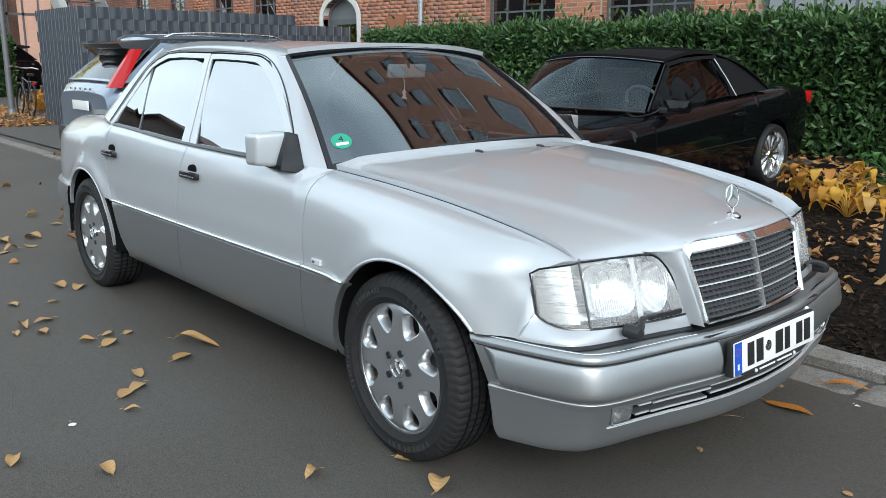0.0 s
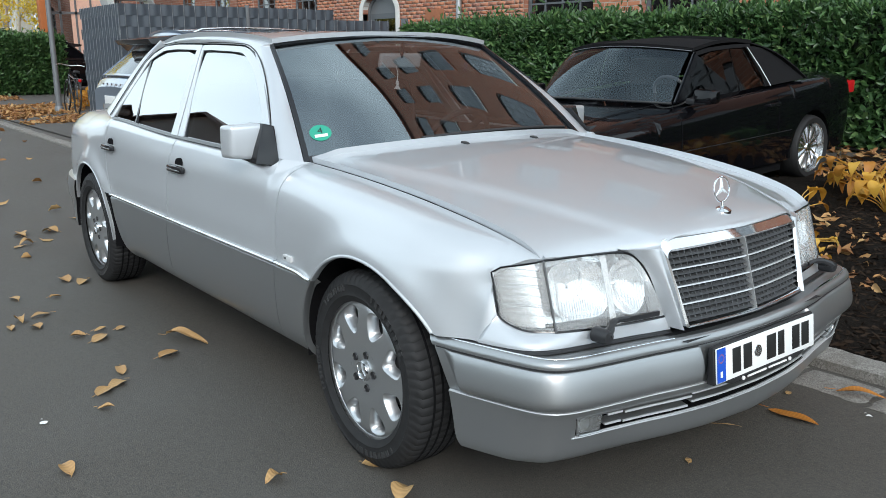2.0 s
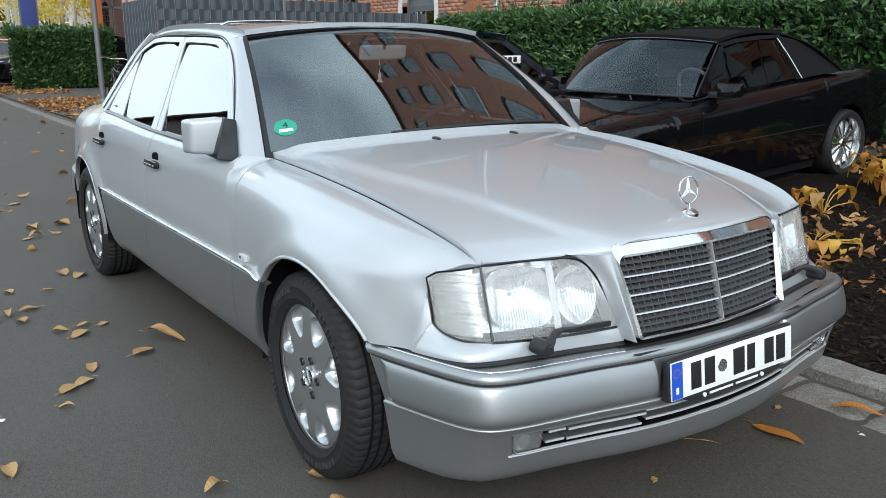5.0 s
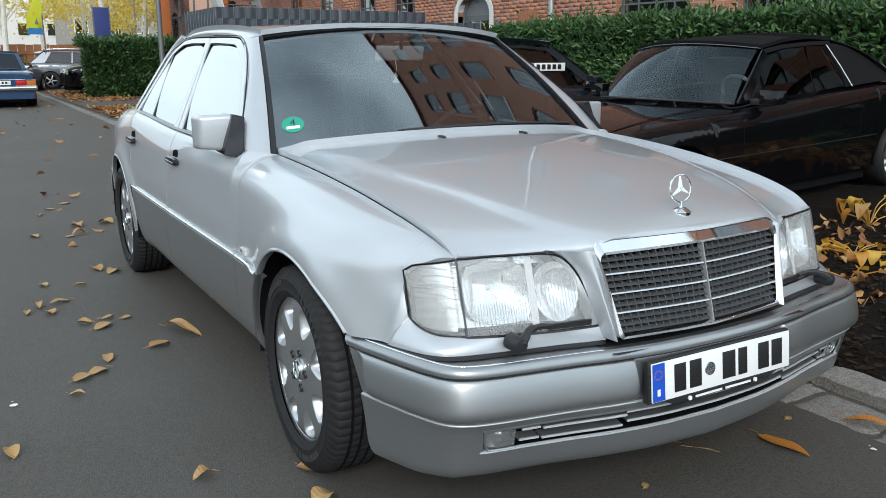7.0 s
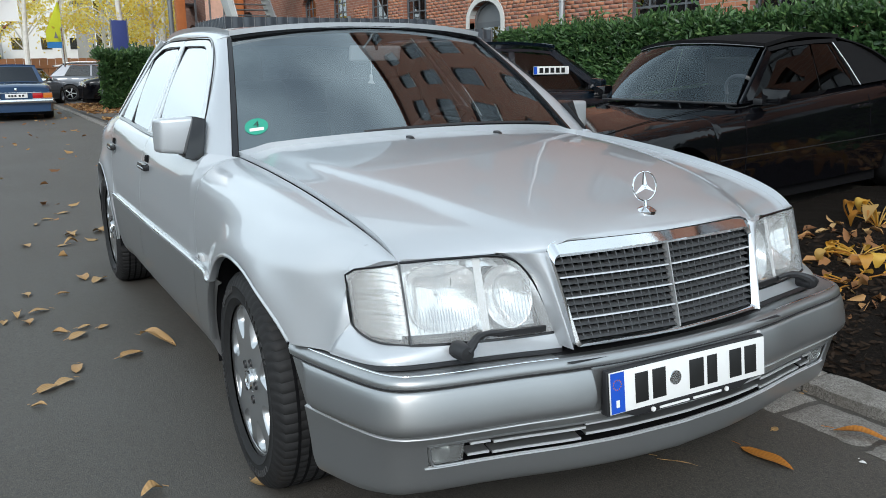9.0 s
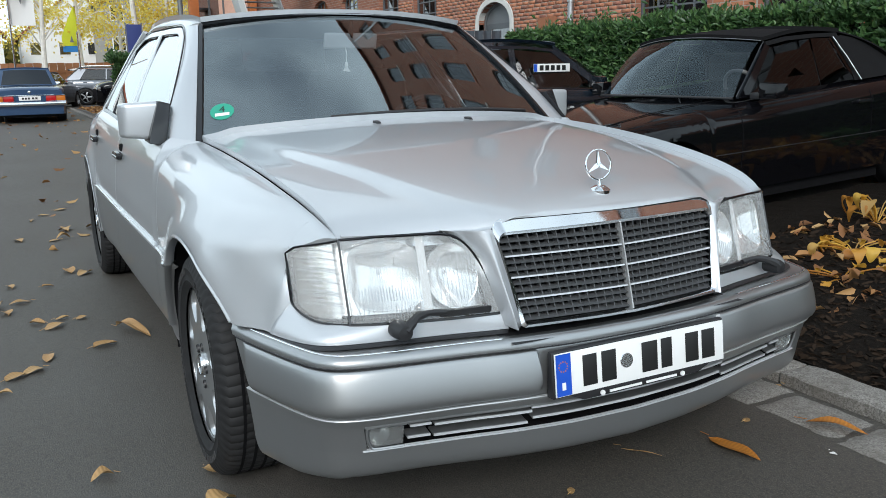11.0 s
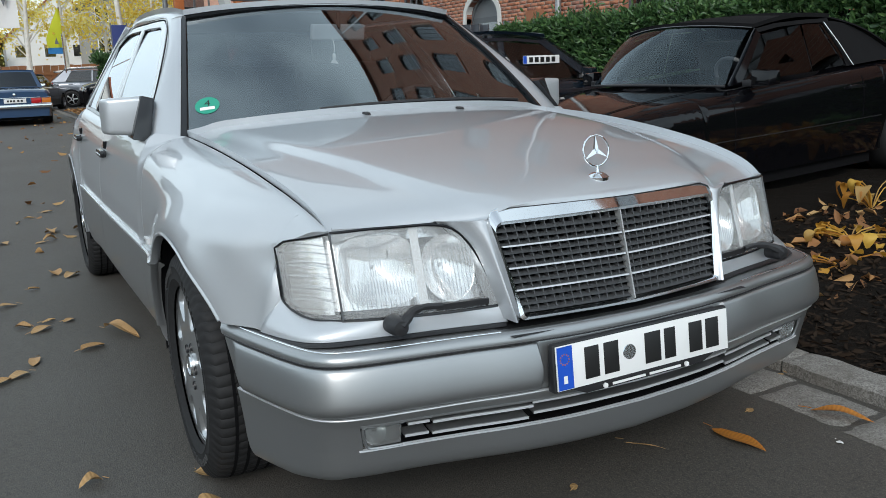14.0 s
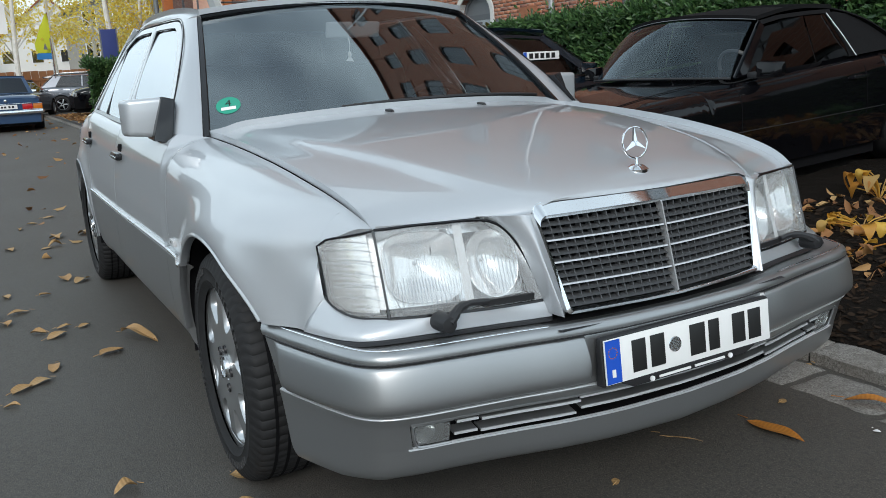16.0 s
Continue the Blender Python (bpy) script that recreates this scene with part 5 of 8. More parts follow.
    # washer wiper
    knob = part("lamp_wiper_hub", f(lathe([(0.0, 0.030), (0.016, 0.028), (0.020, 0.018), (0.021, -0.02)], 20, "x", at=(lamp_x(0.562, 0.540) + 0.045, -0.562, 0.548))), BLACK, lamp, "black headlamp wiper hub")
    path = [(0.560, 0.550, 0.068), (0.545, 0.562, 0.060), (0.520, 0.572, 0.040), (0.490, 0.574, 0.024), (0.45, 0.571, 0.016)]
    part("wiper_arm", f(tube([(lamp_x(w, z) + o, -w, z) for w, z, o in curve_pts(path, 16)], [0.012] * 4 + [0.010] * 5 + [0.007] * 7, 8)), BLACK, knob)
    part("wiper_blade", f(strip([(lamp_x(w, 0.572) + 0.016, -w, 0.574) for w in np.linspace(0.46, 0.345, 12)], [(lamp_x(w, 0.562) + 0.012, -w, 0.560) for w in np.linspace(0.46, 0.345, 12)], (-0.008, 0, 0))), BLACK, knob)


headlamp(False)
headlamp(True)

# ---- front plate, lower grille, fog lamps ----
FOGGLASS = glass("grey_fog_lamp_glass", (0.55, 0.57, 0.57), 1.5, 0.06, None, 0.10)
PX = 0.8215
carrier = part("plate_carrier", join(hull8([(PX - 0.016, PLATE_Y - 0.2545, 0.373), (PX + 0.010, PLATE_Y - 0.2545, 0.374), (PX + 0.010, PLATE_Y + 0.2545, 0.374), (PX - 0.016, PLATE_Y + 0.2545, 0.373), (PX - 0.016, PLATE_Y - 0.2545, 0.483), (PX - 0.002, PLATE_Y - 0.2545, 0.482), (PX - 0.002, PLATE_Y + 0.2545, 0.482), (PX - 0.016, PLATE_Y + 0.2545, 0.483)], 0.005), hull8([(PX - 0.02, PLATE_Y - 0.175, 0.3575), (PX + 0.0105, PLATE_Y - 0.170, 0.358), (PX + 0.0105, PLATE_Y + 0.170, 0.358), (PX - 0.02, PLATE_Y + 0.175, 0.3575), (PX - 0.02, PLATE_Y - 0.215, 0.376), (PX + 0.0095, PLATE_Y - 0.210, 0.376), (PX + 0.0095, PLATE_Y + 0.210, 0.376), (PX - 0.02, PLATE_Y + 0.215, 0.376)], 0.003)), BLACK, front_bumper, "black plate holder")
lean = Matrix.Translation((PX + 0.0055, PLATE_Y, 0.4285)) @ Matrix.Rotation(radians(-6.2), 4, "Y")


def flat(y0, y1, z0, z1, x0, x1, b=0.0):
    return moved(box(x0, x1, y0 * 0.965, y1 * 0.965, z0 * 0.96, z1 * 0.96, b), lean)


plate = part("number_plate", flat(-0.258, 0.258, -0.052, 0.052, 0.0, 0.004, 0.0018), WHITE, carrier, "white number plate with dark bars")
part("country_band", flat(-0.256, -0.215, -0.050, 0.050, 0.0045, 0.0052), PLATEBLUE, carrier)
part("country_mark", flat(-0.2415, -0.2315, -0.036, -0.018, 0.0053, 0.0058), WHITE, carrier)
for k in range(12):
    a = 2 * math.pi * k / 12
    part("band_dot", flat(-0.2365 + 0.012 * math.sin(a) - 0.0014, -0.2365 + 0.012 * math.sin(a) + 0.0014, 0.020 + 0.012 * math.cos(a) - 0.0014, 0.020 + 0.012 * math.cos(a) + 0.0014, 0.0053, 0.0057), AMBER, carrier)
for y0, y1 in ((-0.182, -0.142), (-0.128, -0.086), (-0.008, 0.040), (0.052, 0.086), (0.130, 0.172), (0.184, 0.226)):
    part("plate_bar", flat(y0, y1, -0.0375, 0.0375, 0.0045, 0.0056, 0.0004), INK, carrier)
part("plate_seal", moved(lathe([(0.0, 0.0062), (0.017, 0.006), (0.018, 0.0042)], 28, "x", at=(0, -0.052, 0.002)), lean), SATIN, carrier)
for y0, y1 in ((-0.106, -0.010), (0.004, 0.100)):
    part("holder_bar", flat(y0, y1, -0.0670, -0.0615, 0.0015, 0.0042), WHITE, carrier)
for yc in (-0.122, 0.116):
    part("holder_dot", moved(lathe([(0, 0.0042), (0.006, 0.0042), (0.006, 0.0)], 14, "x", at=(0, yc, -0.062)), lean), WHITE, carrier)
# air slot with its blades, fog lamps
def apron_pt(w, z, out):
    d = apron_d(z)
    ts = np.linspace(0, 0.86, 120)
    q = [plan_at(t) for t in ts]
    k = [tuck(t) if d < -0.004 else 1.0 for t in ts]
    ww = [p[1] + p[3] * d * m for p, m in zip(q, k)]
    xx = [p[0] + p[2] * d * m for p, m in zip(q, k)]
    return (float(np.interp(abs(w), ww, xx)) + out, w, z)


WL = np.linspace(-0.66, 0.66, 50)
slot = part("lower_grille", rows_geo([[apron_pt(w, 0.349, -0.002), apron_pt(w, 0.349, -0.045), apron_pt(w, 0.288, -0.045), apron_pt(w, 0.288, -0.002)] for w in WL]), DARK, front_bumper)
part("slot_lip", strip([apron_pt(w, 0.2915, -0.004) for w in WL], [apron_pt(w, 0.2865, 0.0045) for w in WL], (-0.010, 0, -0.004)), CLADSTRIP, slot)
part("slot_edge", strip([apron_pt(w, 0.3505, 0.0015) for w in WL], [apron_pt(w, 0.3465, 0.0025) for w in WL], (-0.014, 0, 0)), CLAD, slot)


def slot_blade(wa, wb, z, deep=0.030):
    ws = np.linspace(wa, wb, 14)
    part("lower_slat", strip([apron_pt(w, z + 0.0075, -deep) for w in ws], [apron_pt(w, z, 0.0) for w in ws], (-0.002, 0, -0.004)), CLAD, slot)
    # front edge painted lighter, as if it caught the sky
    part("slat_edge", strip([apron_pt(w, z + 0.0012, 0.0002) for w in ws], [apron_pt(w, z - 0.0042, 0.0018) for w in ws], (-0.004, 0, 0)), CLADSTRIP, slot)


slot_blade(-0.285, 0.285, 0.318)
slot_blade(-0.290, 0.290, 0.345, 0.02)
for sgn in (-1, 1):
    for z, a, b in ((0.3355, 0.288, 0.508), (0.3075, 0.296, 0.508), (0.3400, 0.516, 0.562), (0.3110, 0.516, 0.566)):
        slot_blade(a * sgn, b * sgn, z)
    fw = np.linspace(0.572, 0.652, 12) * sgn
    fog = part("fog_lamp", strip([apron_pt(w, 0.346, -0.009) for w in fw], [apron_pt(w, 0.2925, -0.007) for w in fw], (-0.003, 0, 0)), FOGGLASS, front_bumper, "clear rectangular fog lamp")
    part("fog_housing", strip([apron_pt(w, 0.348, -0.036) for w in fw], [apron_pt(w, 0.290, -0.034) for w in fw], (-0.01, 0, 0)), GREYMETAL, fog)
    part("fog_bulb", lathe([(0.0, -0.018), (0.010, -0.016), (0.018, -0.006), (0.0235, 0.004), (0.0245, 0.003), (0.0245, -0.012)], 28, "x", at=apron_pt(0.622 * sgn, 0.320, -0.018)), REFLECTOR, fog)
    loop = [(0.570, 0.347), (0.610, 0.3475), (0.648, 0.3475), (0.6545, 0.342), (0.652, 0.32), (0.645, 0.298), (0.637, 0.2905), (0.60, 0.2895), (0.570, 0.2895)]
    part("fog_frame", tube([apron_pt(w * sgn, z, -0.001) for w, z in curve_pts(loop, 36)], 0.0032, 6), CLAD, fog)

# ---- mirrors, handles, badges, washers, wipers ----
for sgn, f in ((1, lambda g: g), (-1, flip)):
    shell = part("wing_mirror", f(hull8([(-0.835, -0.918, 0.896), (-0.835, -0.785, 0.884), (-0.745, -0.780, 0.884), (-0.770, -0.903, 0.898), (-0.835, -0.918, 1.015), (-0.835, -0.785, 1.018), (-0.738, -0.780, 1.020), (-0.770, -0.903, 1.015)], 0.016, 3)), SILVER, saloon, "silver wing mirror housing")
    part("mirror_glass", f(box(-0.838, -0.834, -0.905, -0.80, 0.905, 1.005, 0.001)), CHROME, shell)
    part("mirror_foot", f(hull8([(-0.84, -0.835, 0.882), (-0.92, -0.79, 0.882), (-0.600, -0.800, 0.876), (-0.712, -0.838, 0.878), (-0.84, -0.800, 1.019), (-0.93, -0.745, 1.006), (-0.720, -0.755, 1.010), (-0.728, -0.795, 1.022)], 0.006)), GLOSSBLACK, shell)
    for hx, hz in ((-1.445, 0.008), (-2.400, 0.020)):
        y = -0.842
        z0, z1 = 0.762 + hz, 0.791 + hz
        h = part("door_handle", f(hull8([(hx - 0.098, y - 0.030, z0), (hx + 0.068, y - 0.032, z0), (hx + 0.068, y - 0.008, z0), (hx - 0.098, y - 0.006, z0), (hx - 0.098, y - 0.028, z1), (hx + 0.068, y - 0.030, z1), (hx + 0.068, y - 0.006, z1), (hx - 0.098, y - 0.006, z1)], 0.008)), GLOSSBLACK, saloon, "glossy black pull handle")
        part("handle_strip", f(box(hx - 0.088, hx + 0.058, y - 0.034, y - 0.028, z0 + 0.010, z0 + 0.015, 0.001)), SATIN, h)
        part("handle_cup", f(prism([(hx - 0.012 + 0.044 * math.cos(a), 0, z1 + 0.002 + 0.030 * math.sin(a)) for a in np.linspace(0, math.pi, 14)], (0, y - 0.004, 0), (0, y + 0.02, 0))), DARK, h)
        part("handle_cup", f(prism([(hx - 0.012 - 0.040 * math.cos(a), 0, z0 - 0.026 * math.sin(a)) for a in np.linspace(0, math.pi, 14)], (0, y - 0.010, 0), (0, y + 0.02, 0))), SILVER, h)
    b = part("wing_badge", f(box(-0.472, -0.415, -0.8715, -0.860, 0.576, 0.596, 0.002)), BADGE, saloon, "small pale grey wing badge")
    part("badge_bar", f(box(-0.462, -0.446, -0.8722, -0.8705, 0.582, 0.590)), GREYPL, b)
    yn = -0.155 if sgn == 1 else -0.195
    nz = bonnet_z(-0.375, abs(yn) / 0.69)
    part("washer_nozzle", f(hull8([(-0.395, yn - 0.012, nz - 0.006), (-0.352, yn - 0.009, nz - 0.006), (-0.352, yn + 0.009, nz - 0.006), (-0.395, yn + 0.012, nz - 0.006), (-0.393, yn - 0.010, nz + 0.010), (-0.366, yn - 0.007, nz + 0.007), (-0.366, yn + 0.007, nz + 0.007), (-0.393, yn + 0.010, nz + 0.010)], 0.003)), BLACK, bonnet)
blade = [np.add(screen_pt(lerp(0.035, 0.055, t), lerp(0.30, 0.90, t)), (0.018, 0, 0.020)) for t in np.linspace(0, 1, 20)]
arm = part("screen_wiper", tube(blade, 0.006, 6), BLACK, saloon, "black single wiper resting along the scuttle")
part("wiper_rubber", strip([np.add(p, (0.004, 0, -0.004)) for p in blade], [np.add(p, (-0.008, 0, -0.018)) for p in blade], (0.002, 0, 0)), BLACK, arm)

# green badge inside the windscreen
st = np.array(screen_pt(0.190, 0.052))
e1 = np.array(screen_pt(0.190, 0.08)) - st
e2 = np.array(screen_pt(0.215, 0.052)) - st
e1, e2 = e1 / np.linalg.norm(e1), e2 / np.linalg.norm(e2)
nn = np.cross(e1, e2)
nn /= np.linalg.norm(nn)


def on_screen(pts, d):
    return [tuple(st + a * e1 + b * e2 + d * nn) for a, b in pts]


sticker = part("windscreen_sticker", prism(on_screen([(0.040 * math.cos(a), 0.040 * math.sin(a)) for a in np.linspace(0, 2 * math.pi, 36, endpoint=False)], 0.0006), (0, 0, 0), tuple(0.0008 * nn)), GREEN, saloon, "round green windscreen sticker", 0)
part("sticker_field", prism(on_screen([(-0.024, -0.022), (0.024, -0.022), (0.024, -0.008), (-0.024, -0.008)], 0.0018), (0, 0, 0), tuple(0.0006 * nn)), WHITE, sticker, angle=0)
fc = bpy.data.curves.new("numeral", "FONT")
fc.body, fc.size, fc.align_x = "4", 0.042, "CENTER"
tmp = new("numeral", fc)
me = bpy.data.meshes.new_from_object(tmp.evaluated_get(bpy.context.evaluated_depsgraph_get()))
bpy.data.objects.remove(tmp)
mm = Matrix((e1, e2, nn)).transposed().to_4x4()
mm.translation = Vector(st + 0.0022 * nn - 0.004 * e2)
me.transform(mm)
me.materials.append(INK)
ob4 = new("numeral", me)
ob4.parent = sticker

# ---- inside ----
def seat(x, y, w=0.50):
    s = part("seat", join(box(x - 0.25, x + 0.27, y - w / 2, y + w / 2, 0.42, 0.58, 0.05, 3)), SEAT, saloon)
    part("backrest", moved(box(-0.08, 0.08, -w / 2, w / 2, 0, 0.62, 0.06, 3), pose(x - 0.28, y, 0.52, 0, -16, 0)), SEAT, s)
    part("headrest", moved(box(-0.05, 0.05, -0.15, 0.15, 0.0, 0.17, 0.045, 3), pose(x - 0.46, y, 1.10, 0, -12, 0)), SEAT, s)


seat(-1.42, -0.36)
seat(-1.42, 0.36)
seat(-2.25, -0.33, 0.6)
seat(-2.25, 0.33, 0.6)
part("dashboard", hull8([(-1.00, -0.70, 0.60), (-0.55, -0.70, 0.60), (-0.55, 0.70, 0.60), (-1.00, 0.70, 0.60), (-0.93, -0.69, 0.865), (-0.56, -0.66, 0.885), (-0.56, 0.66, 0.885), (-0.93, 0.69, 0.865)], 0.03, 3), SEAT, saloon)
part("dash_trim", box(-1.012, -0.99, -0.60, 0.10, 0.74, 0.79, 0.004), WOOD, saloon)
rim_m = pose(-1.10, 0.36, 0.83, 0, -62, 0)
swheel = part("steering_wheel", moved(tube([(0.19 * math.cos(a), 0.19 * math.sin(a), 0) for a in np.linspace(0, 2 * math.pi, 40, endpoint=False)], 0.014, 8, True), rim_m), SEAT, saloon)
part("steering_boss", moved(box(-0.08, 0.08, -0.10, 0.10, -0.03, 0.015, 0.03, 3), rim_m), SEAT, swheel)
for a in (0, 120, 240):
    part("steering_spoke", moved(box(0.05, 0.185, -0.02, 0.02, -0.012, 0.0, 0.004), rim_m @ Matrix.Rotation(radians(a + 30), 4, "Z")), SEAT, swheel)
imir = part("inside_mirror", moved(box(-0.012, 0.012, -0.12, 0.12, -0.032, 0.032, 0.012, 3), pose(-1.07, 0.03, 1.235, 0, 12, 8)), BADGE, saloon)
part("mirror_stem", tube([(-1.06, 0.03, 1.25), (-1.03, 0.02, 1.31)], 0.008, 8), BLACK, imir)
part("ornament_cord", tube([(-1.055, 0.0, 1.21), (-1.05, 0.004, 1.175), (-1.05, 0.0, 1.15)], 0.0018, 6), WHITE, imir)
part("hanging_ornament", join(lathe([(0.0, 0.0), (0.006, -0.006), (0.008, -0.016), (0.004, -0.030), (0.0, -0.034)], 12, "z", at=(-1.05, 0, 1.152)), hull8([(-1.052, -0.016, 1.112), (-1.048, -0.016, 1.112), (-1.048, 0.016, 1.108), (-1.052, 0.016, 1.108), (-1.052, -0.004, 1.128), (-1.048, -0.004, 1.128), (-1.048, 0.004, 1.128), (-1.052, 0.004, 1.128)])), WHITE, imir, "small white hanging ornament")
part("cabin_floor", box(-2.9, -0.55, -0.76, 0.76, 0.34, 0.40), DARK, saloon)
part("parcel_shelf", box(-2.95, -2.48, -0.66, 0.66, 0.86, 0.92, 0.01), SEAT, saloon)
part("firewall", box(-0.60, -0.50, -0.70, 0.70, 0.35, 0.86), DARK, saloon)
both("door_lining", box(-2.45, -0.70, -0.770, -0.745, 0.40, 0.895, 0.01), SEAT, saloon)
part("headlining", grid(lambda u, v: tuple(np.subtract(roof_pt(u, lerp(0.03, 0.97, v)), (0, 0, 0.03))), 8, 9), plain("light_headlining", (0.25, 0.25, 0.24), 0.9), saloon)

# ---- other cars: one builder, one specification a car (nose along local +x, front axle at x = 0) ----
def car_wheel(parent, x, y, r, rim_r, style, rimmat):
    w = thing("wheel", pose(x, y, r, 0, 0, 0 if y < 0 else 180), "", "")
    w.parent = parent
    t = 0.11
    part("tyre", lathe([(rim_r - 0.01, -0.01), (rim_r + 0.02, -0.02), (lerp(rim_r, r, 0.6), -0.022), (r - 0.012, -0.008), (r, 0.025), (r, 2 * t - 0.03), (r - 0.02, 2 * t), (rim_r, 2 * t)], 56), RUBBER, w)
    rim = part("rim", lathe([(rim_r - 0.012, 0.0), (rim_r, -0.008), (rim_r + 0.004, -0.012), (rim_r - 0.004, -0.012), (rim_r - 0.02, 0.02 if style != "dish" else 0.05), (rim_r - 0.03, 0.10)], 56), rimmat, w)
    if style == "dish":
        part("rim_centre", lathe([(0.0, 0.012), (0.035, 0.012), (0.05, 0.028), (0.12, 0.038), (rim_r - 0.035, 0.05)], 48), rimmat, rim)
        for k in range(12):
            a = 2 * math.pi * k / 12
            part("spoke", moved(box(0.045, rim_r - 0.03, 0.018, 0.045, -0.010, 0.010, 0.004), Matrix.Rotation(a, 4, "Y")), rimmat, rim)
    elif style == "cap":
        part("hub_cover", lathe([(0.0, -0.012), (0.07, -0.010), (0.10, -0.002), (rim_r - 0.05, 0.0), (rim_r - 0.02, 0.02)], 48), rimmat, rim)
    else:
        for k in range(style):
            a = 2 * math.pi * k / style
            part("spoke", moved(hull8([(0.03, 0.0, -0.028), (rim_r - 0.01, 0.004, -0.020), (rim_r - 0.01, 0.03, -0.020), (0.03, 0.03, -0.028), (0.03, 0.0, 0.028), (rim_r - 0.01, 0.004, 0.020), (rim_r - 0.01, 0.03, 0.020), (0.03, 0.03, 0.028)], 0.004), Matrix.Rotation(a, 4, "Y")), rimmat, rim)
    part("wheel_back", lathe([(0.0, 0.075), (rim_r - 0.02, 0.075)], 32), DARK, w)
    return w


def car(name, m, label, sp, group="parked cars"):
    c = thing(name, m, label, "car", group)
    xf, xr, wb, R = sp["nose"], sp["tail"], sp["wb"], sp["wheel"]
    fx = sp.get("fx", 0.0)  # how far the front axle lies ahead of x = 0
    W = spl(*sp["width"])
    top = spl(*sp["top"])
    paintm = sp["paint"]
    AR = R + 0.045
    mid_z = sp.get("mid", 0.52)

    def low(x):
        z = sp.get("sill", 0.22)
        for cx in (fx, -wb):
            d = AR * AR - (x - cx) ** 2
            if d > 0:
                z = max(z, R + math.sqrt(d))
        return z

    xs = sorted(set(np.round(np.r_[np.linspace(xr, xf, 70), np.linspace(fx - AR, fx + AR, 22), np.linspace(-wb - AR, -wb + AR, 22)], 4)), reverse=True)

    def sec(x):
        w, t = W(x), top(x)
        full = [(w * 0.955, 0.20), (w * 0.97, 0.30), (w * 0.995, mid_z), (w, lerp(mid_z, t, 0.45)), (w * 0.985, lerp(mid_z, t, 0.75)), (w * 0.935, t - 0.028), (w * 0.86, t - 0.004), (w * 0.55, t + 0.018), (0, t + 0.028)]
        pts = curve_pts(full, 60)
        zl = low(x)
        keep = [p for p in pts if p[1] >= zl or p[0] < w * 0.8]
        keep = [(keep[0][0], zl)] + keep if keep[0][1] > zl + 1e-4 else keep
        return line_pts(keep, 26)

    rows = []
    for x in xs:
        half = sec(x)
        rows.append([(x, -w, z) for w, z in half] + [(x, w, z) for w, z in reversed(half[:-1])])
    body = part("body", rows_geo(rows), paintm, c)
    part("front_skin", (lambda h: ([(xf - 0.0, -w, z) for w, z in h] + [(xf, w, z) for w, z in reversed(h[:-1])], [tuple(range(2 * len(h) - 1))]))(sec(xf)), paintm, c)
    part("rear_skin", (lambda h: ([(xr, -w, z) for w, z in h] + [(xr, w, z) for w, z in reversed(h[:-1])], [tuple(range(2 * len(h) - 1))]))(sec(xr)), paintm, c)
    # the wide low box is added to keep light from under the car
    part("underbody", join(box(xr + 0.1, xf - 0.1, -W(-1) * 0.72, W(-1) * 0.72, 0.15, top(-1) * 0.62), box(-wb + AR + 0.02, fx - AR - 0.02, -W(-1) * 0.90, W(-1) * 0.90, 0.13, 0.40)), DARK, c)
    for cx in (fx, -wb):
        for s in (-1, 1):
            part("wheel_housing", rows_geo([[(cx + (AR + 0.004) * math.cos(a), s * w, R + (AR + 0.004) * math.sin(a)) for w in (W(cx) * 0.985, W(cx) * 0.6)] for a in np.linspace(radians(-10), radians(190), 24)]), DARK, c)
    # bumper and side lines
    for z, d, mt in sp.get("lines", []):
        for s in (-1, 1):
            for a, b in ((fx - AR - 0.02, -wb + AR + 0.02),):
                hh = sp.get("line_half", 0.008)
                part("side_strip", strip([(x, s * (W(x) + d), z + hh) for x in np.linspace(a, b, 14)], [(x, s * (W(x) + d), z - hh) for x in np.linspace(a, b, 14)], (0, -s * 0.03, 0)), mt, c)
    for x, bot in sp.get("shuts", []):
        for s in (-1, 1):
            pts = [p for p in sec(x) if bot < p[1] < top(x) - 0.03]
            part("door_gap", tube([(x, s * (w + 0.0005), z) for w, z in pts], 0.003, 5), DARK, c)
    # greenhouse
    A, B, C, D = sp["A"], sp["B"], sp["C"], sp["D"]  # screen base, roof front, roof rear, rear base: (x, half width, z)
    rc = sp.get("crown", 0.045)
    glassm = sp.get("glass", CARGLASS)

    def span(P, Q, u, v, k=0.0):
        s = 2 * v - 1
        a = np.array((P[0] + sp.get("bow", 0.07) * (1 - s * s), s * P[1], P[2] + (0.02 if P[2] < 1.15 else rc) * (1 - s * s)))
        b = np.array((Q[0] + sp.get("bow", 0.07) * (1 - s * s), s * Q[1], Q[2] + (0.02 if Q[2] < 1.15 else rc) * (1 - s * s)))
        p = lerp(a, b, u)
        p[2] += k * math.sin(math.pi * u)
        return tuple(p)

    inset = 0.045
    part("windscreen", grid(lambda u, v: span(A, B, u, lerp(0.015, 0.985, v), sp.get("screen_bulge", 0.012)), 18, 37), sp.get("front_glass", glassm), c).visible_shadow = False
    roofm = sp.get("roof", paintm)
    part("roof_panel" if roofm is not BLACK else "soft_top", grid(lambda u, v: span(B, C, u, v, sp.get("arch", 0.03)), 16, 19, flange=0.03), roofm, c)
    rw = grid(lambda u, v: span(C, D, u, v, sp.get("rear_arch", 0.0)), 10, 15, flange=0.01)
    if sp.get("rear_glass", True):
        part("rear_window", grid(lambda u, v: span(C, D, lerp(0.08, 0.95, u), lerp(0.07, 0.93, v), sp.get("rear_arch", 0.0) + 0.004), 8, 13), glassm, c)
    part("rear_roof_frame", rw, roofm, c)
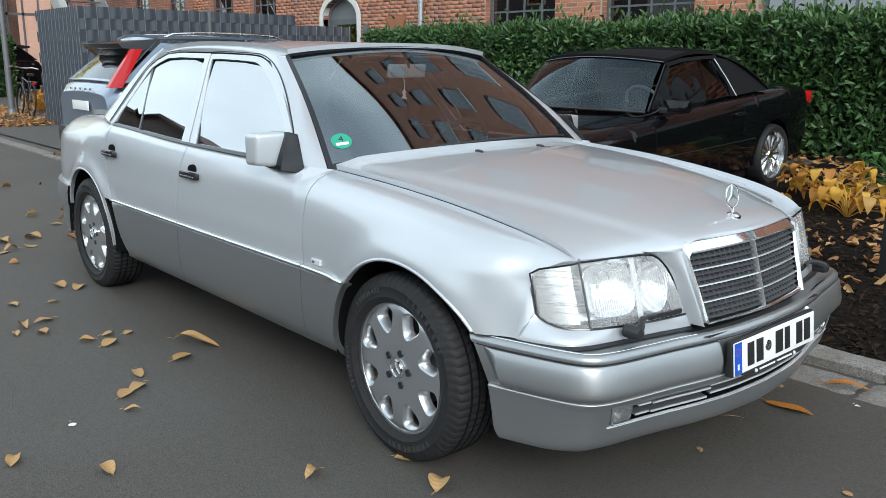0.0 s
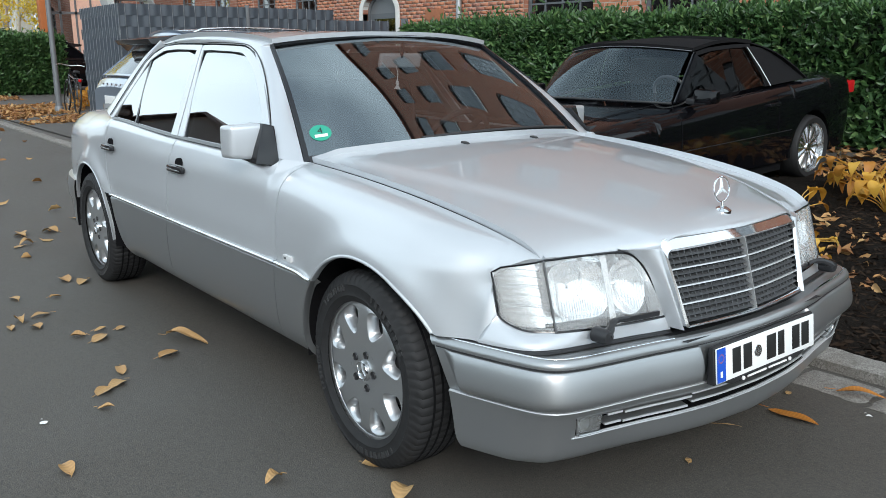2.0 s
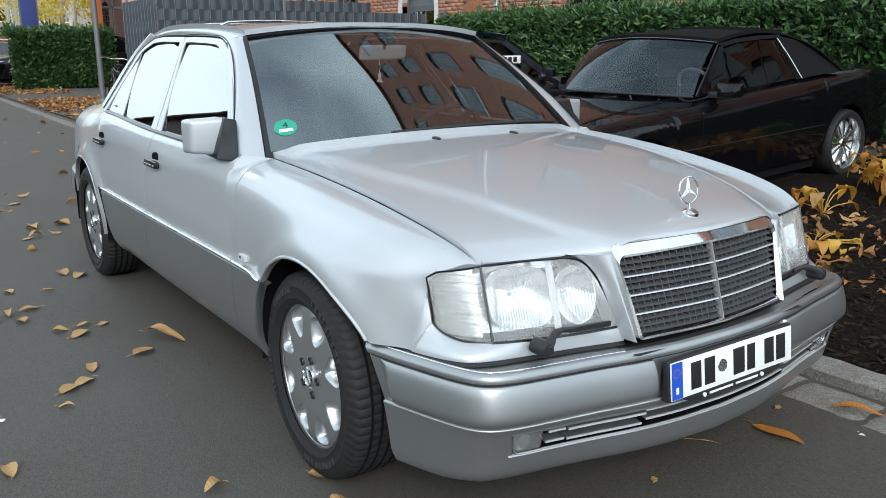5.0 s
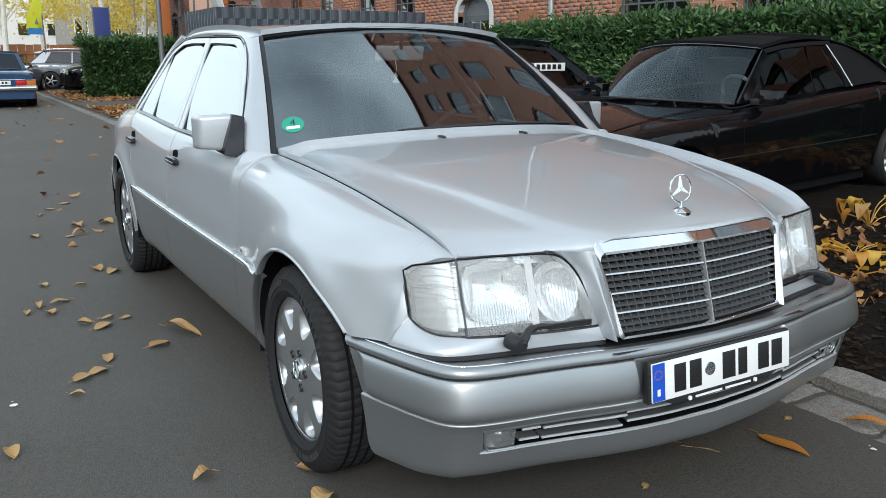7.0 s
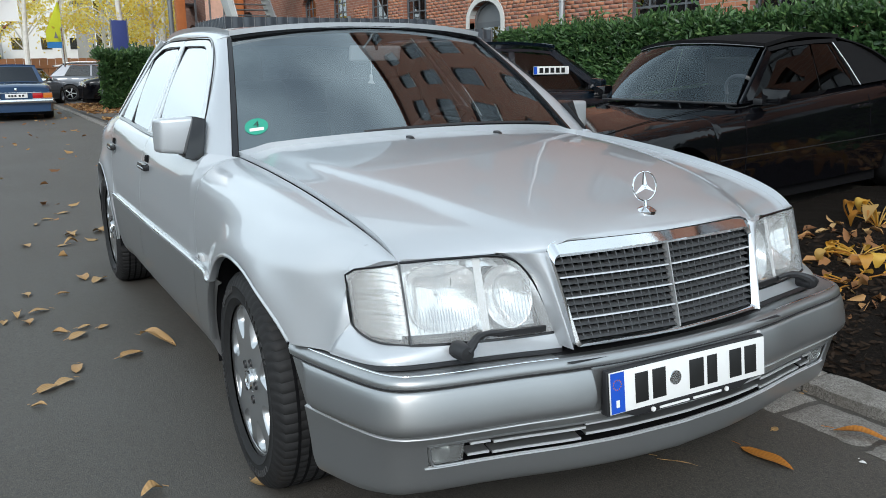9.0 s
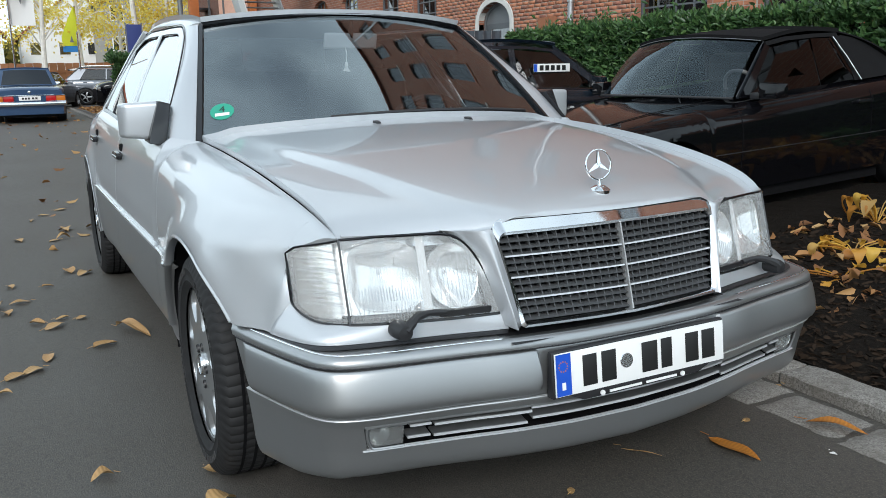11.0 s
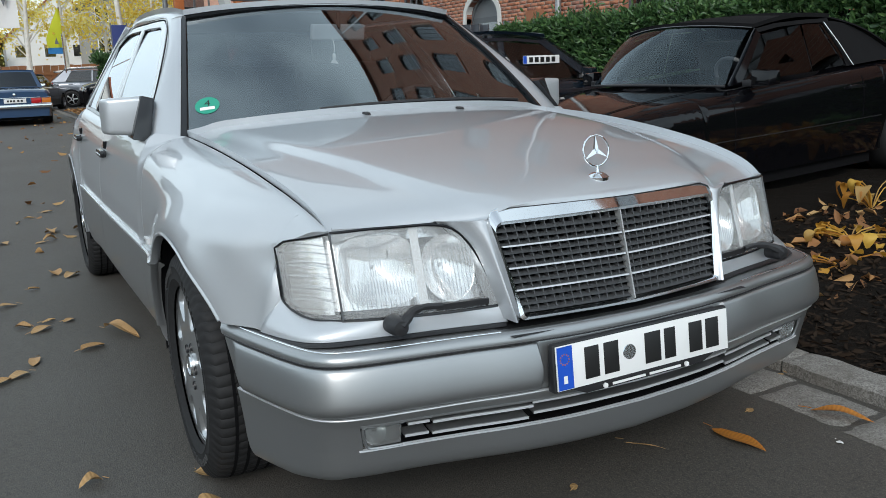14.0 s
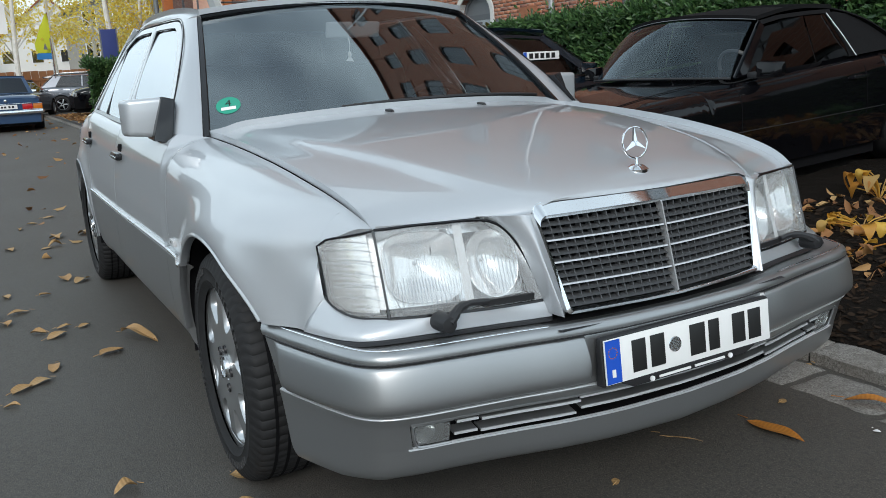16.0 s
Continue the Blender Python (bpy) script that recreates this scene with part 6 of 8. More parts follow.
    gw = lambda x, z: None

    def sidep(x, z, s, out=0.0):
        t = (z - A[2]) / (C[2] - A[2])
        w0 = lerp(A[1], D[1], min(1, max(0, (A[0] - x) / (A[0] - D[0]))))
        w1 = lerp(B[1], C[1], min(1, max(0, (B[0] - x) / (B[0] - C[0] + 1e-6))))
        return (x, s * (lerp(w0, w1, t) + out), z)

    for s in (-1, 1):
        for o in sp["windows"]:
            g = prism([sidep(x, z, s, 0.002) for x, z in o], (0, 0, 0), (0, -s * 0.006, 0))
            part("side_window", g, glassm, c, angle=0).visible_shadow = False
        fr = sp["frame"]
        n = len(fr) // 2
        for pk, (a, b, q, r) in enumerate(sp["pillars"]):
            part("pillar", strip([sidep(*p, s, 0.006) for p in line_pts([a, b], 8)], [sidep(*p, s, 0.006) for p in line_pts([q, r], 8)], (0, -s * 0.03, 0)), (roofm if pk in sp.get("cloth", ()) else sp.get("pillar_mat", paintm)), c)
        rail = [(x, sp_z) for x, sp_z in fr]
        part("window_frame", strip([sidep(x, z, s, 0.004) for x, z in rail], [sidep(x, z + 0.028, s, 0.0) for x, z in rail], (0, -s * 0.025, 0)), sp.get("rail_mat", sp.get("pillar_mat", paintm)), c)
        mx, my, mz = sp["mirror"]
        mir = part("wing_mirror", hull8([(mx - 0.05, s * my, mz - 0.06), (mx - 0.05, s * (my + 0.18), mz - 0.05), (mx + 0.05, s * (my + 0.16), mz - 0.05), (mx + 0.06, s * my, mz - 0.06), (mx - 0.05, s * my, mz + 0.06), (mx - 0.05, s * (my + 0.18), mz + 0.05), (mx + 0.03, s * (my + 0.16), mz + 0.05), (mx + 0.04, s * my, mz + 0.06)], 0.02), sp.get("mirror_mat", paintm), c)
        part("mirror_arm", box(mx - 0.03, mx + 0.06, min(s * (my - 0.06), s * (my + 0.02)), max(s * (my - 0.06), s * (my + 0.02)), mz - 0.055, mz - 0.01, 0.01), BLACK, mir)
        for hx, hz in sp.get("handles", []):
            part("door_handle", box(hx - 0.09, hx + 0.08, min(s * (W(hx) - 0.01), s * (W(hx) + 0.022)), max(s * (W(hx) - 0.01), s * (W(hx) + 0.022)), hz - 0.014, hz + 0.014, 0.008), sp.get("handle_mat", paintm), c)
        for cx in (fx, -wb):
            car_wheel(c, cx, s * (W(cx) - 0.012), R, sp["rim"], sp["style"], sp.get("rim_mat", ALLOY))
    inn = part("cabin", join(box(D[0] + 0.2, A[0] - 0.05, -A[1] * 0.88, A[1] * 0.88, 0.45, A[2] - 0.02, 0.03), *[box(x - 0.08, x + 0.05, y - 0.22, y + 0.22, 0.6, 1.12, 0.05) for x in sp["seats"] for y in (-0.36, 0.36)]), SEAT, c)
    for nm, g, mt in sp.get("extra", []):
        part(nm, g, mt, c)
    return c


def plate_geo(x, z, s, y=0.0):
    return box(min(x, x + s * 0.012), max(x, x + s * 0.012), y - 0.26, y + 0.26, z - 0.055, z + 0.055, 0.004)


# black cabriolet with its cloth top up
CLOTH = plain("black_canvas", (0.012, 0.012, 0.013), 0.95, 0, 0.25, 160, 0.4, **{"Specular IOR Level": 0.1})
cab = dict(
    nose=1.00, tail=-3.30, fx=0.18, wb=2.335, wheel=0.29, rim=0.232, style="dish", rim_mat=SATIN, paint=BLACKPAINT, mid=0.46,
    width=([-3.3, -3.1, -2.4, -1.2, 0.1, 0.75, 1.0], [0.70, 0.82, 0.895, 0.90, 0.89, 0.82, 0.70]),
    top=([-3.3, -3.16, -2.8, -2.2, -1.2, -0.6, 0.0, 0.55, 0.93, 1.0], [0.79, 0.880, 0.905, 0.890, 0.845, 0.818, 0.785, 0.725, 0.65, 0.57]),
    A=(-0.52, 0.735, 0.838), B=(-0.865, 0.645, 1.216), C=(-1.68, 0.640, 1.240), D=(-2.30, 0.83, 0.905), roof=CLOTH, crown=0.05, arch=0.035, rear_arch=0.05, bow=0.15, screen_bulge=0.045, line_half=0.003, pillar_mat=BLACKPAINT, rail_mat=CLOTH, rear_glass=True,
    windows=[[(-0.64, 0.852), (-0.90, 1.165), (-1.10, 1.200), (-1.34, 1.208), (-1.34, 0.870)], [(-1.355, 0.870), (-1.355, 1.208), (-1.58, 1.203), (-1.73, 0.892)]],
    frame=[(-0.89, 1.182), (-1.1, 1.208), (-1.40, 1.215), (-1.66, 1.211)],
    pillars=[((-0.54, 0.84), (-0.875, 1.198), (-0.635, 0.845), (-0.915, 1.170)), ((-1.70, 0.880), (-1.68, 1.218), (-2.30, 0.905), (-1.92, 1.175)), ((-1.72, 1.213), (-1.58, 1.215), (-1.92, 1.15), (-1.73, 0.890))],
    mirror=(-0.66, 0.84, 0.885), shuts=[(-0.42, 0.28), (-1.76, 0.40)], handles=[(-1.66, 0.735)], lines=[(0.490, 0.001, BLACK)], seats=[-1.62], cloth=(1, 2), mirror_mat=BLACKPAINT, handle_mat=GLOSSBLACK,
    front_glass=glass("cabriolet_screen", (0.24, 0.28, 0.32), 1.62, coat=(0.80, 0.92, 1)), glass=glass("cabriolet_side_glass", (0.10, 0.11, 0.115), 1.55),
    extra=[("side_lamp", box(-3.305, -3.12, 0.60, 0.775, 0.70, 0.82, 0.02), REDLENS), ("side_lamp", box(-3.305, -3.12, -0.775, -0.60, 0.70, 0.82, 0.02), REDLENS),
           ("bright_strip", tube([(-1.74, 0.812, 0.885), (-1.66, 0.748, 1.05), (-1.575, 0.675, 1.212)], 0.006, 8), SATIN), ("pillar_edge", tube([(-0.53, 0.728, 0.85), (-0.872, 0.648, 1.212)], 0.005, 6), GLOSSBLACK),
           ("screen_header", tube([(-0.855 + 0.15 * (1 - s * s), 0.645 * s, 1.220 + 0.05 * (1 - s * s)) for s in np.linspace(-1, 1, 21)], 0.003, 8), GREYMETAL),
           ("screen_seal", tube([(-0.50 + 0.15 * (1 - s * s), 0.725 * s, 0.842 + 0.02 * (1 - s * s)) for s in np.linspace(-1, 1, 21)], 0.009, 8), BLACK),
           ("dashboard", hull8([(-0.95, -0.66, 0.62), (-0.58, -0.66, 0.62), (-0.58, 0.66, 0.62), (-0.95, 0.66, 0.62), (-0.90, -0.64, 0.83), (-0.58, -0.64, 0.82), (-0.58, 0.64, 0.82), (-0.90, 0.64, 0.83)], 0.03), SEAT),
           ("steering_wheel", moved(tube([(0.18 * math.cos(a), 0.18 * math.sin(a), 0) for a in np.linspace(0, 2 * math.pi, 32, endpoint=False)], 0.014, 8, True), pose(-1.03, 0.34, 0.85, 0, -62, 0)), plain("pale_wheel_leather", (0.35, 0.35, 0.34), 0.6)),
           ("bonnet_vent", prism([(-0.36 + 0.07 * math.cos(a), -0.02 + 0.12 * math.sin(a), 0.832) for a in np.linspace(0, 2 * math.pi, 24, endpoint=False)], (0, 0, -0.02), (0, 0, 0.006)), GLOSSBLACK)]
          + [("bonnet_line", tube([(x, s * 0.60, spl([-0.5, 0.0, 0.5, 0.8], [0.832, 0.803, 0.746, 0.68])(x)) for x in np.linspace(-0.45, 0.75, 20)], 0.003, 6), DARK) for s in (-1, 1)],
)
car("cabriolet_car", pose(-2.69, 2.79, 0.015, 0, 0, -90) @ Matrix.Rotation(radians(3.0), 4, "Y"), "glossy black cabriolet with black cloth top and deep chrome wheels", cab)

# dark blue hatchback parked beyond it, nose to the hedge
blue = dict(
    nose=0.82, tail=-3.45, wb=2.6, wheel=0.31, rim=0.20, style=7, paint=BLUEPAINT, mid=0.55,
    width=([-3.45, -3.2, -2.4, -1.2, 0.0, 0.6, 0.82], [0.72, 0.82, 0.87, 0.88, 0.87, 0.80, 0.66]),
    top=([-3.45, -3.3, -2.8, -1.6, -0.6, 0.0, 0.5, 0.75, 0.82], [0.86, 0.95, 0.965, 0.935, 0.905, 0.86, 0.80, 0.70, 0.6]),
    A=(-0.55, 0.76, 0.915), B=(-1.15, 0.56, 1.345), C=(-2.35, 0.56, 1.350), D=(-3.15, 0.70, 0.975), crown=0.04, arch=0.035,
    windows=[[(-0.78, 0.93), (-1.22, 1.27), (-1.66, 1.305), (-1.70, 0.94)], [(-1.76, 0.94), (-1.73, 1.305), (-2.15, 1.30), (-2.55, 1.16), (-2.62, 0.96)]],
    frame=[(-1.2, 1.285), (-1.5, 1.312), (-2.0, 1.318), (-2.3, 1.30)],
    pillars=[((-0.60, 0.915), (-1.17, 1.33), (-0.76, 0.925), (-1.23, 1.285)), ((-1.70, 0.93), (-1.66, 1.31), (-1.76, 0.93), (-1.73, 1.31)), ((-2.35, 1.33), (-3.10, 0.975), (-2.18, 1.30), (-2.64, 0.955))],
    mirror=(-0.82, 0.80, 0.98), shuts=[(-0.62, 0.3), (-1.72, 0.3), (-2.5, 0.6)], handles=[(-1.55, 0.84)], lines=[(0.55, 0.006, BLACK)], seats=[-1.6, -2.4],
    glass=glass("smoked_side_glass", (0.20, 0.21, 0.22), 1.7),
    extra=[("window_plate", box(-1.50, -1.06, -0.695, -0.690, 1.085, 1.165, 0.002), WHITE), ("plate_band", box(-1.50, -1.46, -0.6975, -0.6955, 1.088, 1.162), PLATEBLUE)] + [("plate_bar", box(-1.43 + 0.068 * k, -1.385 + 0.068 * k, -0.6975, -0.6955, 1.10, 1.15), INK) for k in range(5)],
)
car("hatchback_car", pose(-5.43, 4.95, 0, 0, 0, 90), "dark blue hatchback with a white plate lying behind its side window", blue)

# blue-grey estate-type crossover, tail towards the street
suv = dict(
    nose=0.90, tail=-3.78, wb=2.865, wheel=0.36, rim=0.24, style=5, paint=STEELBLUE, mid=0.62, sill=0.28,
    width=([-3.78, -3.6, -2.9, -1.5, 0.0, 0.6, 0.9], [0.76, 0.88, 0.94, 0.95, 0.94, 0.86, 0.72]),
    top=([-3.78, -3.68, -3.3, -1.6, -0.7, 0.0, 0.6, 0.85, 0.9], [0.94, 1.06, 1.10, 1.07, 1.05, 1.0, 0.92, 0.82, 0.7]),
    A=(-0.62, 0.83, 1.06), B=(-1.30, 0.62, 1.565), C=(-3.10, 0.62, 1.585), D=(-3.66, 0.80, 1.08), crown=0.045, arch=0.03, bow=-0.03,
    windows=[[(-0.86, 1.08), (-1.38, 1.48), (-1.95, 1.52), (-1.98, 1.09)], [(-2.02, 1.09), (-2.0, 1.52), (-2.8, 1.50), (-3.12, 1.17), (-3.0, 1.11)]],
    frame=[(-1.35, 1.50), (-1.8, 1.535), (-2.5, 1.535), (-3.0, 1.51)],
    pillars=[((-0.66, 1.06), (-1.31, 1.55), (-0.84, 1.07), (-1.40, 1.49)), ((-1.98, 1.08), (-1.95, 1.53), (-2.03, 1.08), (-2.0, 1.53)), ((-3.08, 1.55), (-3.62, 1.08), (-2.80, 1.52), (-3.06, 1.10))],
    mirror=(-0.9, 0.88, 1.13), shuts=[(-0.75, 0.4), (-2.0, 0.4)], handles=[(-1.8, 0.96), (-2.85, 0.98)], lines=[(0.45, 0.004, BLACK)], seats=[-1.8, -2.6], mirror_mat=STEELBLUE,
    extra=[("roof_spoiler", hull8([(-3.18, -0.64, 1.44), (-3.50, -0.60, 1.475), (-3.50, 0.60, 1.475), (-3.18, 0.64, 1.44), (-3.05, -0.61, 1.60), (-3.54, -0.58, 1.535), (-3.54, 0.58, 1.535), (-3.05, 0.61, 1.60)], 0.012), GLOSSBLACK), ("spoiler_underside", hull8([(-3.22, -0.60, 1.36), (-3.40, -0.58, 1.40), (-3.40, 0.58, 1.40), (-3.22, 0.60, 1.36), (-3.15, -0.61, 1.47), (-3.49, -0.585, 1.485), (-3.49, 0.585, 1.485), (-3.15, 0.61, 1.47)], 0.008), GLOSSBLACK),
           ("tailgate_plate", plate_geo(-3.80, 0.80, -1), WHITE), ("rear_wiper", tube([(-3.60, 0.0, 1.15), (-3.56, -0.2, 1.17), (-3.56, -0.42, 1.18)], 0.014, 6), BLACK),
           ("rear_apron", box(-3.84, -3.55, -0.80, 0.80, 0.30, 0.52, 0.04), BLACK)]
    + [("name_bar", box(-3.795, -3.775, y - 0.025, y + 0.025, 0.985, 1.01), SATIN) for y in np.linspace(-0.32, 0.32, 5)]
    + [("tail_lamp", hull8([(-3.80, y0, 1.03), (-3.65, y0, 1.03), (-3.65, y0 + 0.11, 1.03), (-3.80, y0 + 0.11, 1.03), (-3.44, y1, 1.47), (-3.31, y1, 1.47), (-3.31, y1 + 0.08, 1.47), (-3.44, y1 + 0.08, 1.47)], 0.012), REDLENS) for y0, y1 in ((-0.915, -0.70),)]
    + [("roof_rail", tube(curve_pts([(-1.45, s * 0.60, 1.585), (-1.65, s * 0.61, 1.655), (-2.4, s * 0.61, 1.675), (-2.9, s * 0.61, 1.655), (-3.05, s * 0.60, 1.59)], 24), 0.014, 8), SATIN) for s in (-1, 1)],
)
car("crossover_car", pose(-7.95, 4.63, 0.0, 0, 0, 90) @ Matrix.Diagonal((1, 1, 0.935, 1)), "blue-grey crossover with silver roof rails and tall red tail lamps", suv)

# old blue saloon standing in the lane
old = dict(
    nose=0.80, tail=-3.85, wb=2.75, wheel=0.32, rim=0.20, style="cap", rim_mat=SATIN, paint=MIDBLUE, mid=0.5,
    width=([-3.85, -3.7, -2.8, -1.2, 0.0, 0.6, 0.8], [0.80, 0.86, 0.89, 0.895, 0.89, 0.86, 0.80]),
    top=([-3.85, -3.75, -3.3, -2.7, -0.6, 0.0, 0.5, 0.75, 0.8], [0.84, 0.90, 0.935, 0.945, 0.93, 0.90, 0.86, 0.80, 0.7]),
    A=(-0.55, 0.74, 0.95), B=(-1.05, 0.60, 1.385), C=(-2.25, 0.60, 1.40), D=(-2.82, 0.74, 0.955), crown=0.03, arch=0.02, bow=0.0,
    windows=[[(-0.76, 0.96), (-1.10, 1.32), (-1.52, 1.35), (-1.55, 0.965)], [(-1.60, 0.965), (-1.57, 1.35), (-2.15, 1.34), (-2.42, 0.97)]],
    frame=[(-1.08, 1.34), (-1.5, 1.362), (-2.0, 1.365), (-2.25, 1.35)],
    pillars=[((-0.58, 0.95), (-1.06, 1.37), (-0.75, 0.955), (-1.12, 1.33)), ((-1.55, 0.96), (-1.52, 1.35), (-1.60, 0.96), (-1.57, 1.35)), ((-2.25, 1.37), (-2.80, 0.96), (-2.15, 1.35), (-2.43, 0.965))],
    mirror=(-0.7, 0.80, 1.0), shuts=[(-0.6, 0.3), (-1.58, 0.3)], handles=[(-1.5, 0.82)], lines=[(0.50, 0.008, CHROME)], seats=[-1.6, -2.4], mirror_mat=CHROME,
    extra=[("chrome_bumper", box(-3.95, -3.82, -0.88, 0.88, 0.44, 0.55, 0.04, 3), CHROME), ("number_plate", plate_geo(-3.87, 0.64, -1), WHITE), ("boot_strip", box(-3.865, -3.84, -0.60, 0.60, 0.71, 0.725, 0.004), CHROME), ("boot_badge", lathe([(0, -3.87), (0.035, -3.868), (0.04, -3.85)], 18, "x", at=(0, 0, 0.80)), CHROME)]
    + [("plate_bar", box(-3.886, -3.8825, y, y + 0.05, 0.615, 0.665), INK) for y in (-0.18, -0.10, 0.0, 0.07, 0.14)]
    + [("tail_lamp", box(-3.88, -3.78, min(s * 0.38, s * 0.62), max(s * 0.38, s * 0.62), 0.57, 0.70, 0.012), REDLENS) for s in (-1, 1)]
    + [("indicator", box(-3.87, -3.70, min(s * 0.63, s * 0.85), max(s * 0.63, s * 0.85), 0.57, 0.70, 0.012), AMBER) for s in (-1, 1)]
    + [("lamp_frame", tube([(-3.885, s * a, b) for a, b in ((0.37, 0.56), (0.85, 0.56), (0.85, 0.71), (0.37, 0.71))], 0.008, 6, True), CHROME) for s in (-1, 1)],
)
car("vintage_saloon_car", pose(-26.05, -0.58, 0, 0, 0, 180), "old mid-blue saloon with chrome bumper seen from behind", old)


def spec_of(base, **kw):
    d = dict(base)
    d.update(kw)
    return d


hatch2 = spec_of(blue, paint=BLACKPAINT, glass=CARGLASS, extra=[("headlamp", box(0.55, 0.76, min(s * 0.45, s * 0.76), max(s * 0.45, s * 0.76), 0.62, 0.74, 0.03), LENS) for s in (-1, 1)] + [("number_plate", plate_geo(0.83, 0.45, 1), WHITE)])
dark = spec_of(suv, paint=BLACKPAINT, mirror_mat=BLACKPAINT, extra=[e for e in suv["extra"] if e[0] in ("tail_lamp", "roof_spoiler")] + [e for e in hatch2["extra"] if e[0] == "number_plate"] + [("headlamp", box(0.66, 0.86, min(s * 0.42, s * 0.78), max(s * 0.42, s * 0.78), 0.66, 0.80, 0.03), LENS) for s in (-1, 1)])
car("parked_car", pose(-30.6, 2.75, 0, 0, 0, -90) @ Matrix.Scale(1.06, 4), "black crossover with clear headlamps behind the clipped hedge", dark)
estate = spec_of(suv, paint=GREYPAINT, extra=[e for e in suv["extra"] if e[0] in ("roof_rail", "tailgate_plate", "roof_spoiler")] + [("tail_lamp", box(-3.80, -3.55, min(s * 0.45, s * 0.87), max(s * 0.45, s * 0.87), 0.93, 1.06, 0.02), REDLENS) for s in (-1, 1)])
car("estate_car", pose(-37.0, 5.0, 0, 0, 0, 78), "grey estate car with wide red tail lamps", estate)
car("grey_hatchback_car", pose(-35.5, 0.75, 0, 0, 0, 160), "dark grey hatchback parked along the lane", spec_of(hatch2, paint=GREYPAINT, extra=[("tail_lamp", box(-3.46, -3.36, min(s * 0.5, s * 0.74), max(s * 0.5, s * 0.74), 0.75, 0.88, 0.02), REDLENS) for s in (-1, 1)]))
car("silver_hatchback_car", pose(-52.0, -1.2, 0, 0, 0, 90), "silver hatchback parked far down the lane", spec_of(hatch2, paint=SILVER, extra=[]))

# ---- door, downpipe, brick dressings ----
def entrance():
    x0, x1, z0, zs, rise = DOOR_OPEN
    d = thing("door_1", Matrix.Identity(4), "grey metal door with glazed leaf in a white arched surround", "door")
    d["kind"] = "structure"
    a, b = arch_line(x0, x1, zs, rise, 17), arch_line(x0 - 0.13, x1 + 0.13, zs, rise + 0.13, 17)
    rows = [(x0, 0.0)] + a + [(x1, 0.0)], [(x0 - 0.13, 0.0)] + b + [(x1 + 0.13, 0.0)]
    part("surround", strip([(p, FY - 0.03, q) for p, q in rows[0]], [(p, FY - 0.03, q) for p, q in rows[1]], (0, 0.16, 0)), WHITESTONE, d)
    y = FY + 0.14
    ins = [(lerp(p, (x0 + x1) / 2, 0.10), q - 0.05) for p, q in a]
    part("door_frame", strip([(p, y, q) for p, q in [(x0 + 0.005, 0)] + a + [(x1 - 0.005, 0)]], [(p, y, q) for p, q in [(x0 + 0.09, 0)] + ins + [(x1 - 0.09, 0)]], (0, 0.08, 0)), GREYMETAL, d)
    part("fanlight_panel", prism([(p, y + 0.03, q) for p, q in ins], (0, 0, 0), (0, 0.03, 0)), GREYMETAL, d)
    leaf = part("door_leaf", join(box(x0 + 0.09, x0 + 0.24, y + 0.02, y + 0.07, 0.02, zs), box(x1 - 0.24, x1 - 0.09, y + 0.02, y + 0.07, 0.02, zs), box(x0 + 0.24, x1 - 0.24, y + 0.02, y + 0.07, 0.02, 0.9), box(x0 + 0.24, x1 - 0.24, y + 0.02, y + 0.07, zs - 0.12, zs)), FRAMEGREY, d, angle=0)
    part("pane", box(x0 + 0.24, x1 - 0.24, y + 0.04, y + 0.05, 0.9, zs - 0.12), PANE, leaf)
    part("handle", tube([(x1 - 0.17, y - 0.02, 1.0), (x1 - 0.17, y - 0.02, 1.3)], 0.014, 8), SATIN, leaf)


entrance()
pipe = solid("downpipe", tube([(-11.40, FY - 0.09, 0.0), (-11.40, FY - 0.09, FH - 0.1)], 0.06, 18), ZINC, "weathered zinc downpipe fixed to the brick wall", "downpipe")
for z in (1.05, 2.42, 4.4, 6.4, 8.4):
    part("pipe_bracket", join(lathe([(0.062, z - 0.02), (0.072, z - 0.018), (0.072, z + 0.018), (0.062, z + 0.02)], 20, "z", at=(-11.40, FY - 0.09, 0)), box(-11.42, -11.38, FY - 0.04, FY + 0.01, z - 0.012, z + 0.012)), ZINC, pipe)
solid("wall_lamp_box", box(-13.42, -13.26, FY - 0.09, FY, 1.75, 2.02, 0.012), FRAMEGREY, "small dark metal box fixed beside the door", "box")
solid("wall_panel", box(-12.62, -11.98, FY - 0.03, FY, 1.62, 2.18, 0.01), plain("rusty_sheet", (0.30, 0.11, 0.05), 0.8, 0, 0.35, 8), "rust-brown sheet panel covering a hole in the brickwork", "panel")

# ---- kerb stones ----
random.seed(3)
kerb = thing("kerb", Matrix.Identity(4), "row of low granite kerb stones along the bed", "kerb")
kerb["kind"] = "structure"
gutter = thing("gutter", Matrix.Identity(4), "flat granite gutter slabs at the edge of the asphalt", "gutter")
gutter["kind"] = "structure"


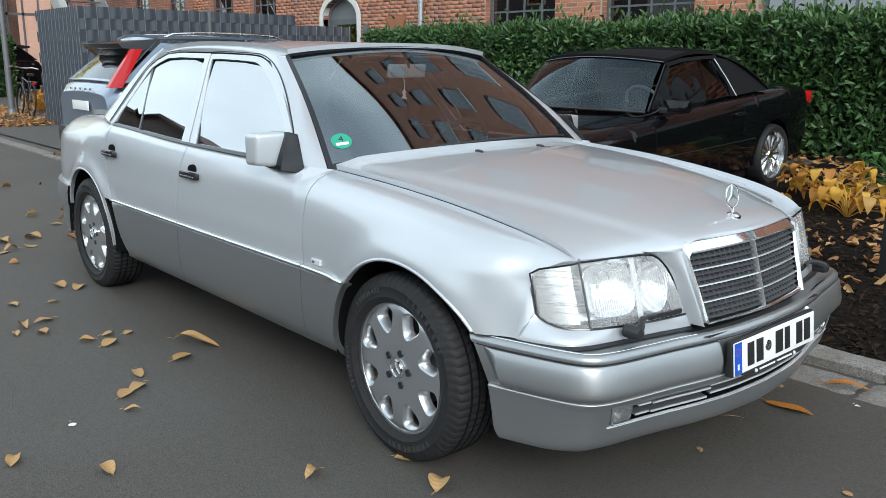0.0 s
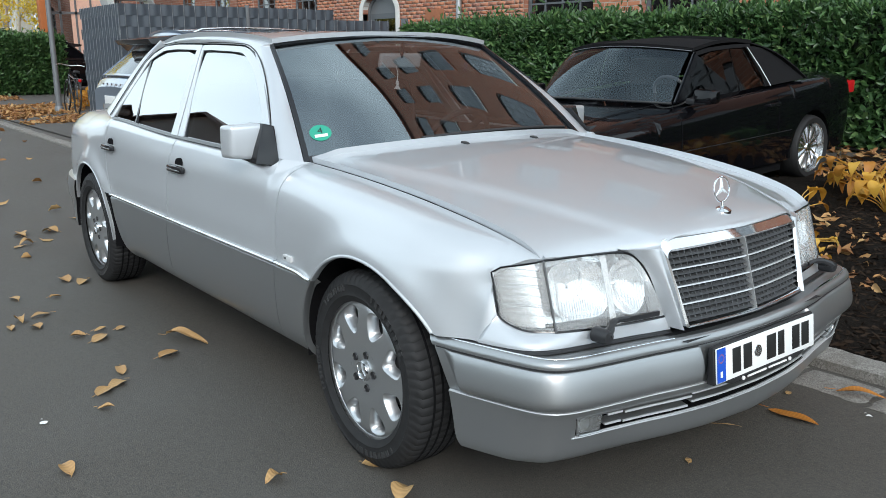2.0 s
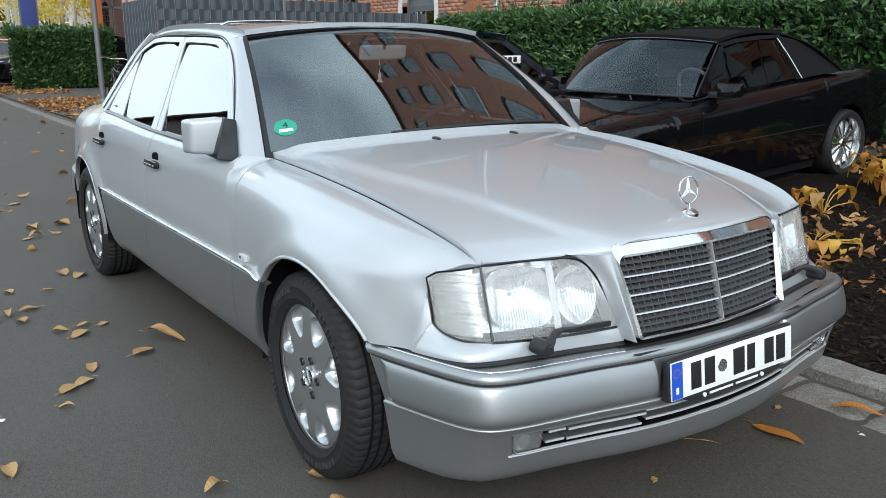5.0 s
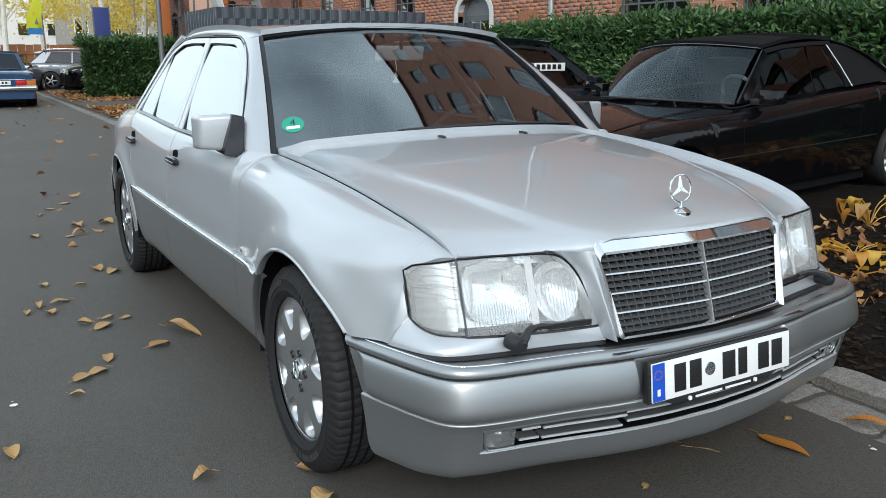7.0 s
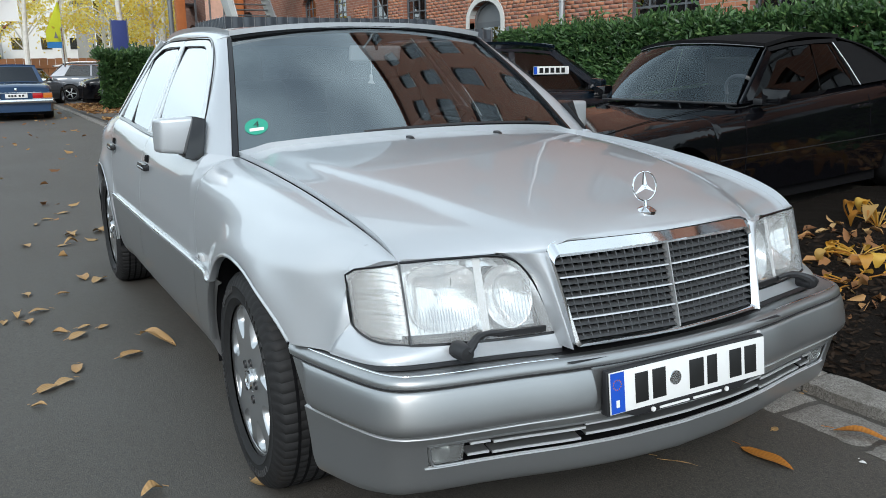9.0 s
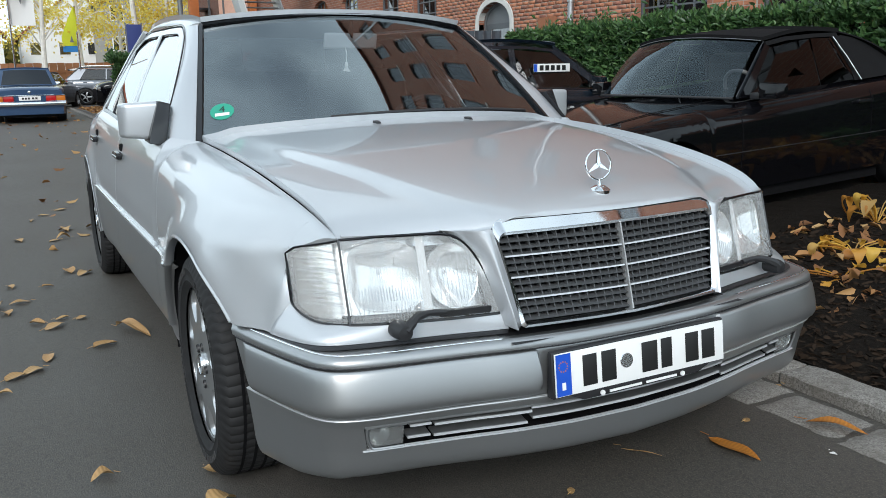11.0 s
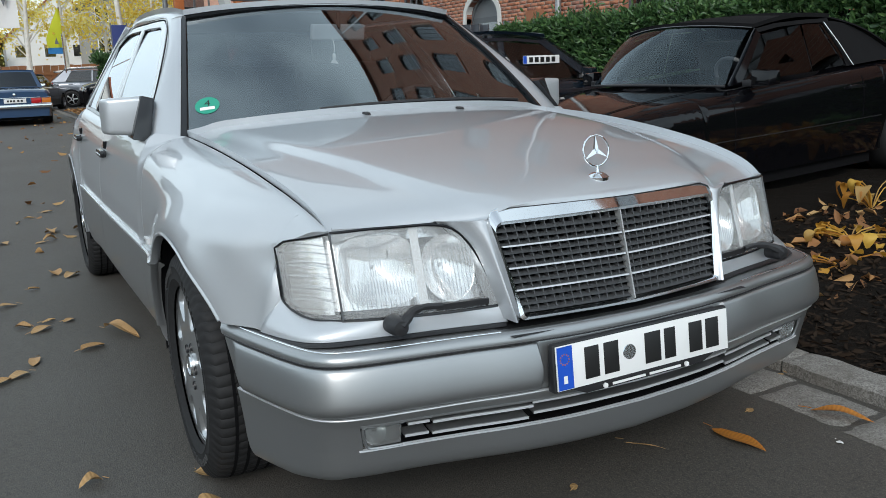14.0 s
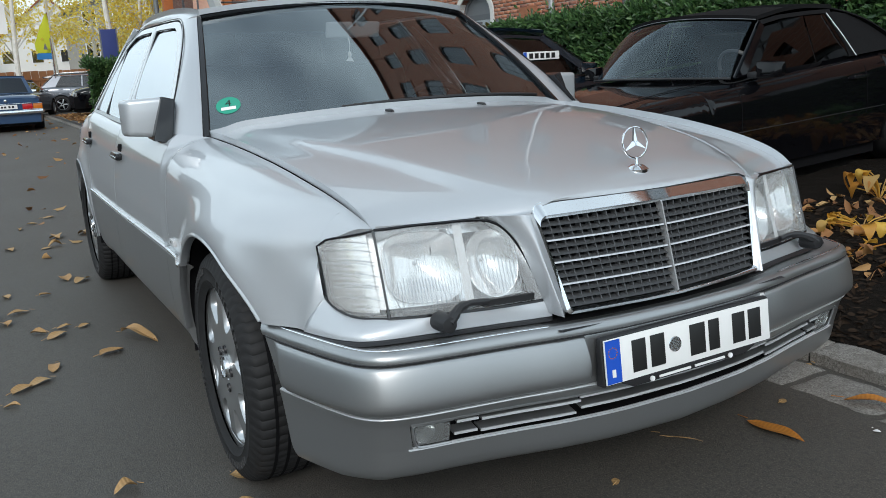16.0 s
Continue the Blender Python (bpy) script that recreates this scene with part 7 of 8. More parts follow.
def stone(parent, x, l, y0, y1, z, name="stone"):
    """A worn stone: an uneven top, broken edges and rough upright faces."""
    q = random.uniform(0, 90)
    nx, ny = max(7, int(l / 0.03)), 8
    tilt, lift = random.uniform(-0.02, 0.02), random.uniform(-0.004, 0.004)
    rows = []
    for i in range(nx + 3):
        u = min(1, max(0, (i - 1) / nx))
        r = []
        for k in range(ny + 3):
            v = min(1, max(0, (k - 1) / ny))
            rim = i in (0, nx + 2) or k in (0, ny + 2)
            px, py = x + l * u, lerp(y0, y1, v)
            px += 0.010 * noise.noise((px * 9 + q, py * 23, 1.7)) * (1 if u in (0, 1) else 0)
            py += 0.009 * noise.noise((px * 17, py * 5 + q, 4.1)) * (1 if v in (0, 1) else 0)
            e = min(u * l, (1 - u) * l, v * (y1 - y0), (1 - v) * (y1 - y0))
            h = z + lift + tilt * (u - 0.5) * l + 0.005 * noise.noise((px * 14, py * 14, q)) + 0.0025 * noise.noise((px * 45, py * 45, q)) - 0.009 * max(0, 1 - e / 0.012) ** 2
            r.append((px, py, -0.05 if rim else h))
        rows.append(r)
    part(name, rows_geo(rows), GRANITE, parent, angle=50)


x = -1.3
while x < 7.5:
    l = random.uniform(0.30, 0.52)
    stone(kerb, x, l, 1.050, 1.205, 0.047)
    x += l + 0.010
x = -1.3
while x < 7.5:
    l = random.uniform(0.26, 0.42)
    stone(gutter, x, l, 0.80 + random.uniform(0, 0.008), 1.030, 0.010)
    x += l + 0.013
far = thing("far_kerb", Matrix.Identity(4), "pale flush kerb stones running down the lane", "kerb")
far["kind"] = "structure"
x = -60.0
while x < -8.6:
    l = random.uniform(0.8, 1.1)
    stone(far, x, l, 0.86 + 0.012 * (-x - 9) * 0.6, 1.02 + 0.012 * (-x - 9) * 0.6, 0.03)
    x += l + 0.015
xs_ = np.linspace(0, math.pi / 2, 7)
for a, b in zip(xs_, xs_[1:]):
    c = (-8.1, 1.75)
    o = [(c[0] - r * math.sin(t) * 0.9, c[1] - r * math.cos(t), 0) for r, t in ((0.88, a + 0.02), (0.88, b - 0.02), (0.72, b - 0.02), (0.72, a + 0.02))]
    part("stone", prism(o, (0, 0, -0.05), (0, 0, 0.05)), GRANITE, far, angle=0)
solid("parking_bays", grid(lambda u, v: (-9.0 + 7.03 * u, 1.06 + 5.7 * v, 0.012 + (0.052 if -9.0 + 7.03 * u > -4.2 else 0) * max(0, 1.06 + 5.7 * v - 2.75)), 40, 20), ASPHALT, "dark asphalt parking bays in front of the hedge", "parking bay", kind="structure", angle=0)
solid("side_path", grid(lambda u, v: (-46 + 37 * u, 1.25 + 7.6 * v, 0.02), 3, 3), PAVE, "grey paved yard beside the lane", "pavement", kind="structure", angle=0)

# ---- privacy fence round the bins ----
STRIPM = plain("anthracite_plastic_strip", (0.055, 0.068, 0.085), 0.5, 0, 0.18, 6, 0.1)
fence = thing("privacy_fence", Matrix.Identity(4), "anthracite mesh fence woven with plastic privacy strips", "fence")
FZ, FXC, FYC, FYE = 2.13, -13.1, 2.6, 8.3


def fence_face(p, q, h, rows, wave):
    L = math.hypot(q[0] - p[0], q[1] - p[1])
    d = ((q[0] - p[0]) / L, (q[1] - p[1]) / L)
    n = (d[1], -d[0])
    m = max(2, int(L / wave) * 8 + 1)
    for r in range(rows):
        z0, z1 = h * r / rows + 0.002, h * (r + 1) / rows + 0.003
        A, B = [], []
        for k in range(m):
            s = L * k / (m - 1)
            o = 0.011 * math.cos(2 * math.pi * s / wave + math.pi * r)
            A.append((p[0] + d[0] * s + n[0] * o, p[1] + d[1] * s + n[1] * o, z0))
            B.append((p[0] + d[0] * s + n[0] * o, p[1] + d[1] * s + n[1] * o, z1))
        part("strip", strip(A, B, (-n[0] * 0.003, -n[1] * 0.003, 0)), STRIPM, fence)
    for k in range(int(L / wave) + 1):
        s = min(L, (k + 0.5) * wave)
        c = (p[0] + d[0] * s + n[0] * 0.012, p[1] + d[1] * s + n[1] * 0.012)
        part("mesh_wire", tube([(*c, 0.02), (*c, h + 0.03)], 0.004, 5), ZINC, fence)
    for k in range(1, int(L / 2.4) + 1):
        s = min(L, k * 2.4)
        part("post", box(p[0] + d[0] * s - 0.03, p[0] + d[0] * s + 0.03, p[1] + d[1] * s - 0.03, p[1] + d[1] * s + 0.03, 0.0, h + 0.04, 0.006), GREYMETAL, fence)


fence_face((FXC, FYC), (FXC, 6.9), FZ, 11, 0.21)
fence_face((FXC - 0.05, 6.9), (FXC - 0.05, FYE), FZ - 0.19, 10, 0.21)
fence_face((FXC - 2.35, FYC), (FXC, FYC), FZ, 11, 0.21)

solid("lime_sack", moved(box(-0.16, 0.16, -0.12, 0.12, 0, 0.20, 0.06, 3), pose(-12.75, 3.05, 0.02, 0, 0, 20)), plain("lime_green_plastic", (0.18, 0.55, 0.05), 0.5), "lime green plastic sack on the ground by the fence", "sack")

# ---- lamp post, bicycle ----
post = solid("lamp_post", tube([(-17.9, 2.62, 0.0), (-17.9, 2.62, 1.0), (-17.9, 2.62, 5.2)], [0.075, 0.06, 0.05], 16), GREYMETAL, "grey steel street lamp post beside a bicycle", "lamp post")
part("lamp_head", box(-18.0, -17.8, 2.2, 2.7, 5.15, 5.28, 0.03), GREYMETAL, post)
part("base_collar", lathe([(0.10, 0.0), (0.10, 0.12), (0.078, 0.16)], 20, "z", at=(-17.9, 2.62, 0)), GREYMETAL, post)


def bicycle(m):
    b = thing("bicycle", m, "dark city bicycle leaning against the lamp post", "bicycle")
    for x in (0.0, 1.05):
        w = part("wheel_rim", tube([(x + 0.34 * math.cos(a), 0, 0.34 + 0.34 * math.sin(a)) for a in np.linspace(0, 2 * math.pi, 40, endpoint=False)], 0.018, 8, True), RUBBER, b)
        for k in range(14):
            a = math.pi * k / 7
            part("spoke", tube([(x, 0, 0.34), (x + 0.33 * math.cos(a), 0, 0.34 + 0.33 * math.sin(a))], 0.002, 4), SATIN, w)
        part("mudguard", tube([(x + 0.37 * math.cos(a), 0, 0.34 + 0.37 * math.sin(a)) for a in np.linspace(0.3, 2.6, 16)], 0.014, 6), BLACK, b)
    for p in ([(0.0, 0, 0.34), (0.42, 0, 0.30)], [(0.42, 0, 0.30), (0.28, 0, 0.82)], [(0.42, 0, 0.30), (0.88, 0, 0.78)], [(0.30, 0, 0.72), (0.90, 0, 0.82)], [(0.0, 0, 0.34), (0.29, 0, 0.72)], [(0.86, 0, 0.96), (1.05, 0, 0.34)]):
        part("frame_tube", tube(p, 0.017, 8), GLOSSBLACK, b)
    part("saddle", hull8([(0.14, -0.08, 0.86), (0.42, -0.02, 0.87), (0.42, 0.02, 0.87), (0.14, 0.08, 0.86), (0.14, -0.07, 0.92), (0.42, -0.015, 0.90), (0.42, 0.015, 0.90), (0.14, 0.07, 0.92)], 0.02), BLACK, b)
    part("handlebar", tube(curve_pts([(0.72, -0.29, 1.02), (0.86, -0.2, 1.04), (0.88, 0, 1.02), (0.86, 0.2, 1.04), (0.72, 0.29, 1.02)], 14), 0.013, 8), SATIN, b)
    part("rear_lamp", box(-0.20, -0.15, -0.03, 0.03, 0.68, 0.74, 0.01), REDLENS, b)
    part("carrier", join(box(-0.18, 0.22, -0.06, 0.06, 0.74, 0.755), tube([(-0.12, 0.06, 0.74), (0.0, 0.03, 0.36)], 0.006, 6), tube([(-0.12, -0.06, 0.74), (0.0, -0.03, 0.36)], 0.006, 6)), GREYMETAL, b)
    part("crank", lathe([(0.0, -0.03), (0.09, -0.03), (0.09, -0.022)], 24, at=(0.42, 0, 0.30)), GREYMETAL, b)


bicycle(pose(-17.1, 2.79, 0.02, 6, 0, 177))
solid("bollard", join(box(0.17, 0.26, 2.58, 2.67, 0.0, 0.95, 0.01), box(0.165, 0.265, 2.575, 2.675, 0.93, 0.96, 0.008)), BLACK, "dark grey metal post in the planting bed", "bollard")

# ---- outside stair and steel portal of the annexe ----
OXIDE = plain("rust_orange_steel", (0.42, 0.13, 0.035), 0.65, 0.1, 0.2, 5)
portal = solid("steel_portal", box(-33.9, -33.5, 6.02, 6.38, 0.0, 7.2, 0.015), OXIDE, "rust-orange steel portal post of the annexe", "portal")
part("beam", box(-33.9, -33.5, 6.38, 8.88, 6.8, 7.2, 0.015), OXIDE, portal)
part("post", box(-33.9, -33.5, 8.5, 8.8, 0.0, 6.8, 0.015), OXIDE, portal)
annexe = thing("glazed_annexe", Matrix.Identity(4), "glazed grey annexe behind the orange steel portal", "annexe")
for k in range(5):
    part("mullion", box(-34.9, -34.8, 6.45 + 0.6 * k, 6.53 + 0.6 * k, 0, 6.6), GREYMETAL, annexe, angle=0)
for z in (0.05, 2.4, 5.4):
    part("rail", box(-34.9, -34.8, 6.45, 8.88, 1.2 * z, 1.2 * z + 0.1), GREYMETAL, annexe, angle=0)
part("wall", box(-34.86, -34.82, 7.5, 8.85, 0.1, 6.5), plain("pale_brick_cladding", (0.72, 0.46, 0.36), 0.9, 0, 0.2, 8, 0.2), annexe)
part("pane", box(-34.86, -34.84, 6.5, 7.5, 0.1, 6.5), SIDEGLASS, annexe)
stair = thing("outside_stair", Matrix.Identity(4), "galvanised steel outside stair with pale stringers", "stair")
for y in (5.6, 6.9):
    part("stringer", hull8([(-21.4, y, 0.0), (-20.9, y, 0.0), (-20.9, y + 0.04, 0.0), (-21.4, y + 0.04, 0.0), (-26.2, y, 4.6), (-25.4, y, 4.8), (-25.4, y + 0.04, 4.8), (-26.2, y + 0.04, 4.6)], 0.005), ZINC, stair)
for k in range(24):
    part("tread", box(-21.45 - 0.19 * k, -21.15 - 0.19 * k, 5.64, 6.9, 0.18 * (k + 1) - 0.03, 0.18 * (k + 1), 0.004), GREYMETAL, stair)
part("guard_panel", hull8([(-22.0, 5.55, 1.2), (-21.7, 5.55, 1.2), (-21.7, 5.58, 1.2), (-22.0, 5.58, 1.2), (-26.5, 5.55, 6.0), (-25.2, 5.55, 5.6), (-25.2, 5.58, 5.6), (-26.5, 5.58, 6.0)]), plain("pale_grey_sheet", (0.55, 0.55, 0.54), 0.5, 0.2, 0.05), stair)
part("landing", box(-27.2, -25.5, 5.6, 8.9, 4.5, 4.6, 0.01), GREYMETAL, stair)

# ---- far side of the lane and the end of the yard ----
RENDERW = plain("white_house_render", (0.80, 0.79, 0.76), 0.85, 0, 0.06, 3)
ROOFRED = plain("red_roof_tiles", (0.30, 0.10, 0.06), 0.85, 0, 0.2, 6)


def house(name, m, w, d, h, rh, label, wallm=RENDERW, rows=2, cols=4, roofm=ROOFRED):
    c = thing(name, m, label, "house", "houses round the yard")
    part("wall", box(-w / 2, w / 2, 0, d, 0, h), wallm, c, angle=0)
    part("gable", ([(-w / 2, 0, h), (w / 2, 0, h), (0, 0, h + rh), (-w / 2, d, h), (w / 2, d, h), (0, d, h + rh)], [(0, 1, 2), (3, 5, 4), (0, 3, 4, 1)]), wallm, c, angle=0)
    for s in (-1, 1):
        part("roof", hull8([(0, -0.3, h + rh + 0.02), (s * (w / 2 + 0.4), -0.3, h - 0.25), (s * (w / 2 + 0.4), d + 0.3, h - 0.25), (0, d + 0.3, h + rh + 0.02), (0, -0.3, h + rh + 0.2), (s * (w / 2 + 0.4), -0.3, h - 0.07), (s * (w / 2 + 0.4), d + 0.3, h - 0.07), (0, d + 0.3, h + rh + 0.2)]), roofm, c, angle=0)
    for r in range(rows):
        for k in range(cols):
            x = -w / 2 + w * (k + 0.5) / cols
            z = h * (r + 0.35) / rows
            wn = part("window", box(x - 0.55, x + 0.55, -0.03, 0.05, z, z + 1.25), WHITE, c, angle=0)
            part("pane", box(x - 0.46, x + 0.46, -0.04, -0.031, z + 0.09, z + 1.16), PANE, wn, angle=0)
    return c


house("white_house", pose(-82, -6, 0, 0, 0, 90), 11, 9, 5.2, 4.2, "white rendered house with a steep red tiled roof")
house("white_house", pose(-86, 6, 0, 0, 0, 90), 10, 9, 5.0, 4.4, "white gabled house behind the yellow birches")
house("grey_house", pose(-74, 13, 0, 0, 0, 90), 12, 8, 7.5, 1.5, "grey modern block with dark windows", plain("grey_render", (0.34, 0.32, 0.28), 0.8, 0, 0.15, 2), 3, 5, GREYMETAL)
# houses out of view across the lane, added for what the cars mirror
house("white_house", pose(-16, -46, 0, 0, 0, 180), 12, 9, 5.5, 4.5, "white house with red roof across the lane")
house("white_house", pose(4, -48, 0, 0, 0, 180), 13, 9, 5.5, 4.5, "pale house with red roof across the lane")
ROOFDARK = plain("dark_roof_tiles", (0.07, 0.045, 0.04), 0.8, 0, 0.2, 6)
# added unseen: its dark face makes the low band in the side windows
house("grey_house", pose(-26.5, -8.6, 0, 0, 0, 180), 16, 9, 5.5, 2.5, "unseen dark grey house added for the band mirrored in the side windows", plain("dark_grey_render", (0.12, 0.12, 0.12), 0.85, 0, 0.1, 3), 2, 4, ROOFDARK)
house("white_house", pose(-44, -19, 0, 0, 0, 200), 13, 9, 5.0, 4.0, "white house with dark red roof farther down the lane")
wf_ = thing("wooden_fence", Matrix.Identity(4), "brown wooden board fence at the end of the yard", "fence")
BOARD = plain("brown_boards", (0.30, 0.13, 0.06), 0.8, 0, 0.2, 4)
for k in range(60):
    part("board", box(-62.0, -61.95, -16 + 0.5 * k, -15.52 + 0.5 * k, 0.0, 2.25 + 0.02 * math.sin(k * 2.1)), BOARD, wf_, angle=0)
part("rail", box(-61.95, -61.88, -16, 14, 1.6, 1.75), BOARD, wf_, angle=0)


def flag(name, m, h, w, cloth, label, band=None, low=2.3):
    f = thing(name, m, label, "flag")
    part("pole", tube([(0, 0, 0), (0, 0, h)], 0.035, 8), SATIN, f)
    part("cloth", grid(lambda u, v: (0.10 * math.sin(5 * v + 2 * u), 0.02 + w * u * min(1, 0.15 + 1.3 * v), h - 0.05 - (h - low) * v), 8, 22), cloth, f)
    if band:
        part("band", grid(lambda u, v: (0.10 * math.sin(5 * (0.86 + 0.14 * v) + 2 * u) + 0.006, 0.02 + w * u, h - 0.05 - (h - 2.3) * (0.86 + 0.14 * v)), 8, 6), band, f)
    part("emblem", prism([(0.12, 0.05 + w * (0.45 + 0.15 * math.cos(a)), h * 0.66 + 0.3 * w * math.sin(a)) for a in (0.5, 2.6, 4.7)], (0, 0, 0), (0.01, 0, 0)), GREYMETAL, f, angle=0)


flag("white_flag", pose(-37.5, -0.55, 0), 6.8, 0.95, plain("white_flag_cloth", (0.75, 0.75, 0.74), 0.8, 0, 0.05), "tall white advertising flag on a pole", low=3.4)
flag("green_flag", pose(-37.0, 1.93, 0), 4.15, -0.62, plain("lime_flag_cloth", (0.55, 0.58, 0.03), 0.8, 0, 0.08), "lime green advertising flag with a blue foot", plain("blue_flag_cloth", (0.03, 0.20, 0.50), 0.8))
solid("bare_flagpole", tube([(-38, -2.6, 0), (-38, -2.6, 6.4)], 0.035, 8), SATIN, "bare white flagpole by the lane", "flagpole")
ban = solid("banner", box(-36.0, -35.94, 3.80, 4.40, 1.75, 3.35, 0.01), plain("dark_blue_banner", (0.03, 0.05, 0.20), 0.7, 0, 0.1), "dark blue banner on two posts", "banner")
part("post", join(box(-36.02, -35.95, 3.75, 3.80, 0, 3.42), box(-36.02, -35.95, 4.40, 4.45, 0, 3.42)), GREYMETAL, ban)

# ---- plants and leaves ----
def mat_leaf(name, stops, rough=0.35, trans=0.25, island=True):
    m = M(name, (0.1, 0.2, 0.05), rough)
    c = m.ramp(m.rand(island), stops)
    c = m.mix(m.grey(m.noise(40.0, 4.0), 0.0, 0.35), c, [v * 0.6 for v in stops[len(stops) // 2][1]])
    m.set(**{"Base Color": c, "Roughness": m.grey(m.noise(60.0), rough - 0.08, rough + 0.15)})
    out = m.t.nodes["Material Output"]
    tr = m.node("ShaderNodeBsdfTranslucent", Color=c)
    mx = m.node("ShaderNodeMixShader", Fac=trans)
    m.t.links.new(m.p.outputs[0], mx.inputs[1])
    m.t.links.new(tr.outputs[0], mx.inputs[2])
    m.t.links.new(mx.outputs[0], out.inputs["Surface"])
    return m.mat


LAUREL = mat_leaf("laurel_leaf", [(0.0, (0.025, 0.060, 0.024)), (0.45, (0.052, 0.120, 0.040)), (0.85, (0.095, 0.190, 0.062)), (1.0, (0.15, 0.24, 0.085))], 0.34)
BIRCHLEAF = mat_leaf("yellow_birch_leaf", [(0.0, (0.78, 0.52, 0.05)), (0.5, (0.90, 0.73, 0.14)), (1.0, (0.92, 0.85, 0.34))], 0.6, 0.68)
DRYLEAF = mat_leaf("dry_leaf", [(0.0, (0.14, 0.055, 0.022)), (0.35, (0.30, 0.13, 0.045)), (0.7, (0.45, 0.24, 0.09)), (1.0, (0.52, 0.34, 0.15))], 0.7, 0.15)
TANLEAF = mat_leaf("pale_brown_leaf", [(0.0, (0.36, 0.20, 0.085)), (0.5, (0.48, 0.29, 0.12)), (1.0, (0.55, 0.36, 0.16))], 0.65, 0.15)
HOSTA = mat_leaf("yellow_hosta_leaf", [(0.0, (0.42, 0.15, 0.025)), (0.4, (0.62, 0.30, 0.03)), (0.8, (0.72, 0.44, 0.07)), (1.0, (0.42, 0.26, 0.11))], 0.5, 0.3, False)
WEED = mat_leaf("green_weed_leaf", [(0.0, (0.04, 0.13, 0.03)), (1.0, (0.10, 0.24, 0.06))], 0.5)
BARK = plain("bark_chips", (0.030, 0.020, 0.014), 0.9, 0, 0.5, 30, **{"Specular IOR Level": 0.1})
TWIG = plain("hedge_twigs", (0.035, 0.028, 0.018), 0.9, 0, 0.3)
BIRCHBARK = plain("birch_bark", (0.72, 0.70, 0.66), 0.8, 0, 0.35, 6)

LEAF_UV = np.array([(0, 0, 0), (0.28, 0.85, 0.10), (0.68, 0.80, 0.08), (1, 0, -0.10), (0.68, -0.80, 0.08), (0.28, -0.85, 0.10), (0.28, 0, -0.02), (0.68, 0, -0.03)])
LEAF_F = [(0, 1, 6), (1, 2, 7, 6), (2, 3, 7), (3, 4, 7), (4, 5, 6, 7), (5, 0, 6)]


def leaves(centres, ways, sides, lens, widths, curl=1.0):
    """Many folded leaves: where each begins, which way it points, its flat side's way, its length and half width."""
    n = len(centres)
    w = np.array(ways, float)
    w /= np.linalg.norm(w, axis=1, keepdims=True)
    s = np.array(sides, float)
    s -= w * (s * w).sum(1, keepdims=True)
    s /= np.linalg.norm(s, axis=1, keepdims=True) + 1e-9
    u = np.cross(w, s)
    L, W = np.array(lens)[:, None, None], np.array(widths)[:, None, None]
    P = np.array(centres)[:, None, :] + w[:, None, :] * L * LEAF_UV[None, :, :1] + s[:, None, :] * W * LEAF_UV[None, :, 1:2] + u[:, None, :] * L * curl * LEAF_UV[None, :, 2:3]
    fs = [tuple(i + 8 * k for i in f) for k in range(n) for f in LEAF_F]
    return [tuple(p) for p in P.reshape(-1, 3)], fs


def stuff(name, geo, mat, label, category, parent=None):
    me = bpy.data.meshes.new(name)
    me.from_pydata(geo[0], [], geo[1])
    me.materials.append(mat)
    me.polygons.foreach_set("use_smooth", [True] * len(me.polygons))
    ob = new(name, me)
    ob.parent = parent
    return tagged(ob, label, category, kind="stuff")


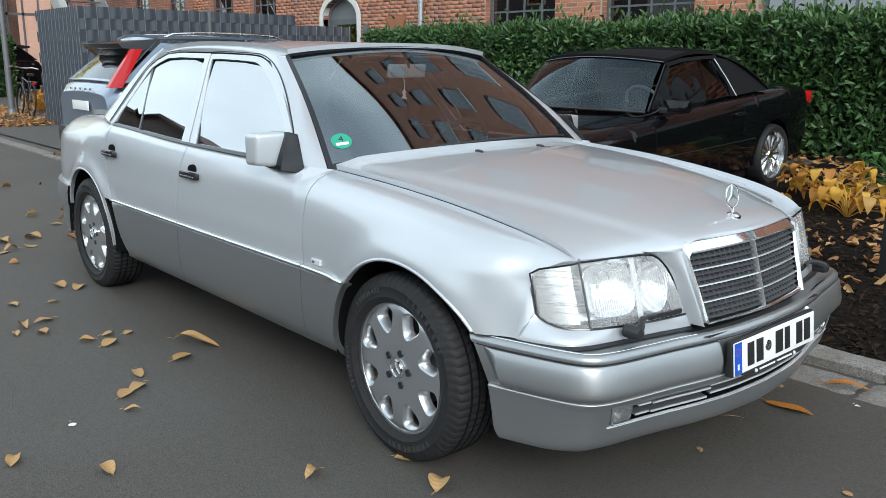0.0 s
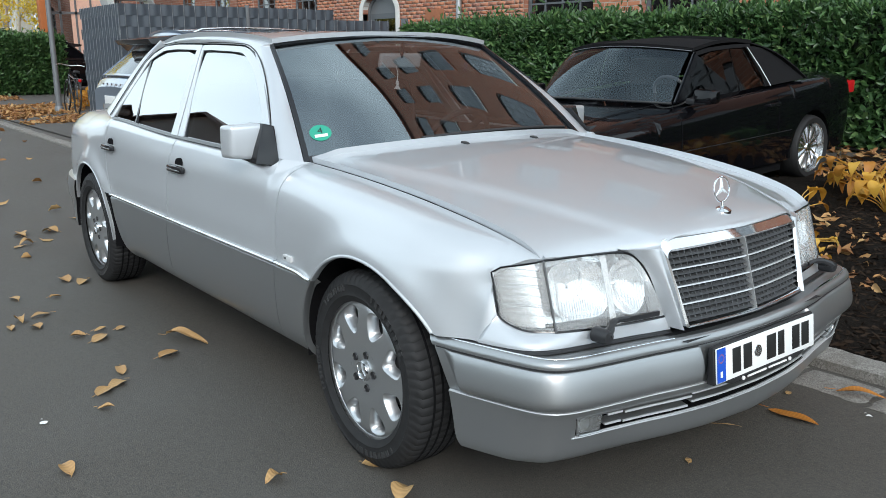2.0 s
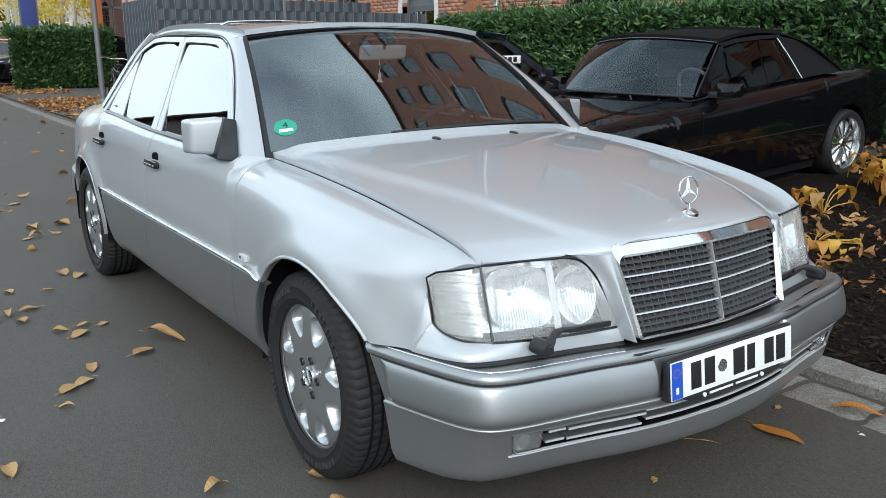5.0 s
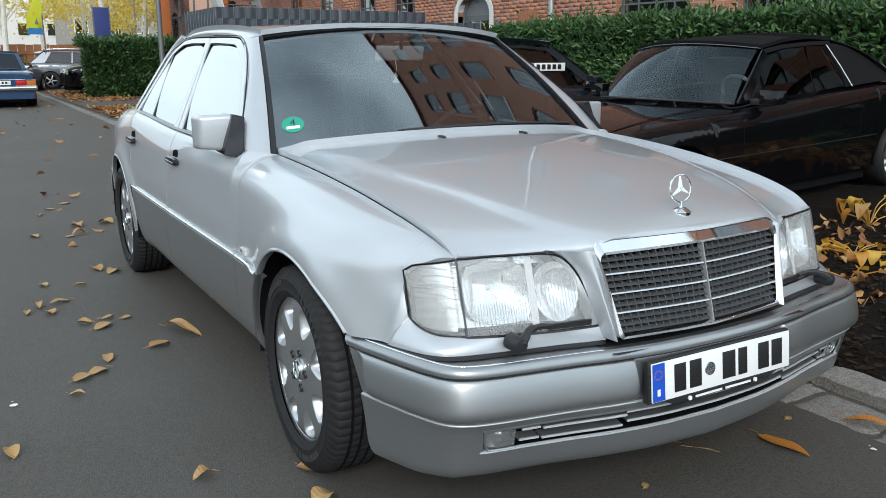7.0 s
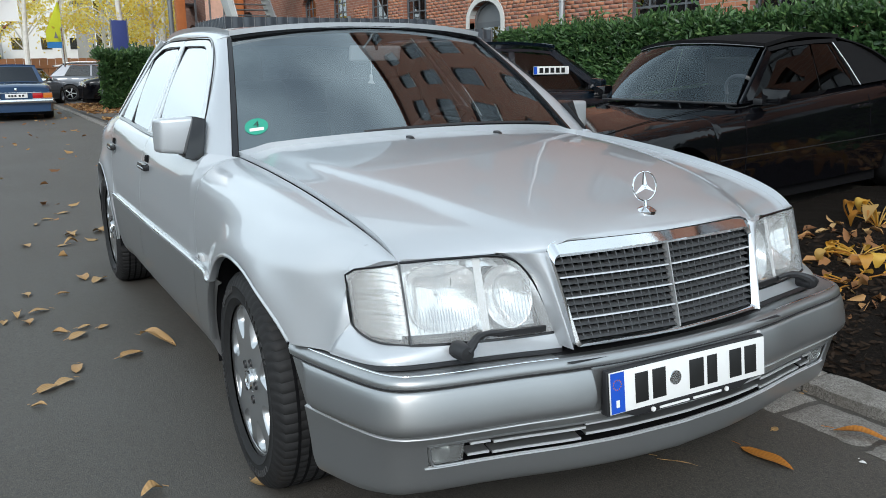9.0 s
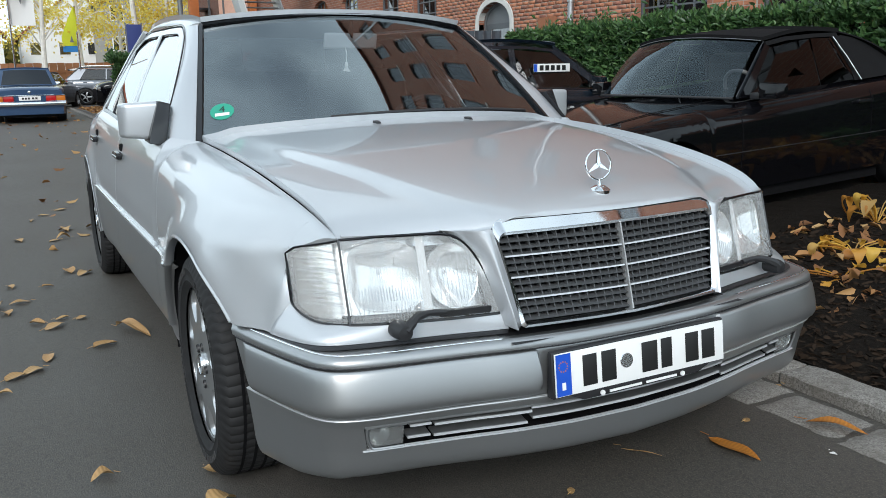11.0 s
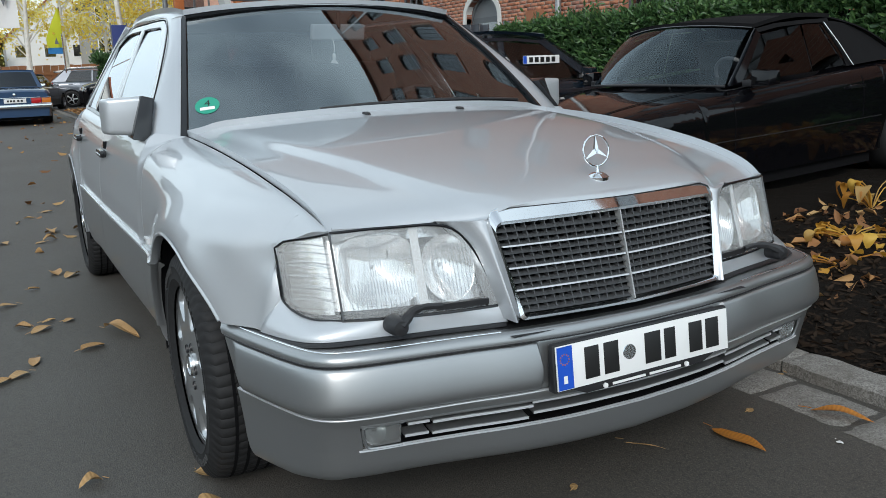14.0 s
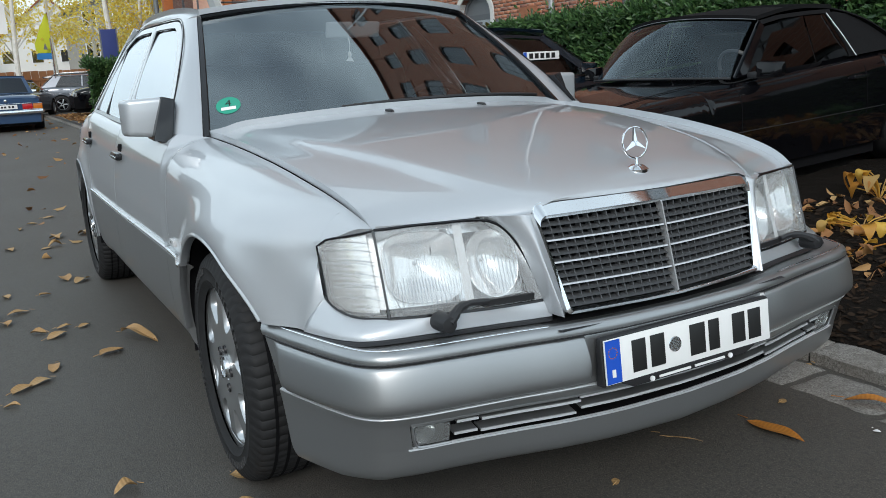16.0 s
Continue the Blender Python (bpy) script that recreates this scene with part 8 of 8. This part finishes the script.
def hedge(name, x0, x1, y0, y1, h, count, seed, label, face="y", size=1.0):
    rng = np.random.default_rng(seed)
    hd = thing(name, Matrix.Identity(4), label, "hedge")
    # plain near-black box: the shade between the leaves, put into one colour
    part("hedge_shade_core", join(box(x0 + 0.12, x1 - 0.12, y0 + 0.16, y1 - 0.12, 0.10, h - 0.20, 0.05)), plain(name + "_core", (0.010, 0.016, 0.009), 0.95), hd, "near-black box painted as the shade inside the hedge")
    n1, n2 = int(count * 0.66), int(count * 0.34)

    def bump(a, b):
        return np.array([noise.noise((p * 1.1, q * 1.6, seed)) * 0.14 + noise.noise((p * 4, q * 4, seed + 5)) * 0.06 for p, q in zip(a, b)])

    # the long face and the top
    z = rng.uniform(0.06, h, n1)
    if face == "y":
        t = rng.uniform(x0, x1, n1)
        d = bump(t, z)
        c1 = np.stack([t, y0 + rng.uniform(-0.05, 0.16, n1) - d, z], 1)
        out = np.array((0, -1, 0.25))
    else:
        t = rng.uniform(y0, y1, n1)
        d = bump(t, z)
        c1 = np.stack([x1 - rng.uniform(-0.05, 0.16, n1) + d, t, z], 1)
        out = np.array((1, 0, 0.25))
    w1 = out + rng.normal(0, 0.75, (n1, 3)) + np.array((0, 0, 0.25))
    tx, ty = rng.uniform(x0, x1, n2), rng.uniform(y0, y1, n2)
    dz = bump(tx, ty)
    c2 = np.stack([tx, ty, h - 0.05 + dz + rng.uniform(-0.12, 0.10, n2) + 0.22 * (rng.random(n2) < 0.07) * rng.random(n2)], 1)
    w2 = np.array((0, -0.15, 0.9)) + rng.normal(0, 0.55, (n2, 3))
    c, w = np.r_[c1, c2], np.r_[w1, w2]
    side = rng.normal(0, 1, (len(c), 3)) + np.array((0.0, 0.0, 0.0))
    g = leaves(c, w, side, rng.uniform(0.085, 0.135, len(c)) * size, rng.uniform(0.018, 0.028, len(c)) * size)
    stuff("foliage", g, LAUREL, "", "", hd)
    for k in range(int((x1 - x0 if face == "y" else y1 - y0) * 3)):
        a = rng.uniform(0, 1)
        p = (lerp(x0, x1, a), y0 + rng.uniform(0.2, 0.6), 0) if face == "y" else (x1 - rng.uniform(0.2, 0.6), lerp(y0, y1, a), 0)
        part("stem", tube([p, (p[0] + rng.uniform(-0.1, 0.1), p[1] + rng.uniform(-0.1, 0.1), h * 0.6), (p[0] + rng.uniform(-0.15, 0.15), p[1] + rng.uniform(-0.1, 0.1), h * 0.95)], [0.014, 0.010, 0.005], 5), TWIG, hd)


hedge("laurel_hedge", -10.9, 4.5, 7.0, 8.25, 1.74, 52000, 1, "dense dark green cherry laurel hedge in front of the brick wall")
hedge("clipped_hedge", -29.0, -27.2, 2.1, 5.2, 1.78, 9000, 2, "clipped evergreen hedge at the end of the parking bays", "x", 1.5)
# the lane hedge stands out of view, added for the side windows to mirror
hedge("lane_hedge", -14.0, 14.0, -11.5, -10.2, 1.9, 5000, 4, "unseen evergreen hedge added across the lane for reflections", "y", 2.6)

# bark chips and leaves on the bed
rng = np.random.default_rng(11)
n = 16000
x = rng.uniform(-1.3, 3.6, n)
y = 1.24 + 5.6 * rng.random(n) ** 1.4
z = np.array([bed_z(a, b) for a, b in zip(x, y)]) + rng.uniform(0.0, 0.015, n)
w = rng.normal(0, 1, (n, 3)) * (1, 1, 0.25)
chips = leaves(np.stack([x, y, z], 1), w, rng.normal(0, 1, (n, 3)) * (1, 1, 0.4), rng.uniform(0.025, 0.065, n), rng.uniform(0.004, 0.010, n), 0.5)
stuff("bark_mulch", chips, BARK, "loose dark bark chips covering the bed", "mulch")


def litter(name, x0, x1, y0, y1, n, zf, lo, hi, seed, label, mat=None, power=1.0):
    r = np.random.default_rng(seed)
    x, y = r.uniform(x0, x1, n), y0 + (y1 - y0) * r.random(n) ** power
    keep = np.array([noise.noise((a * 0.8, b * 0.8, seed)) > -0.25 for a, b in zip(x, y)])
    x, y = x[keep], y[keep]
    n = len(x)
    z = np.array([zf(a, b) for a, b in zip(x, y)]) + r.uniform(0.004, 0.03, n)
    L = r.uniform(lo, hi, n)
    g = leaves(np.stack([x, y, z], 1), r.normal(0, 1, (n, 3)) * (1, 1, 0.22), r.normal(0, 1, (n, 3)) * (1, 1, 0.3), L, L * r.uniform(0.16, 0.30, n), 1.6)
    stuff(name, g, mat or DRYLEAF, label, "fallen leaves")


litter("bed_leaf_litter", -1.3, 2.4, 1.3, 6.9, 1700, bed_z, 0.05, 0.12, 21, "dry brown leaves scattered over the bark mulch", power=0.7)
litter("hedge_leaf_litter", -3.8, 3.0, 5.0, 7.2, 1500, lambda a, b: bed_z(a, b) if a > -1.95 else 0.014 + 0.052 * (b - 2.75), 0.06, 0.13, 22, "brown leaves drifted against the hedge foot")
litter("yard_leaf_litter", -21.0, -14.6, 1.3, 3.4, 2600, lambda a, b: 0.022, 0.08, 0.16, 23, "thick drift of orange leaves under the bicycle")
litter("corner_leaf_litter", -9.6, -7.9, 0.95, 1.7, 300, lambda a, b: 0.02, 0.05, 0.12, 24, "leaves gathered in the kerb corner")
litter("hedge_end_leaf_litter", -33.0, -24.0, 1.4, 3.2, 1500, lambda a, b: 0.022, 0.08, 0.16, 25, "orange leaves along the clipped hedge")
litter("lane_leaf_litter", -30.0, -3.5, -2.6, 0.8, 170, lambda a, b: 0.002, 0.06, 0.15, 26, "few dry leaves blown over the lane")
litter("street_leaf_litter", -3.4, 3.0, -6.0, -1.9, 30, lambda a, b: 0.002, 0.06, 0.13, 27, "few dry leaves lying on the asphalt")
litter("orange_shrub_litter", -20.6, -18.6, 3.3, 4.6, 900, lambda a, b: 0.03 + 0.35 * random.random(), 0.08, 0.16, 28, "heaped orange leaves beside the fence", HOSTA)

# single leaves on the asphalt: x, y, length, turn
SPOTS = [(-4.06, -0.99), (-2.90, -1.03), (-2.80, -0.96), (-2.67, -1.34), (-2.58, -1.16), (-2.28, -1.30), (-2.24, -1.40), (-2.15, -1.46), (-2.10, -1.36), (-1.84, -1.24), (-1.74, -1.17), (-1.87, -1.13), (-1.83, -1.05), (-1.34, -1.00), (-1.28, -1.22), (-1.14, -1.28), (-1.10, -1.34), (-0.94, -1.38), (-0.78, -1.83), (-0.53, -1.62), (-0.08, -1.14), (0.03, -0.86), (0.24, -0.88)]
MORE = [(-5.50, -0.92), (-5.23, -1.07), (-5.01, -1.16), (-4.36, -0.97), (-4.12, -1.27), (-4.00, -1.05), (-4.39, -0.76), (-4.79, -0.47), (-4.44, -0.76), (-4.42, -0.95), (0.63, -0.05), (1.09, 0.03), (0.54, 0.70), (0.39, 1.02)]


def leaf_shape(L, W, seed, curl):
    """One real fallen leaf: toothed outline, midrib fold and curl."""
    r = random.Random(seed)
    rows = []
    n = 9
    ph = r.uniform(0, 6)
    for i in range(n + 1):
        t = i / n
        hw = W * (math.sin(math.pi * t**0.8) ** 0.75 + 0.02) * (1 + 0.10 * math.sin(9 * t + ph))
        zc = curl * L * (0.12 * math.sin(math.pi * t) + 0.05 * math.sin(5 * t + ph))
        rows.append([(L * (t - 0.5), s * hw, zc + curl * abs(s) ** 1.5 * hw * 0.45 + 0.02 * L * math.sin(6 * s + 7 * t + ph) * curl) for s in (-1, -0.5, 0, 0.5, 1)])
    g = rows_geo(rows)
    zmin = min(v[2] for v in g[0])
    g = [(a, b, c - zmin) for a, b, c in g[0]], g[1]
    stem = tube([(-L * 0.5, 0, max(0.002, 0.01)), (-L * 0.72, 0.01, 0.004)], 0.0013, 4)
    return join(g, stem)


def fallen(x, y, L, W, turn, seed, mat, label, z=0.004, curl=1.0):
    ob = solid("fallen_leaf", leaf_shape(L, W, seed, curl), mat, label, "leaf", "leaves on the asphalt", m=pose(x, y, z, 0, 0, turn), angle=60)
    ob.data.name = "fallen_leaf"


def mat_one(name, color):
    m = M(name, color, 0.65)
    veins = m.node("ShaderNodeTexWave", Vector=m.pos((1, 0.6, 0)), Scale=26.0, Distortion=1.5).outputs["Fac"]
    c = m.mix(m.grey(m.noise(45.0, 5.0), 0.1, 0.8), color, [v * 0.62 for v in color])
    c = m.mix(m.grey(m.rand(), 0.0, 0.45), c, [color[0] * 0.75, color[1] * 0.6, color[2] * 0.5])
    c = m.mix(m.grey(veins, 0.0, 0.45), c, [v * 0.5 for v in color])
    m.set(**{"Base Color": c})
    return m.bump(veins, 0.25, 0.003).mat


ONE_TAN, ONE_ORANGE = mat_one("pale_fallen_leaf", (0.50, 0.31, 0.13)), mat_one("orange_fallen_leaf", (0.50, 0.19, 0.025))
rr_ = random.Random(5)
for k, (x, y) in enumerate(SPOTS):
    L = rr_.uniform(0.06, 0.115) if k not in (15, 16) else 0.09
    fallen(x, y, L, L * rr_.uniform(0.22, 0.36), rr_.uniform(0, 360), k, ONE_TAN, "curled pale brown fallen leaf on the asphalt", curl=rr_.uniform(0.4, 1.2))
for k, (x, y) in enumerate(MORE):
    L = rr_.uniform(0.08, 0.14) if y < -0.3 else rr_.uniform(0.03, 0.045)
    fallen(x, y, L, L * rr_.uniform(0.22, 0.36), rr_.uniform(0, 360), k + 40, ONE_TAN, "dry brown fallen leaf on the asphalt", curl=rr_.uniform(0.3, 0.9) if y < 0 else 0.25)
fallen(-1.47, -0.87, 0.24, 0.030, 28, 91, ONE_TAN, "long pale brown leaf curled on the asphalt", curl=0.8)
fallen(0.668, 0.507, 0.185, 0.027, 4, 92, ONE_ORANGE, "bright orange chestnut leaf on the asphalt", curl=0.5)
fallen(0.733, 0.872, 0.175, 0.022, 26, 93, ONE_ORANGE, "orange leaf lying over the gutter slabs", 0.012, 0.5)
fallen(0.548, 0.262, 0.12, 0.003, 34, 94, ONE_TAN, "thin dry leaf stalk on the asphalt", curl=0.3)
fallen(0.83, 0.73, 0.022, 0.008, 20, 95, WHITE, "small white scrap on the asphalt", curl=0.3)
fallen(-0.95, -1.59, 0.03, 0.014, 20, 96, WHITE, "flat white chewing gum spot on the asphalt", curl=0.05)


# hosta clumps gone yellow, a green weed
def clump(name, x, y, count, seed, mat, size, label, spread=0.3, tall=0.3):
    r = random.Random(seed)
    c = thing(name, pose(x, y, bed_z(x, y) - 0.01), label, "plant", "yellow plants in the bed" if mat is HOSTA else "")
    for k in range(count):
        a = r.uniform(0, 6.283)
        d, h = r.uniform(0.4, 1) * spread, r.uniform(0.35, 1) * tall
        L = size * r.uniform(0.75, 1.25)
        W = L * r.uniform(0.26, 0.36)
        stemp = curve_pts([(0, 0, 0), (0.45 * d * math.cos(a), 0.45 * d * math.sin(a), h * 0.75), (d * math.cos(a), d * math.sin(a), h)], 6)
        rows, bend, wav = [], r.uniform(0.5, 1.0), r.uniform(0, 6)
        for i in range(11):
            t = i / 10
            hw = W * (math.sin(math.pi * min(1.0, t**0.8)) ** 0.75 + 0.015) * (1 + 0.08 * math.sin(9 * t + wav))
            px = d + L * t * math.cos(1.5 * t * bend) * 0.9
            pz = h + 0.10 * L * math.sin(2.5 * t) - L * 0.75 * t * t
            rows.append([(px * math.cos(a) - s * hw * math.sin(a), px * math.sin(a) + s * hw * math.cos(a), max(0.01, pz + 0.30 * hw * abs(s) + 0.06 * L * math.sin(6 * t + 2 * s + wav))) for s in (-1, -0.5, 0, 0.5, 1)])
        lf = part("leaf", rows_geo(rows), mat, c, angle=60)
        part("stalk", tube(stemp, 0.004, 5), mat, lf)


clump("hosta", -1.10, 4.75, 34, 1, HOSTA, 0.155, "wilting yellow hosta in dark mulch", 0.34, 0.36)
clump("hosta", -0.75, 4.35, 28, 2, HOSTA, 0.14, "yellow and brown hosta with drooping leaves", 0.30, 0.28)
clump("hosta", -0.66, 2.85, 18, 3, HOSTA, 0.10, "collapsed orange hosta leaves in the mulch", 0.26, 0.09)
clump("hosta", -0.36, 2.35, 7, 4, HOSTA, 0.085, "flattened yellow hosta leaves", 0.22, 0.05)
clump("hosta", -1.15, 3.75, 12, 5, HOSTA, 0.12, "single yellow hosta beside the black car", 0.2, 0.2)
clump("weed", -0.85, 5.55, 26, 6, WEED, 0.13, "small green nettle-like plant at the hedge foot", 0.26, 0.45)


# birches
def birch(x, y, h, seed, label="tall birch with thin yellow autumn crown"):
    r = np.random.default_rng(seed)
    t = thing("birch", pose(x, y, 0), label, "tree", "birches at the end of the yard")
    trunk = [(0.25 * math.sin(0.35 * k + seed), 0.2 * math.cos(0.5 * k + seed) - 0.2, h * k / 7) for k in range(8)]
    part("trunk", tube(curve_pts(trunk, 18), list(np.linspace(0.17, 0.03, 18)), 9), BIRCHBARK, t)
    cs, ws = [], []
    for k in range(16):
        z0 = h * r.uniform(0.22, 0.95)
        b = np.array((np.interp(z0, [p[2] for p in trunk], [p[0] for p in trunk]), np.interp(z0, [p[2] for p in trunk], [p[1] for p in trunk]), z0))
        a = r.uniform(0, 6.283)
        L = h * r.uniform(0.14, 0.27) * (1.2 - 0.6 * z0 / h)
        mid = b + (L * 0.55 * math.cos(a), L * 0.55 * math.sin(a), L * 0.55)
        tip = b + (L * math.cos(a), L * math.sin(a), L * r.uniform(0.2, 0.7))
        limb = curve_pts([b, mid, tip], 8)
        part("limb", tube(limb, list(np.linspace(0.05, 0.01, 8)), 6), BIRCHBARK, t)
        for q in limb[3:]:
            m = 36
            cs.append(q + r.normal(0, 0.42, (m, 3)) * (1, 1, 1.1) - (0, 0, 0.3))
    c = np.concatenate(cs)
    n = len(c)
    g = leaves(c, r.normal(0, 1, (n, 3)) - (0, 0, 0.6), r.normal(0, 1, (n, 3)), r.uniform(0.10, 0.20, n), r.uniform(0.05, 0.08, n))
    stuff("crown", g, BIRCHLEAF, "", "", t)


for k, (x, y, h) in enumerate(((-38, 4.75, 10), (-52, 3.6, 12), (-49, 1.5, 11), (-47.5, 8.3, 10), (-57, 6.2, 12), (-43, 11.5, 10), (-56, 9.8, 11), (-60, 2.0, 12), (-44.5, 7.3, 9), (-50, 10.8, 11), (-46, 9.7, 9))):
    birch(x, y, h, k + 1)
# two more out of view, added to fill the mirrored far side
for k, (x, y, h) in enumerate(((-7, -38, 8), (12, -36, 8))):
    birch(x, y, h, k + 30, "unseen yellow birch added across the lane for reflections")

# bush of dark far trees closing the view behind the yard
FARGREEN = mat_leaf("far_tree_leaf", [(0.0, (0.10, 0.12, 0.04)), (0.5, (0.22, 0.20, 0.05)), (1.0, (0.42, 0.32, 0.06))], 0.7, 0.4)
r2 = np.random.default_rng(77)
n = 26000
a = r2.uniform(-60, 60, n)
c = np.stack([-98 + r2.uniform(-4, 4, n), a, 1 + 5 * r2.random(n) ** 1.3 * (0.8 + 0.4 * np.sin(a * 0.35))], 1)
stuff("far_trees", leaves(c, r2.normal(0, 1, (n, 3)), r2.normal(0, 1, (n, 3)), r2.uniform(0.5, 0.9, n), r2.uniform(0.2, 0.35, n)), FARGREEN, "distant belt of autumn trees beyond the houses", "trees")

# ---- single bricks of the wall, where it stands nearest and shows over the hedge ----
def brick_mesh(name, l):
    g = box(0.0, l, -0.008, 0.010, 0.0, 0.066, 0.004, 1)
    return mesh_of(name, g, BRICK, 0)


FULL, HALF = brick_mesh("brick", 0.238), brick_mesh("brick_header", 0.113)


def wall_pieces(x0, x1, z0, z1):
    """Free stretches of each course between the openings: course number, start, end."""
    k = int(z0 / 0.0775)
    while k * 0.0775 < z1:
        za, zb = k * 0.0775, k * 0.0775 + 0.066
        spans = [(x0, x1)]
        for o in OPEN:
            gap = 0.14 if o is DOOR_OPEN else 0.0
            if za < o[3] + o[4] and zb > o[2] - 0.1:
                t = min(1.0, max(0.0, (za - o[3]) / o[4]))
                hw = (o[1] - o[0]) / 2 * math.sqrt(1 - t * t) + gap
                xm = (o[0] + o[1]) / 2
                spans = [q for a, b in spans for q in ((a, min(b, xm - hw)), (max(a, xm + hw), b)) if q[1] - q[0] > 0.05]
        for a, b in spans:
            yield k, a, b
        k += 1


def lay(x0, x1, z0, z1, singles):
    rb = random.Random(9)
    geos = []
    for k, a, b in wall_pieces(x0, x1, z0, z1):
        x = a + (0.0 if k % 2 else 0.0)
        first = True
        while x < b - 0.06:
            l = 0.113 if (first and k % 2) or b - x < 0.24 else 0.238
            l = min(l, b - x - 0.002)
            first = False
            dy = rb.uniform(-0.003, 0.003)
            if singles:
                ob = new("brick", FULL if l > 0.2 else HALF)
                ob.parent = wall
                ob.location = (x, FY + dy, k * 0.0775)
            else:
                geos.append(moved(box(0.0, l, -0.008, 0.010, 0.0, 0.066), Matrix.Translation((x, FY + dy, k * 0.0775))))
            x += l + 0.0115
    return join(*geos) if geos else None


mort = []
for k, a, b in wall_pieces(-22.0, 6.0, 1.3, 3.0):
    mort.append(box(a, b, FY - 0.005, FY + 0.002, k * 0.0775 - 0.003, k * 0.0775 + 0.0745))
solid("mortar_bed", join(*mort), MORTAR, "pale lime mortar between the bricks", "mortar", kind="structure", angle=0)
stuff("brickwork", lay(-22.0, -7.92, 1.4, 2.95, False), BRICKTRIM, "", "", wall)
stuff("brickwork", lay(-3.60, 6.0, 1.4, 2.95, False), BRICKTRIM, "", "", wall)
lay(-7.92, -3.60, 1.55, 2.72, True)
